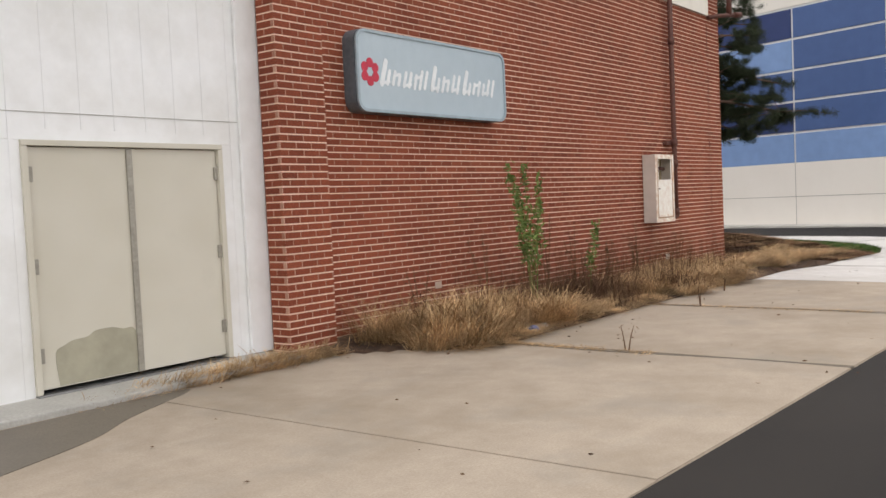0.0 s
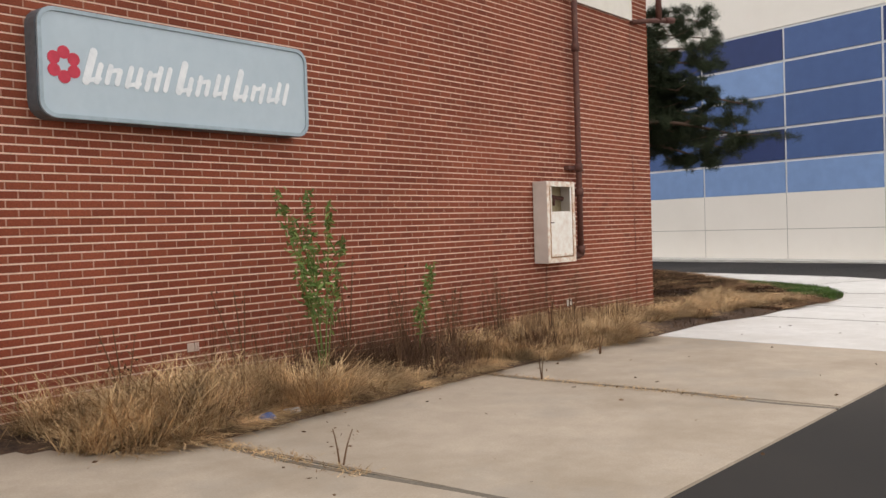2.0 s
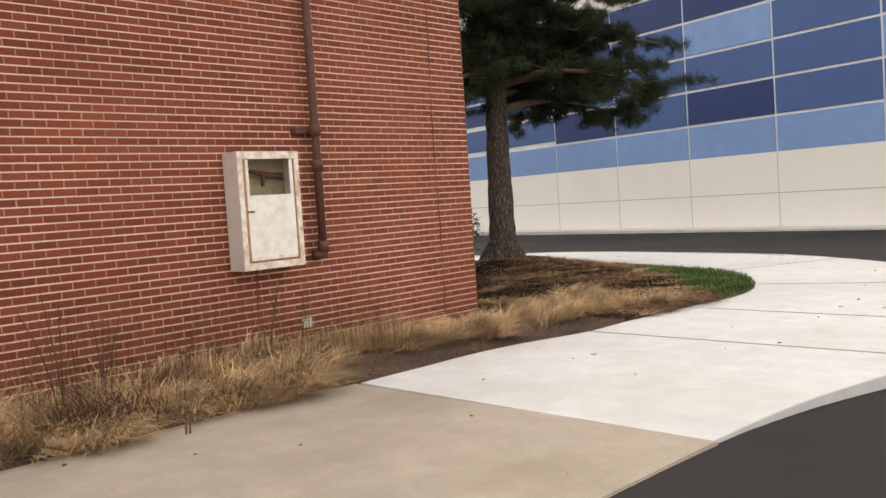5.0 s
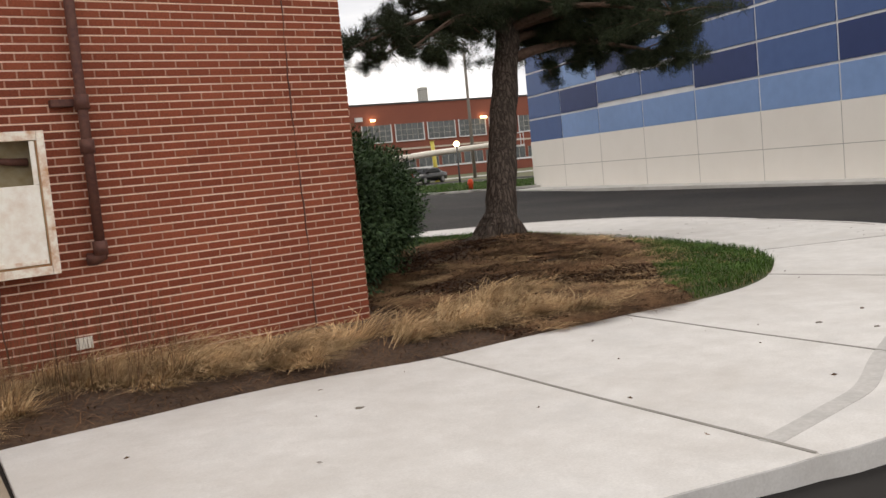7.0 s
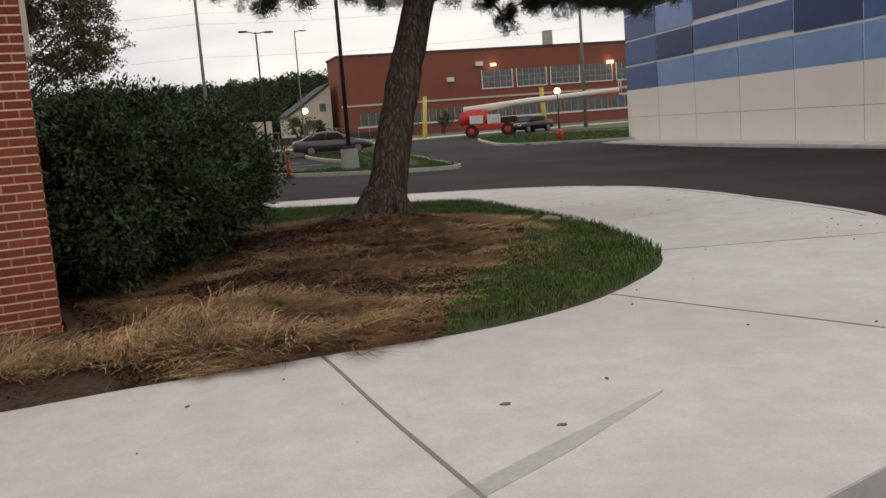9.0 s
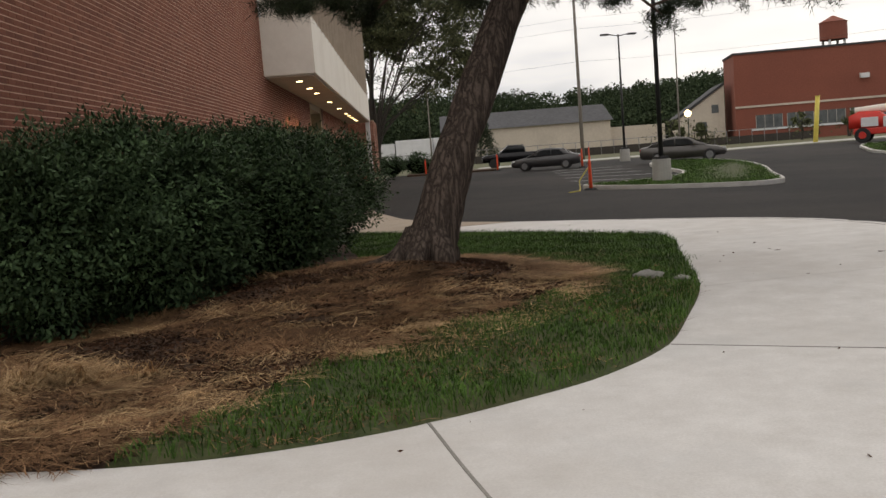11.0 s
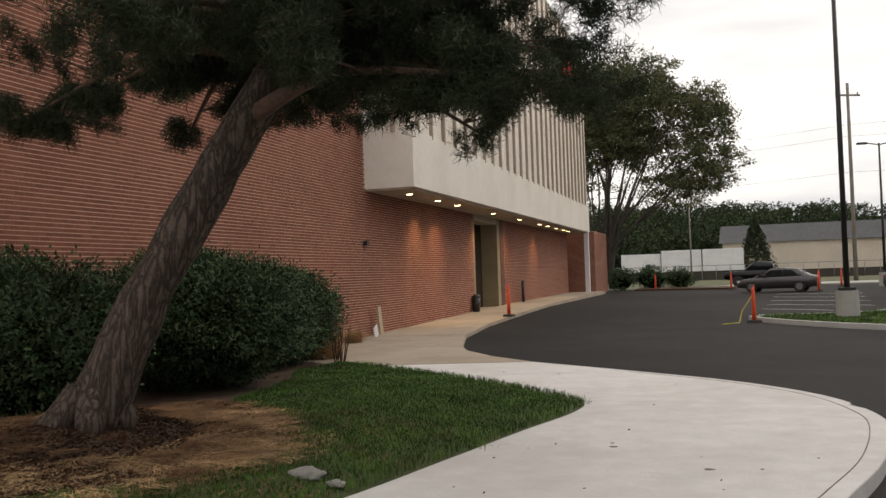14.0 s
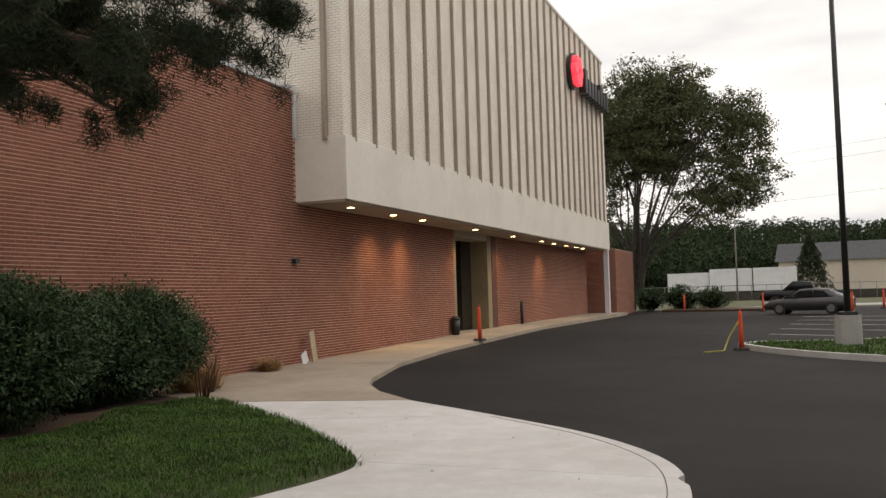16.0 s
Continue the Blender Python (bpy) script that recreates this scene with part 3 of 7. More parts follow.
old_walk = empty("pavement", label="weathered tan concrete apron with cracked joints", category="concrete apron", kind="structure")
xs_old = [-9.6, -6.6, -3.6, -0.6, 2.78, 6.15, 9.47, 12.8]
edge_y = lambda x: -4.62 - 0.0385 * max(x, -3)
for a, b in zip(xs_old, xs_old[1:]):
    yn = 0.1 if b < 6.2 else -1.6
    last = 0.15 if b == 12.8 else 0
    ga, gb = (0.004 if a < 4 else 0.02), (0.004 if b < 4 else 0.02)
    part("slab", prism([(a + ga, yn), (b - gb + last, yn), (b - gb - last, edge_y(b)), (a + ga, edge_y(a))], -0.3, -0.002 if b < 6 else 0.0, 0.003 if b < 4 else 0.008), M["concrete_old"], old_walk)
    if b < 12:
        wob = [(b + 0.05 * math.sin(2.3 * t * 4 + b) - 0.06 * t, yn + (edge_y(b) - yn) * t) for t in np.linspace(0, 1, 16)]
        part("joint_filler", strip(wob if b > 4 else [(b, q[1]) for q in wob], 0.05 if b > 4 else 0.006, -0.03, 0.002), M["joint"] if b > 4 else M["concrete_old"], old_walk, "dirt-filled cracked joint" if b > 4 else "")
wet = smooth_line([(-0.4, -0.42), (1.5, -0.44), (3.0, -0.42), (3.1, -0.56), (2.35, -0.92), (1.85, -1.25), (1.2, -1.5), (0.4, -1.75), (-0.4, -1.9)], 5)
M["wet"] = surface("damp_concrete", (0.125, 0.105, 0.08), (0.175, 0.15, 0.118), 55, 0.9, 0.6, relief=0.2)
part("damp_patch", prism(wet, -0.02, 0.003), M["wet"], old_walk, "dark damp patch")
part("sill", box((0.2, -0.4, -0.2), (4.6, 0.22, 0.05), 0.015), M["concrete_grey"], old_walk, "rough grey concrete door sill")

side_walk = empty("pavement", label="older buff concrete footpath along the brick front", category="footpath", kind="structure")
seg = [[(23.0, 12.9), (21.9, 14.1), (21.0, 15.5), (20.56, 16.6), (16.82, 16.6), (16.82, 12.3), (19.9, 12.3)]]
py, px_ = 16.6, 20.56
for y2, x2 in ((19.8, 19.75), (24, 19.3), (29, 19.15), (34, 19.05), (38, 19.0), (42, 18.98), (46, 18.98), (50, 19.0), (56, 19.05)):
    seg.append([(px_, py), (x2, y2), (16.82, y2), (16.82, py)])
    py, px_ = y2, x2
for s in seg:
    bm = prism(s, -0.45, 0.0, 0.012)
    for v in bm.verts:
        if v.co.z > -0.2:
            v.co.z += -0.1 + 0.015 * min(20.0, max(0.0, v.co.y - 16.0)) + 0.004 * max(0.0, v.co.y - 36.0)
    part("slab", bm, M["concrete_old"], side_walk)

# ---------------- planted bed ----------------
BED = [(4.7, 0.14), (4.7, -0.35), (5.3, -0.9), (5.6, -1.4), (6.1, -1.75), (8, -1.68), (10, -1.74), (12.6, -1.78)] + INNER + [(18.6, 12.5), (16.85, 12.5), (16.85, 0.14)]
BED_EDGE = BED[1:-3]


def bed_z(x, y):
    x, y = np.asarray(x, float), np.asarray(y, float)
    d = edge_distance(BED_EDGE, x, y)
    s = np.where(inside(BED, x, y), d, -d)
    rise = np.clip(s / 0.5, -1, 1)
    base = path_z(x, y)
    z = 0.012 + 0.045 * rise
    z = z + 0.37 * np.exp(-(((x - 20.5) / 1.5) ** 2 + ((y - 2.4) / 1.9) ** 2) / 1.5) * np.clip(s / 1.2, 0, 1)
    z = z + 0.035 * np.sin(2.1 * x - 1.9 * y + 1.2 * np.sin(1.7 * y)) * np.sin(1.6 * x + 2.7 * y) * np.clip(s, 0, 1) * np.clip((22.4 - x) / 2, 0, 1)
    z = z + 0.02 * np.sin(3.1 * x + 1.3 * y) * np.sin(2.3 * y) * np.clip(s, 0, 1)
    return base + np.where(s < 0, 0.012 - 0.3 * np.clip(-s / 0.15, 0, 1), z)


M["mulch"] = surface("dark_mulch_and_soil", (0.025, 0.014, 0.009), (0.09, 0.05, 0.028), 22, 1.5, 0.95, stain=(0.13, 0.074, 0.042), amount=0.5, relief=0.8, depth=0.03)
M["straw_brown"] = leaf_mat("brown_straw", (0.085, 0.042, 0.021), (0.4, 0.235, 0.128), 0.9, 2.2, 0.4, 1.25)
M["chips"] = leaf_mat("dark_bark_chips", (0.018, 0.01, 0.007), (0.1, 0.052, 0.03), 0.95, 1.6, 0.5, 1.3)
M["brush"] = leaf_mat("dead_brush_twigs", (0.05, 0.028, 0.018), (0.19, 0.11, 0.07), 0.9)
M["turf"] = surface("turf_soil", (0.03, 0.045, 0.014), (0.07, 0.085, 0.03), 20, 1.0, 0.95, stain=(0.09, 0.07, 0.035), amount=0.5, relief=0.6, depth=0.02)
GREEN = [(18.9, -2.7), (19.6, -1.5), (20.75, -0.2), (21.6, 0.6), (22.15, 1.3), (22.55, 2.1), (22.7, 3.1), (21.9, 4.7), (20.9, 5.9), (20.0, 7.0), (19.6, 9.6), (19.0, 11.2), (19.5, 13.0), (27, 13.0), (27, -2.9)]
bx, by = np.arange(4.6, 25.2, 0.16), np.arange(-2.6, 12.6, 0.16)
X, Y = np.meshgrid(bx, by)
Z = bed_z(X, Y)
n_ = len(bx)
cellx, celly = (X[:-1, :-1] + 0.08), (Y[:-1, :-1] + 0.08)
dd = edge_distance(BED_EDGE, cellx, celly)
ok = inside(BED, cellx, celly) | (dd < 0.25)
ok &= ~((cellx < 16.8) & (celly > 0.1))
green_c = inside(GREEN, cellx, celly)
V = np.stack([X, Y, Z], -1).reshape(-1, 3).tolist()
for nm, sel, mat, lab in (("lawn_soil", ok & green_c, M["turf"], "mown green lawn on a low mound"), ("planting_bed", ok & ~green_c, M["mulch"], "dark mulched bed with dry straw")):
    F = [(j * n_ + i, j * n_ + i + 1, (j + 1) * n_ + i + 1, (j + 1) * n_ + i) for j, i in zip(*np.nonzero(sel))]
    used = sorted({k for f in F for k in f})
    idx = {k: q for q, k in enumerate(used)}
    tagged(pydata(nm, [V[k] for k in used], [tuple(idx[k] for k in f) for f in F], mat, smooth=True), lab, "planting bed", kind="structure")


def scatter(n, lo, hi, test):
    x, y = rng.uniform(lo[0], hi[0], n), rng.uniform(lo[1], hi[1], n)
    k = test(x, y)
    x, y = x[k], y[k]
    return np.stack([x, y, bed_z(x, y)], 1)


in_bed = lambda x, y: inside(BED, x, y)
patchy = lambda x, y, s, c: np.sin(x * s + 1.7 * np.sin(y * s * 0.8)) + np.sin(y * s * 1.3 + 1.1 * x) > c
p = scatter(190000, (18.7, -2.5), (25.0, 12.4), lambda x, y: in_bed(x, y) & inside(GREEN, x, y))
tall = edge_distance(INNER, p[:, 0], p[:, 1]) < 0.22
tagged(blades("lawn_grass", p[~tall], 0.05, 0.0042, 0.85, M["grass"]), "short green grass", "grass", kind="stuff")
tagged(blades("edge_grass", p[tall][::2], 0.09, 0.0045, 0.8, M["grass"]), "longer grass blades along the path", "grass", kind="stuff")
p = scatter(15000, (18.7, -2.6), (23.9, 6.0), lambda x, y: in_bed(x, y) & inside(GREEN, x, y) & (edge_distance(GREEN[:8], x, y) < 1.9) & patchy(x, y, 3.1, 0.0))
tagged(blades("thatch", p, 0.16, 0.004, 1.2, M["straw_brown"], lie=0.75), "dead straw lying in thin lawn", "dry grass", kind="stuff")
# dry grass along the wall: blond tussocks with dark dead brush between
foot = lambda x, y: in_bed(x, y) & (x < 17.9) & ((x < 12.8) | (y > -1.3 + 0.12 * np.sin(4 * x)))
p = scatter(520, (5.35, -1.75), (16.9, -0.15), lambda x, y: foot(x, y) & patchy(x, y, 1.9, 0.1))
tagged(tussocks("dry_grass", p, 80, 0.34, 0.0032, M["straw"], 0.05, 1.05, 1.2), "matted blond dry grass along the brick wall", "dry grass", kind="stuff")
p = scatter(560, (5.4, -1.52), (13.0, -1.0), lambda x, y: foot(x, y) & (y < -1.2 - 0.25 * np.sin(2.3 * x)))
tagged(tussocks("flattened_grass", p, 60, 0.3, 0.0032, M["straw"], 0.05, 1.1, 1.3, rise=(0.08, 0.4)), "flattened straw lying along the concrete edge", "dry grass", kind="stuff")
p = scatter(75, (5.45, -1.5), (7.7, -0.25), lambda x, y: foot(x, y) & (y > -1.45 + 0.2 * np.sin(4 * x)))
tagged(tussocks("tall_dry_grass", p, 170, 0.62, 0.0028, M["straw"], 0.09, 0.8, 0.9, 0.0, 2.0, 1.3), "tall wispy blond grass beside the pier", "dry grass", kind="stuff")
p = scatter(90, (9.6, -1.55), (13.2, -0.2), lambda x, y: foot(x, y) & patchy(x, y, 2.6, 0.1))
tagged(tussocks("tall_dry_grass", p, 150, 0.5, 0.0028, M["straw"], 0.08, 0.85, 1.0, -0.2, 1.4, 1.0), "bushy blond grass clumps against the brick", "dry grass", kind="stuff")
p = scatter(150, (11.6, -1.8), (16.6, -0.2), lambda x, y: foot(x, y) & patchy(x, y, 2.3, -0.3) & (y > -1.7))
tagged(tussocks("dry_tussock", p, 150, 0.52, 0.0031, M["straw"], 0.07, 1.0, 1.25), "combed tussocks of dry grass", "dry grass", kind="stuff")
p = scatter(130, (16.2, -1.75), (19.4, -0.3), lambda x, y: in_bed(x, y) & (y > -1.45 - 0.16 * np.clip(x - 16.5, 0, 2.5)) & ~inside(GREEN, x, y) & patchy(x, y, 2.3, -0.3))
tagged(tussocks("dry_tussock", p, 110, 0.4, 0.0031, M["straw"], 0.06, 1.05, 1.2), "low dry tussocks round the corner", "dry grass", kind="stuff")
p = scatter(170, (6.4, -1.55), (11.2, -0.2), lambda x, y: foot(x, y) & patchy(x, y, 2.4, 0.15))
tagged(tussocks("dead_brush", p, 120, 0.46, 0.0019, M["brush"], 0.13, 0.5, 0.8, 0.0, 2.0, 1.5), "dark brown dead brush in the grass", "dead weeds", kind="stuff")
p = scatter(420, (6.9, -1.2), (14.5, -0.1), lambda x, y: foot(x, y) & (y > -1.1))
tagged(blades("thin_stalks", np.repeat(p, 4, 0) + rng.normal(0, 0.05, (len(p) * 4, 3)) * (1, 1, 0), 0.75, 0.0016, 0.35, M["straw_dark"]), "thin reddish dead stalks against the brick", "dead weeds", kind="stuff")
p = np.stack([rng.uniform(2.3, 5.2, 5000), -0.32 + rng.normal(0, 0.07, 5000), np.zeros(5000)], 1)
p = p[patchy(p[:, 0], p[:, 1], 5.0, -0.2) & (p[:, 0] + rng.normal(0, 0.5, 5000) > 3.4)][::10]
tagged(tussocks("sill_grass", p, 26, 0.26, 0.0024, M["straw"], 0.05, 0.8), "blond dry grass along the door sill", "dry grass", kind="stuff")
# the mound: dark bark litter round the trunk, combed mats of straw, pale straw towards the lawn
near_trunk = lambda x, y: (x - 20.95) ** 2 + (y - 2.8) ** 2
soil = lambda x, y: (near_trunk(x, y) < 0.8 + 0.5 * np.sin(2.0 * x + y)) | patchy(x, y, 1.7, 0.55)
mound = lambda x, y: in_bed(x, y) & ~inside(GREEN, x, y)
p = scatter(60000, (17.0, -2.4), (22.9, 6.5), lambda x, y: mound(x, y) & (soil(x, y) | (rng.uniform(0, 1, len(x)) < 0.4)))
tagged(cards("bark_litter", p + (0, 0, 0.015), 0.045, M["chips"], None, 0.45, 0.3), "dark bark chips and cones on the mound", "bark litter", kind="stuff")
p = scatter(16000, (17.0, -2.4), (22.9, 6.5), lambda x, y: mound(x, y))
tagged(blades("needle_litter", p, 0.13, 0.003, 1.3, M["straw_dark"], lie=0.7), "brown fallen needles on the mound", "needle litter", kind="stuff")
p = scatter(10000, (5.6, -2.3), (20.5, 0.2), lambda x, y: mound(x, y))
tagged(blades("dead_litter", p, 0.2, 0.004, 1.2, M["straw_dark"], lie=0.7), "brown dead stems lying on soil", "dead grass", kind="stuff")
p = scatter(420, (17.2, -2.3), (22.6, 6.2), lambda x, y: mound(x, y) & ~soil(x, y))
tagged(tussocks("straw_mat", p + (0, 0, 0.03), 40, 0.3, 0.0032, M["straw"], 0.09, 1.1, 1.3, 0.1, 0.9, 0.5, (0.03, 0.26)), "patches of pale straw on the mound", "straw", kind="stuff")
p = scatter(2600, (17.2, -2.3), (22.6, 6.2), lambda x, y: mound(x, y) & ~soil(x, y))
tagged(tussocks("straw_mat", p + (0, 0, 0.03), 40, 0.27, 0.0032, M["straw_brown"], 0.07, 1.1, 1.3, 0.1, 0.9, 0.5, (0.03, 0.26)), "combed mats of brown straw on the mound", "straw", kind="stuff")
p = scatter(330, (17.2, -1.6), (20.4, 3.4), lambda x, y: mound(x, y) & (near_trunk(x, y) > 0.7) & patchy(x, y, 2.6, 0.3))
tagged(tussocks("brown_tussock", p + (0, 0, 0.025), 50, 0.3, 0.0028, M["straw_brown"], 0.06, 1.05, 1.2, 0.3, 1.2, 0.8, (0.1, 0.5)), "brown dead tussocks on the mound", "dead grass", kind="stuff")
p = scatter(46000, (18.6, -2.4), (23.2, 6.4), lambda x, y: in_bed(x, y) & (near_trunk(x, y) > 0.5) & (edge_distance(GREEN[1:9], x, y) < np.where(inside(GREEN, x, y), 0.3, 0.75) + 0.25 * np.sin(3 * x - y)))
tagged(blades("pale_straw", p, 0.17, 0.0032, 1.3, M["straw"], lie=0.8), "pale straw lying between soil and lawn", "straw", kind="stuff")
p = scatter(420, (19.4, -2.0), (22.9, 5.6), lambda x, y: in_bed(x, y) & (near_trunk(x, y) > 0.8) & (edge_distance(GREEN[1:9], x, y) < np.where(inside(GREEN, x, y), 0.12, 0.6)))
tagged(tussocks("pale_straw_mat", p + (0, 0, 0.03), 40, 0.25, 0.003, M["straw"], 0.07, 1.1, 1.3, -0.4, 0.8, 0.5, (0.03, 0.22)), "pale combed straw at the edge of the lawn", "straw", kind="stuff")
p = scatter(70, (19.0, -2.2), (24.7, 7.5), lambda x, y: in_bed(x, y) & inside(GREEN, x, y) & (edge_distance(INNER, x, y) < 0.9))
tagged(tussocks("rank_grass", p, 60, 0.17, 0.0032, M["grass"], 0.09, 0.9, 0.8, 0.0, 2.0, 1.6), "rank green tufts in the lawn", "grass", kind="stuff")
k_ = rng.uniform(0, 1, 2600)
side = rng.integers(0, 3, 2600)
jx = np.choose(side, [6.15 + rng.normal(0, 0.05, 2600) - 0.06 * k_, 9.47 + rng.normal(0, 0.05, 2600) - 0.06 * k_, rng.uniform(2.2, 5.3, 2600)])
jy = np.choose(side, [-1.6 - 1.6 * k_ ** 1.5, -1.6 - 2.7 * k_, -0.3 + rng.normal(0, 0.09, 2600)])
tagged(blades("joint_weeds", np.stack([jx, jy, np.zeros(2600)], 1), 0.07, 0.0028, 1.1, M["straw"], lie=0.7), "dry weeds growing in the joints", "weeds", kind="stuff")


# ---------------- brick building ----------------
def wall(name, lo, hi, label, mat, cat="wall"):
    return tagged(part(name, box(lo, hi), mat), label, cat, kind="structure")


w_s = wall("wall_south", (5.0, 0.12, -0.35), (16.87, 0.5, 7.0), "long red brick side wall with pale mortar", M["mortar"])
brick_field("brickwork", 5.0, 16.88, -0.166, 7.0, lambda u, z, d: (u, 0.12 - d, z), M["brick"], w_s, course=0.0723, length=0.2066, joint=0.0128, head=M["head_mortar"], single=lambda u, z: 11.3 < u < 13.05 and 0.35 < z < 2.75, single_mat=M["brick_one"])
w_p = wall("wall_pier", (4.645, -0.12, -0.35), (5.28, 0.118, 7.0), "red brick corner pier beside the white siding", M["mortar"], "pier")
brick_field("brickwork", 4.645, 5.28, -0.166, 7.0, lambda u, z, d: (u, -0.12 - d, z), M["brick"], w_p, course=0.0723, length=0.2066, head=M["head_mortar"], single=lambda u, z: z < 2.7, single_mat=M["brick_one"])
brick_field("brickwork", -0.12, 0.12, -0.166, 7.0, lambda u, z, d: (4.645 - d, -u, z), M["brick"], w_p, course=0.0723, length=0.2066, head=M["head_mortar"])
brick_field("brickwork", -0.12, 0.12, -0.166, 7.0, lambda u, z, d: (5.28 + d, u, z), M["brick"], w_p, course=0.0723, length=0.2066, head=M["head_mortar"])
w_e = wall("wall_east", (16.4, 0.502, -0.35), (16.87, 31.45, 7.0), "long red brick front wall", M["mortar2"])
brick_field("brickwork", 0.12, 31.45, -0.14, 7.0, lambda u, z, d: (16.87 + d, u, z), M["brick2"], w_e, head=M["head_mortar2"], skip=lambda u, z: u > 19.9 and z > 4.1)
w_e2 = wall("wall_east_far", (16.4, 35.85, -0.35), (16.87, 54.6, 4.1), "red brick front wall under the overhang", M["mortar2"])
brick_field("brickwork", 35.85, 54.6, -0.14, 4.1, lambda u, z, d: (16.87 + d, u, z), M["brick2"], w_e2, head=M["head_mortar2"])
w_w = wall("wall_wing", (14.0, 55.6, -0.2), (18.5, 62.0, 4.2), "low red brick wing beyond the white column", M["mortar2"])
brick_field("brickwork", 55.6, 62.0, -0.1, 4.2, lambda u, z, d: (18.5 + d, u, z), M["brick2"], w_w, head=M["head_mortar2"])
brick_field("brickwork", 14.0, 18.5, -0.1, 4.2, lambda u, z, d: (u, 55.6 - d, z), M["brick2"], w_w, head=M["head_mortar2"])
wall("wall_back", (-14, 54.2, -0.35), (16.39, 54.6, 7.0), "plain brick back wall", M["mortar2"])
wall("wall_west", (-14.4, 0.5, -0.35), (-14, 54.6, 7.0), "plain brick west wall", M["mortar2"])
tagged(part("roof", box((-14.4, 0.52, 6.8), (16.38, 54.0, 6.98)), M["roof_dark"]), "flat dark roof", "roof", kind="structure")
tagged(part("trim", box((16.36, 0.06, 6.985), (16.94, 19.9, 7.1), 0.01), M["white_trim"]), "white metal coping on the brick wall", "coping", kind="structure")
tagged(part("trim", box((5.0, 0.06, 6.985), (16.355, 0.56, 7.1), 0.01), M["white_trim"]), "white metal coping along the roof edge", "coping", kind="structure")
tagged(part("trim", box((16.883, 19.8, 5.76), (16.95, 19.93, 6.98), 0.005), M["white_trim"]), "white metal end trim beside the cream storey", "trim", kind="structure")
# pale panels high in the side wall
tagged(part("window_panel", box((13.6, 0.07, 4.83), (16.25, 0.102, 5.75), 0.008), M["pale_panel"]), "pale stained panel set high in the brick wall", "panel", kind="structure")
# control joint down the brick
bm = bmesh.new()
add_tube(bm, [(16.24 + 0.012 * math.sin(z * 2.1) + 0.006 * math.sin(z * 17), 0.117, z) for z in np.linspace(-0.1, 4.7, 40)], [0.007 + 0.003 * math.sin(7 * k) for k in range(40)], 6)
tagged(part("control_joint", bm, M["rust_pipe"]), "dark vertical crack down the brickwork", "crack", kind="structure")

tag = tagged(part("wall_tag", box((-0.07, -0.006, -0.05), (0.07, 0.0, 0.05), 0.002), M["pale_panel"]), "small pale square tag on the brick", "tag")
tag.location = (14.03, 0.111, 0.275)
tag = tagged(part("wall_tag", box((-0.065, -0.006, -0.04), (0.065, 0.0, 0.04), 0.002), M["tag_pink"]), "small faded pinkish square tag on the brick", "tag")
tag.location = (7.3, 0.111, 0.43)
bm = bmesh.new()
add_tube(bm, [(13.42 + 0.012 * math.sin(z * 9), 0.117, z) for z in np.linspace(0.05, 0.92, 8)], 0.007, 6)
tagged(part("rust_streak", bm, M["rust_pipe"]), "dark rust streak under the cabinet", "stain", kind="structure")

# white siding with the double door
siding = empty("wall_siding", (0.09, 0.12, 0.005), label="white ribbed metal siding wall", category="siding", kind="structure")
part("backing", box((-14, 0.06, 2.05), (4.57, 0.3, 7.0)), M["white_metal"], siding)
part("backing", box((-14, 0.06, -0.2), (2.15, 0.3, 2.048)), M["white_metal"], siding)
part("backing", box((4.08, 0.06, -0.2), (4.52, 0.3, 2.048)), M["white_metal"], siding)
x = -8.0
while x < 4.4:
    if not (2.1 < x < 4.08):
        part("rib", box((x, 0.0552, 0.05), (x + 0.03, 0.0585, 6.3), 0.0012), M["white_metal"], siding)
    else:
        part("rib", box((x, 0.0552, 2.14), (x + 0.03, 0.0585, 6.3), 0.0012), M["white_metal"], siding)
    x += 0.305
part("lap_joint", box((-13.9, 0.054, 2.262), (4.295, 0.0585, 2.267)), M["panel_groove"], siding)
part("corner_trim", box((4.3, 0.02, 0.05), (4.57, 0.0585, 6.38), 0.006), M["white_metal"], siding)
dr = empty("door_1", (0.09, 0.12, 0.005), label="closed pair of beige steel doors with olive patches", category="door", kind="structure")
fr_ = part("door_frame", box((2.15, 0.03, 0.06), (2.2, 0.14, 2.0), 0.005), M["door_paint"], dr)
part("door_frame", box((4.03, 0.03, 0.06), (4.08, 0.14, 2.0), 0.005), M["door_paint"], dr)
part("door_frame", box((2.15, 0.03, 2.002), (4.08, 0.14, 2.047), 0.005), M["door_paint"], dr)
part("threshold", box((2.15, 0.0, 0.03), (4.08, 0.2, 0.058), 0.004), M["steel"], dr, "steel threshold")
for x0, x1 in ((2.205, 3.105), (3.116, 4.025)):
    lf = part("door_leaf", box((x0, 0.07, 0.09), (x1, 0.115, 1.995), 0.004), M["door_paint"], dr)
    for z in (0.3, 1.0, 1.72):
        hx = x0 + 0.0 if x0 < 3 else x1 - 0.035
        part("hinge", box((hx - (0.02 if x0 < 3 else 0.0), 0.05, z), (hx + (0.035 if x0 < 3 else 0.055), 0.068, z + 0.12), 0.003), M["hinge"], lf, "worn steel hinge")
part("astragal", box((3.075, 0.052, 0.09), (3.13, 0.069, 1.99), 0.003), M["hinge"], dr, "grey meeting strip")


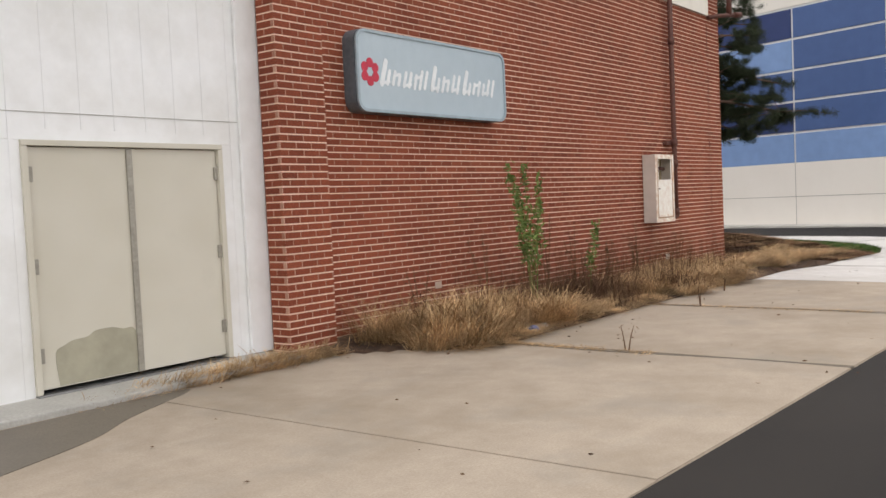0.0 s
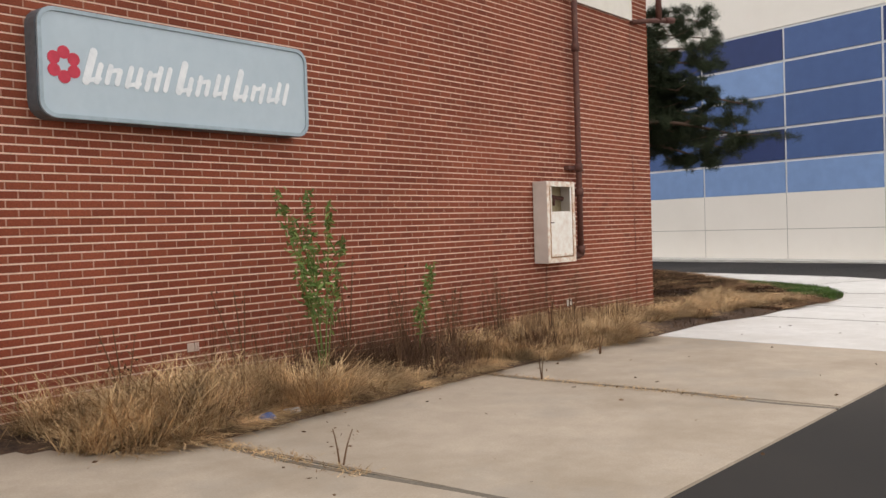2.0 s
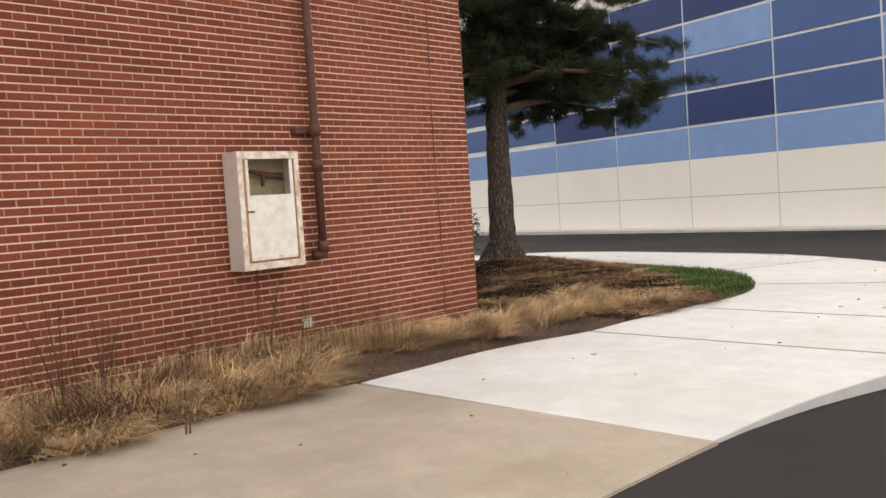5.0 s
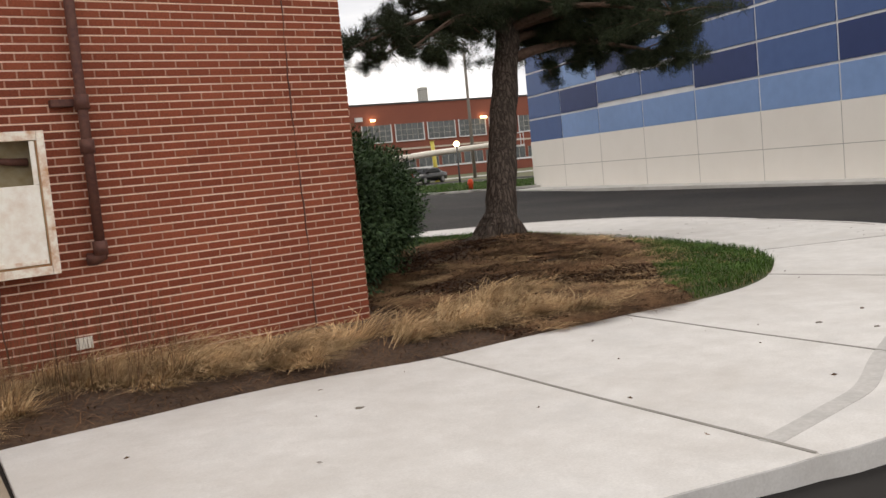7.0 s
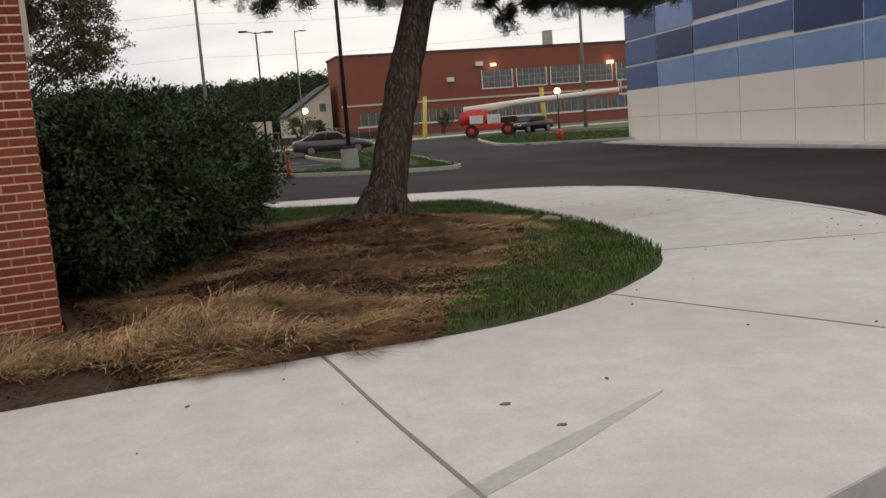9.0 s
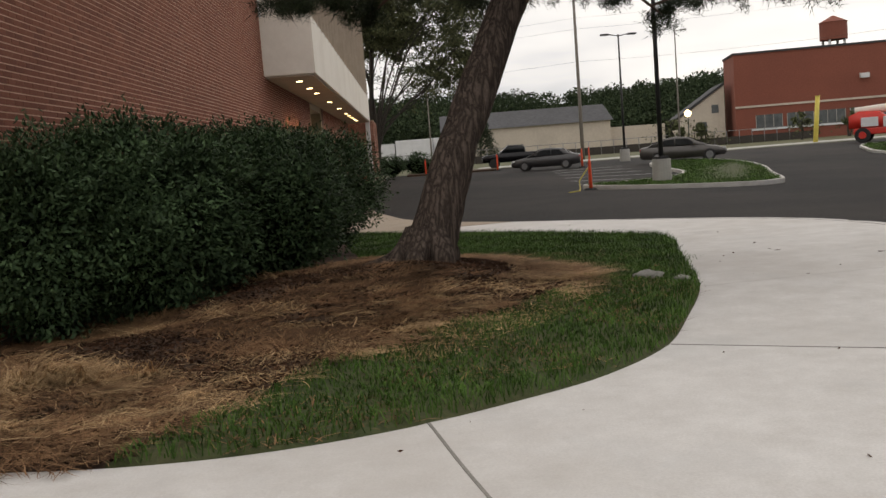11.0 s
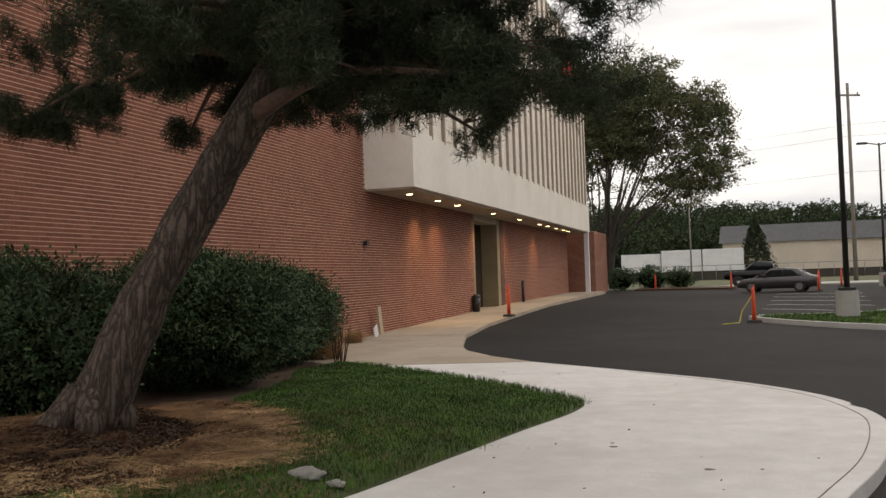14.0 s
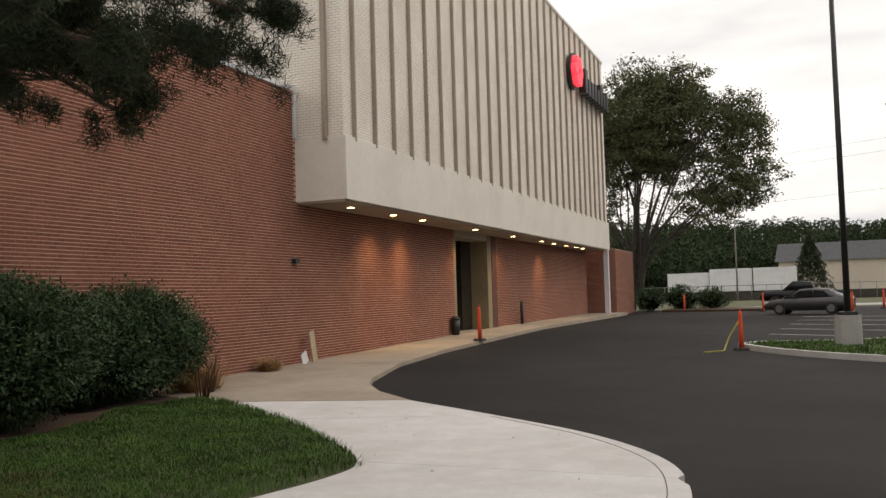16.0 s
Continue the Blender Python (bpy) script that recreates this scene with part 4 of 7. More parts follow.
# ---------------- sign on the brick wall ----------------
def rounded(w, h, r, n=5):
    out = []
    for cx, cy, a0 in ((w / 2 - r, h / 2 - r, 0), (-w / 2 + r, h / 2 - r, 90), (-w / 2 + r, -h / 2 + r, 180), (w / 2 - r, -h / 2 + r, 270)):
        for k in range(n + 1):
            a = radians(a0 + 90 * k / n)
            out.append((cx + r * math.cos(a), cy + r * math.sin(a)))
    return out


def plate(outline, y0, y1, bevel=0.0):
    """An outline in x and z, from y0 (front) to y1."""
    bm = bmesh.new()
    a = [bm.verts.new((x, y0, z)) for x, z in outline]
    b = [bm.verts.new((x, y1, z)) for x, z in outline]
    fr = bm.faces.new(a)
    bm.faces.new(b[::-1])
    n = len(outline)
    for i in range(n):
        bm.faces.new((a[i], a[(i + 1) % n], b[(i + 1) % n], b[i]))
    bmesh.ops.recalc_face_normals(bm, faces=bm.faces[:])
    if bevel:
        bmesh.ops.bevel(bm, geom=list(fr.edges), offset=bevel, segments=2, affect='EDGES')
    return bm


pt = smooth_line([(2.36, 0.1), (2.34, 0.36), (2.42, 0.42), (2.5, 0.45), (2.62, 0.46), (2.7, 0.5), (2.85, 0.505), (2.95, 0.48), (3.07, 0.45), (3.07, 0.1)], 4)
part("paint_patch", plate(pt, 0.066, 0.069), M["door_patch"], dr, "olive repainted patch")
SX, SZ, SW, SH, SY = 7.25, 2.87, 2.845, 0.885, -0.06
sign = empty("wall_sign", (SX, SY, SZ), label="pale blue-grey box sign with white lettering on brick", category="sign")
part("case", plate(rounded(SW, SH, 0.14), 0.0, 0.174, 0.015), M["sign_case"], sign, "dark slate metal case")
rim_o, rim_i = rounded(SW - 0.005, SH - 0.005, 0.138), rounded(SW - 0.07, SH - 0.07, 0.11)
bm = bmesh.new()
for ring_y, rev in ((-0.022, False),):
    A = [bm.verts.new((x, -0.022, z)) for x, z in rim_o]
    B = [bm.verts.new((x, -0.022, z)) for x, z in rim_i]
    C = [bm.verts.new((x, 0.0, z)) for x, z in rim_o]
    D = [bm.verts.new((x, -0.004, z)) for x, z in rim_i]
    n = len(A)
    for i in range(n):
        j = (i + 1) % n
        bm.faces.new((A[i], A[j], B[j], B[i]))
        bm.faces.new((A[i], C[i], C[j], A[j]))
        bm.faces.new((B[i], B[j], D[j], D[i]))
bmesh.ops.recalc_face_normals(bm, faces=bm.faces[:])
part("rim", bm, M["sign_rim"], sign, "grey retaining rim")
part("face", plate(rounded(SW - 0.072, SH - 0.072, 0.11), -0.008, -0.001), M["sign_face"], sign, "pale blue acrylic face")
for k in range(6):
    a = radians(60 * k + 30)
    c = (-1.205 + 0.098 * math.cos(a), -0.01 + 0.098 * math.sin(a))
    o = [(c[0] + 0.054 * math.cos(radians(t)), c[1] + 0.054 * math.sin(radians(t))) for t in range(0, 360, 30)]
    part("petal", plate(o, -0.012 - 0.0006 * k, -0.0085), M["sign_red"], sign, "red emblem petal")


def stroke(x0, z0, x1, z1, w):
    """A round-ended bar on the sign's face."""
    a = math.atan2(z1 - z0, x1 - x0)
    o = [(x1 + w * math.cos(a + radians(t)), z1 + w * math.sin(a + radians(t))) for t in (-90, -45, 0, 45, 90)]
    return o + [(x0 + w * math.cos(a + radians(t)), z0 + w * math.sin(a + radians(t))) for t in (90, 135, 180, 225, 270)]


# three words as rows of plain slanted white bars, the first of each row taller
rs = random.Random(5)
for x0, x1, n in ((-1.02, -0.27, 9), (-0.13, 0.36, 6), (0.5, 1.1, 7)):
    for k in range(n):
        a = x0 + (x1 - x0) * k / (n - 1)
        low = -0.125 + rs.uniform(-0.012, 0.012)
        top = 0.125 if k == 0 else (0.06 if k in (n - 1, n - 2) and n < 10 else rs.uniform(-0.01, 0.03))
        part("lettering_bar", plate(stroke(a, low, a + 0.32 * (top - low), top, 0.034 if k == 0 else 0.024), -0.013 - 0.0004 * (k % 3), -0.0085), M["sign_white"], sign, "white bar of the lettering")
        if k % 2 == 0 and k < n - 1:
            z = low + 0.01 if k % 4 == 0 else -0.02
            part("lettering_bar", plate(stroke(a + 0.02, z, a + (x1 - x0) / (n - 1) + 0.03, z + 0.02, 0.018), -0.0145, -0.0085), M["sign_white"], sign, "white bar of the lettering")

# ---------------- cabinet and pipes on the brick wall ----------------
cab = empty("hose_cabinet", (13.11, 0.106, 0.912), label="rusty cream steel wall cabinet with an open window", category="cabinet")
W, H, D = 0.755, 1.16, 0.225
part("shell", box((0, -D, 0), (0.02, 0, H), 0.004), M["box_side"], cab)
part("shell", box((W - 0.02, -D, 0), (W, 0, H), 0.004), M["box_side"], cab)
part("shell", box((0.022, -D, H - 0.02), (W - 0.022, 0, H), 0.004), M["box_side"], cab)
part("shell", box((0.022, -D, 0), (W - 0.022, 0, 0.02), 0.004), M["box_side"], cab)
part("back_panel", box((0.022, -0.012, 0.022), (W - 0.022, -0.002, H - 0.022)), M["box_in"], cab, "stained inside")
for lo, hi in (((0.0, 0.0), (0.06, H)), ((W - 0.06, 0.0), (W, H)), ((0.062, H - 0.075), (W - 0.062, H)), ((0.062, 0.0), (W - 0.062, 0.07))):
    part("front_frame", box((lo[0], -D - 0.014, lo[1]), (hi[0], -D - 0.002, hi[1]), 0.004), M["box_frame"], cab, "cream frame eaten by rust")
part("rust_edge", box((0.062, -D - 0.013, 0.072), (0.09, -D + 0.0, H - 0.078), 0.003), M["box_rust"], cab, "rust along the frame")
part("rust_edge", box((W - 0.074, -D - 0.01, 0.072), (W - 0.062, -D, H - 0.078), 0.003), M["box_rust"], cab, "rust along the frame")
part("rust_edge", box((0.08, -D - 0.01, 0.072), (W - 0.076, -D, 0.086), 0.003), M["box_rust"], cab, "rust along the frame")
dl = part("door", box((0.082, -D - 0.008, 0.09), (W - 0.08, -D + 0.006, 0.73), 0.004), M["box_paint"], cab, "cream painted door with rust spots")
part("latch", box((0.075, -D - 0.022, 0.565), (0.16, -D - 0.009, 0.58), 0.003), M["rust_pipe"], cab, "small rusty latch")
part("door_stile", box((0.08, -D - 0.006, 0.732), (0.13, -D + 0.004, H - 0.08), 0.003), M["box_paint"], cab)
part("door_stile", box((W - 0.12, -D - 0.006, 0.732), (W - 0.08, -D + 0.004, H - 0.08), 0.003), M["box_paint"], cab)
part("bottom_rail", box((0.1, -D - 0.018, 0.09), (W - 0.1, -D - 0.009, 0.125), 0.003), M["box_frame"], cab)
hv = part("valve", tube([(0.24, -0.1, 0.97), (0.5, -0.09, 0.93), (0.64, -0.09, 0.92)], [0.018, 0.03, 0.034], 8), M["rust_pipe"], cab, "dark rusty valve")
part("valve_stem", tube([(0.4, -0.1, 0.94), (0.39, -0.1, 0.82)], 0.018, 8), M["rust_pipe"], cab)

pipe = empty("drain_pipe", (14.23, 0.0, 0), label="rusty brown standpipe clamped to the brick", category="pipe")
part("pipe", tube([(0, 0, 1.03), (0, 0, 2.2), (0, 0, 6.2)], 0.045, 12), M["rust_pipe"], pipe)
for z in (1.07, 1.93, 2.3, 4.1):
    part("coupling", tube([(0, 0, z - 0.06), (0, 0, z + 0.06)], 0.062, 12), M["rust_pipe"], pipe)
part("elbow", tube([(0, 0, 1.06), (0.0, 0.0, 1.0), (-0.04, 0.03, 0.98), (-0.1, 0.06, 0.98)], 0.055, 10), M["rust_pipe"], pipe)
part("bracket", box((-0.24, 0.03, 2.27), (0.06, 0.11, 2.33), 0.004), M["rust_pipe"], pipe)
arm = empty("pipe_outrigger", (16.25, 0.08, 4.92), label="rusty pipe arm sticking out at the corner", category="pipe")
part("arm", tube([(0, 0, -0.12), (0.35, -0.12, -0.06), (0.85, -0.28, 0.0)], 0.04, 8), M["rust_pipe"], arm)
part("riser", tube([(0.62, -0.2, -0.03), (0.63, -0.2, 0.75)], 0.055, 8), M["rust_pipe"], arm)
part("tee", tube([(0.75, -0.25, -0.01), (0.95, -0.31, 0.01)], 0.055, 8), M["rust_pipe"], arm)


# ---------------- cream upper storey over the entrance ----------------
fin_m, nt, b_ = nodes_of("white_painted_brick", 0.75, spec=0.3)
co = nt.nodes.new("ShaderNodeNewGeometry").outputs["Position"]
sep = nt.nodes.new("ShaderNodeSeparateXYZ")
nt.links.new(co, sep.inputs[0])
add = nt.nodes.new("ShaderNodeMath")
nt.links.new(sep.outputs["X"], add.inputs[0])
nt.links.new(sep.outputs["Y"], add.inputs[1])
cmb = nt.nodes.new("ShaderNodeCombineXYZ")
nt.links.new(add.outputs[0], cmb.inputs["X"])
nt.links.new(sep.outputs["Z"], cmb.inputs["Y"])
bk = nt.nodes.new("ShaderNodeTexBrick")
bk.inputs["Scale"].default_value = 1.0
bk.inputs["Brick Width"].default_value = 0.2
bk.inputs["Row Height"].default_value = 0.0711
bk.inputs["Mortar Size"].default_value = 0.008
bk.inputs["Color1"].default_value = (0.84, 0.785, 0.7, 1)
bk.inputs["Color2"].default_value = (0.88, 0.83, 0.75, 1)
bk.inputs["Mortar"].default_value = (0.6, 0.54, 0.46, 1)
nt.links.new(cmb.outputs[0], bk.inputs["Vector"])
st, _, _ = noise_ramp(nt, 0.6, ((0.3, (0.88, 0.86, 0.83)), (0.7, (1.05, 1.05, 1.05))), 6, co)
nt.links.new(blend(nt, 'MULTIPLY', 1, bk.outputs["Color"], st), b_.inputs["Base Color"])
bump(nt, b_, bk.outputs["Fac"], -0.4, 0.008)
M["white_brick"] = fin_m

XF = 18.35
upper = empty("upper_storey", label="cream overhanging upper storey with vertical fins", category="facade", kind="structure")
part("wall_face", box((1.0, 20.0, 5.75), (18.26, 54.6, 15.5)), M["white_brick"], upper, "white painted brick")
part("fascia", box((16.2, 19.94, 4.1), (XF, 54.7, 5.748), 0.012), M["pale_panel"], upper, "smooth cream fascia band")
part("parapet", box((0.9, 19.92, 15.5), (18.32, 54.65, 15.65), 0.01), M["fin"], upper)
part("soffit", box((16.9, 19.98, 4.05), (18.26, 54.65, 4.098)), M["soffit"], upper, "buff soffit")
# fins coloured dark all over, so their shadow lines are in the colour
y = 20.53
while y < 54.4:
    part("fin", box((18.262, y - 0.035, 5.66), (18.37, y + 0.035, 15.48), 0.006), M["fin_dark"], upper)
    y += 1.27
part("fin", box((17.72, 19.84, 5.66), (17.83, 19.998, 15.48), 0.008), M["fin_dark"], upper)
lamps_y = [21.4, 24.2, 26.5, 31.7, 36.6, 41.25, 43.6, 46.2, 48.4, 50.1]
for y in lamps_y:
    lt = empty("downlight", (17.7, y, 4.05), label="small lit recessed downlight in the soffit", category="downlight", group="soffit downlights")
    bm = bmesh.new()
    bmesh.ops.create_cone(bm, cap_ends=True, segments=20, radius1=0.12, radius2=0.12, depth=0.02, matrix=Matrix.Translation((0, 0, -0.012)))
    part("trim_ring", bm, M["white_trim"], lt)
    bm = bmesh.new()
    bmesh.ops.create_cone(bm, cap_ends=True, segments=20, radius1=0.095, radius2=0.095, depth=0.01, matrix=Matrix.Translation((0, 0, -0.03)))
    part("lens", bm, M["lamp_glow"], lt, "glowing warm lens")
for y in (24.2, 26.5, 31.7, 36.6, 43.6):
    sp = new("downlight_lamp", bpy.data.lights.new("downlight_lamp", 'SPOT'))
    sp.data.energy, sp.data.color, sp.data.spot_size, sp.data.spot_blend, sp.data.shadow_soft_size = 240, (1.0, 0.66, 0.32), radians(118), 1.0, 0.1
    sp.matrix_world = look((17.7, y, 4.0), (17.5, y, 0))
# entrance recess
wall("wall_recess", (15.0, 31.46, -0.2), (15.2, 35.84, 4.05), "dark glazed back of the entrance recess", M["dark_glass"])
wall("wall_reveal", (15.2, 35.3, -0.2), (16.93, 35.83, 4.05), "tan stone reveal of the entrance", M["tan_stone"])
wall("wall_reveal", (15.2, 31.47, -0.2), (16.86, 31.75, 4.05), "tan stone reveal of the entrance", M["tan_stone"])
wall("wall_pier", (15.9, 34.1, -0.2), (16.2, 35.29, 3.8), "dark glazed panel of the entrance", M["dark_glass"])
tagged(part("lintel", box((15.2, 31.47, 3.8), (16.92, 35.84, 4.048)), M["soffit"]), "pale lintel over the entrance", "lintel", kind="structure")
tagged(part("floor", box((15.2, 31.76, -0.1), (16.89, 35.29, 0.16)), M["concrete_old"]), "concrete floor of the entrance", "floor", kind="structure")
tagged(part("trim", box((16.883, 35.86, 0.1), (16.94, 36.5, 4.04), 0.005), M["rust_pipe"]), "dark brown jamb beside the entrance", "jamb", kind="structure")
tagged(part("column", box((18.05, 54.1, -0.1), (18.33, 54.4, 4.1), 0.01), M["white_trim"]), "slim white steel column at the corner", "column", kind="structure")
# wall-mounted bits
wl = empty("wall_fixture", (16.88, 19.75, 2.57), label="small dark fixture on the brick front", category="wall light")
part("body", box((0, -0.09, -0.06), (0.12, 0.09, 0.06), 0.01), M["black_paint"], wl)
part("mount_plate", box((-0.004, -0.11, -0.08), (0.006, 0.11, 0.08)), M["steel"], wl)
# logo on the facade, edge-on
logo = empty("facade_logo", (18.47, 45.2, 13.1), label="lit red emblem and dark raised letters as plain blocks", category="sign")
bm = bmesh.new()
for k in range(6):
    a = radians(60 * k)
    bmesh.ops.create_cone(bm, cap_ends=True, segments=14, radius1=0.34, radius2=0.34, depth=0.3, matrix=pose(0.2, 0.7 + 0.5 * math.cos(a), 0.5 * math.sin(a), 0, 90, 0))
part("emblem", bm, M["red_glow"], logo, "lit red rosette")
bm = bmesh.new()
bmesh.ops.create_cone(bm, cap_ends=True, segments=24, radius1=0.97, radius2=0.97, depth=0.16, matrix=pose(0.0, 0.7, 0, 0, 90, 0))
part("emblem_can", bm, M["black_paint"], logo)
for k in range(8):
    h = (1.3, 0.9, 0.9, 0.95, 0.85, 1.25, 0.9, 1.1)[k]
    part("letter_block", box((-0.05, 2.1 + k * 0.8, -0.85), (0.35, 2.7 + k * 0.8, -0.85 + h), 0.02), M["black_paint"], logo)

# ---------------- blue-panelled building ----------------
BO, BD = Vector((42.75, 6.2, 0.0)), Vector((0.2917, 0.9565, 0)).normalized()
blue_rz = math.degrees(math.atan2(BD.y, BD.x))
# local x runs along the front, local y goes into the building
bb = empty("office_building", tuple(BO), blue_rz, label="modern pale concrete building with blue glazed panels", category="building")
CW = 4.47
x_end = 7 * CW


def bpart(name, lo, hi, mat, label="", bevel=0.0, parent=None):
    # local y positive is to the left of the front line; the building lies to the right
    return part(name, box((lo[0], -hi[1], lo[2]), (hi[0], -lo[1], hi[2]), bevel), mat, parent or bb, label)


bpart("base_wall", (-30, 0, -1.2), (x_end, 30, 2.52), M["white_stucco"], "pale concrete base")
bpart("upper_wall", (-30, 0.04, 2.521), (x_end, 30, 9.75), M["white_trim"])
bpart("top_wall", (-30, 0, 9.752), (x_end, 30, 13.5), M["white_stucco"], "plain pale top")
for x in [k * CW for k in range(-6, 7)]:
    bpart("panel_joint", (x - 0.012, -0.006, -0.9), (x + 0.012, 0.0, 2.5), M["panel_groove"])
bpart("panel_joint", (-29, -0.006, 0.93), (x_end, 0.0, 0.955), M["panel_groove"])
ROW = 1.445
pat = {0: "n l b n l", -1: "b b b b l", 1: "n b b b l", 2: "b n b n l", 3: "b l b b l", 4: "n b n b l", 5: "b n l n l", 6: "b b b b b", -2: "n b l b l", -3: "b n b l b", -4: "l b n b l", -5: "b b n n l", -6: "n l b b l"}
tone = {"n": "pan_navy", "b": "pan_blue", "l": "pan_light"}
for k in range(-6, 7):
    for r in range(5):
        z0 = 2.53 + r * ROW
        thick = 0.16 if (k in (3, 4) and r in (1, 2)) else 0.0
        c = pat[k].split()[4 - r]
        bpart("blue_panel", (k * CW + 0.055, 0.0, z0 + thick), ((k + 1) * CW - 0.055, 0.06, z0 + ROW - 0.11), M[tone[c]], "", 0.0)
bx0 = 5.0
sheet_kerb = [(BO + BD * t + Vector((-BD.y, BD.x, 0)) * w) for t, w in ((-30, 1.6), (x_end - 10, 1.6), (x_end + 2, 1.8), (x_end + 6, 0.5))]
kb = empty("pavement", label="pale concrete apron along the office building", category="footpath", kind="structure")
outer = [tuple((BO + BD * t + Vector((-BD.y, BD.x, 0)) * w).xy) for t, w in ((-30, 1.5), (10, 1.6), (22, 2.0), (29, 2.4), (33, 2.0), (35, 0.4), (34, -8))]
inner_ = [tuple((BO + BD * t + Vector((-BD.y, BD.x, 0)) * w).xy) for t, w in ((31.4, -8), (31.35, -0.05), (-30, -0.05))]
part("slab", prism(outer + inner_, -1.4, -0.36, 0.02), M["kerb"], kb)


# ---------------- trees ----------------
def needle_clumps(name, tips, parent, per=34, length=0.095):
    tips = np.asarray(tips)
    n = len(tips) * per
    c = np.repeat(tips, per, 0) + rng.normal(0, 0.042, (n, 3))
    d = rng.normal(size=(n, 3)) + (0, 0, 0.25)
    d /= np.linalg.norm(d, axis=1)[:, None]
    s = np.cross(d, rng.normal(size=(n, 3)))
    s /= np.linalg.norm(s, axis=1)[:, None]
    L = (length * rng.uniform(0.7, 1.4, n))[:, None]
    v = np.stack([c - s * 0.004, c + s * 0.004, c + d * L], 1).reshape(-1, 3)
    return pydata(name, v.tolist(), np.arange(3 * n).reshape(-1, 3).tolist(), M["needles"], parent)


pine = empty("pine_tree", (21.03, 2.88, -0.02), label="leaning pine with ridged bark and dark needles", category="tree")
trunk_c = [(-0.16, -0.06, -0.1), (-0.07, -0.04, 0.22), (0.0, 0.0, 0.45), (0.16, 0.1, 0.9), (0.42, 0.3, 1.6), (0.74, 0.55, 2.3), (1.12, 0.82, 3.1), (1.42, 1.05, 3.8), (1.5, 1.2, 4.8), (1.42, 1.3, 6.0), (1.5, 1.35, 7.4), (1.55, 1.4, 8.8)]
trunk_r = [0.4, 0.31, 0.262, 0.24, 0.222, 0.213, 0.207, 0.205, 0.17, 0.13, 0.09, 0.03]
bm = bmesh.new()
add_tube(bm, smooth_line(trunk_c, 4), list(np.interp(np.linspace(0, 11, 45), range(12), trunk_r)), 22)
for v in bm.verts:
    k = noise.noise(v.co * 3.0) * 0.03 + noise.noise(Vector((v.co.x * 11, v.co.y * 11, v.co.z * 2.5))) * 0.02
    c = v.co.copy()
    v.co += Vector((c.x - float(np.interp(c.z, [q[2] for q in trunk_c], [q[0] for q in trunk_c])), c.y - float(np.interp(c.z, [q[2] for q in trunk_c], [q[1] for q in trunk_c])), 0)).normalized() * k
part("trunk", bm, M["bark"], pine)
for a, l, z1 in ((168, 1.35, 0.17), (205, 0.95, 0.2), (250, 0.6, 0.22), (130, 0.6, 0.2), (310, 0.5, 0.2), (30, 0.45, 0.2), (95, 0.5, 0.2)):
    ca, sa = math.cos(radians(a)), math.sin(radians(a))
    part("root", tube(smooth_line([(-0.02 + 0.1 * ca, -0.02 + 0.1 * sa, 0.62), (-0.06 + 0.32 * ca, -0.04 + 0.32 * sa, 0.36), (-0.08 + 0.6 * l * ca, -0.05 + 0.62 * l * sa, z1 + 0.06), (-0.1 + l * ca, -0.05 + l * sa + 0.06, z1 - 0.06)], 4), list(np.linspace(0.17, 0.03, 13)), 9), M["bark"], pine)
rt = random.Random(11)
tips = []
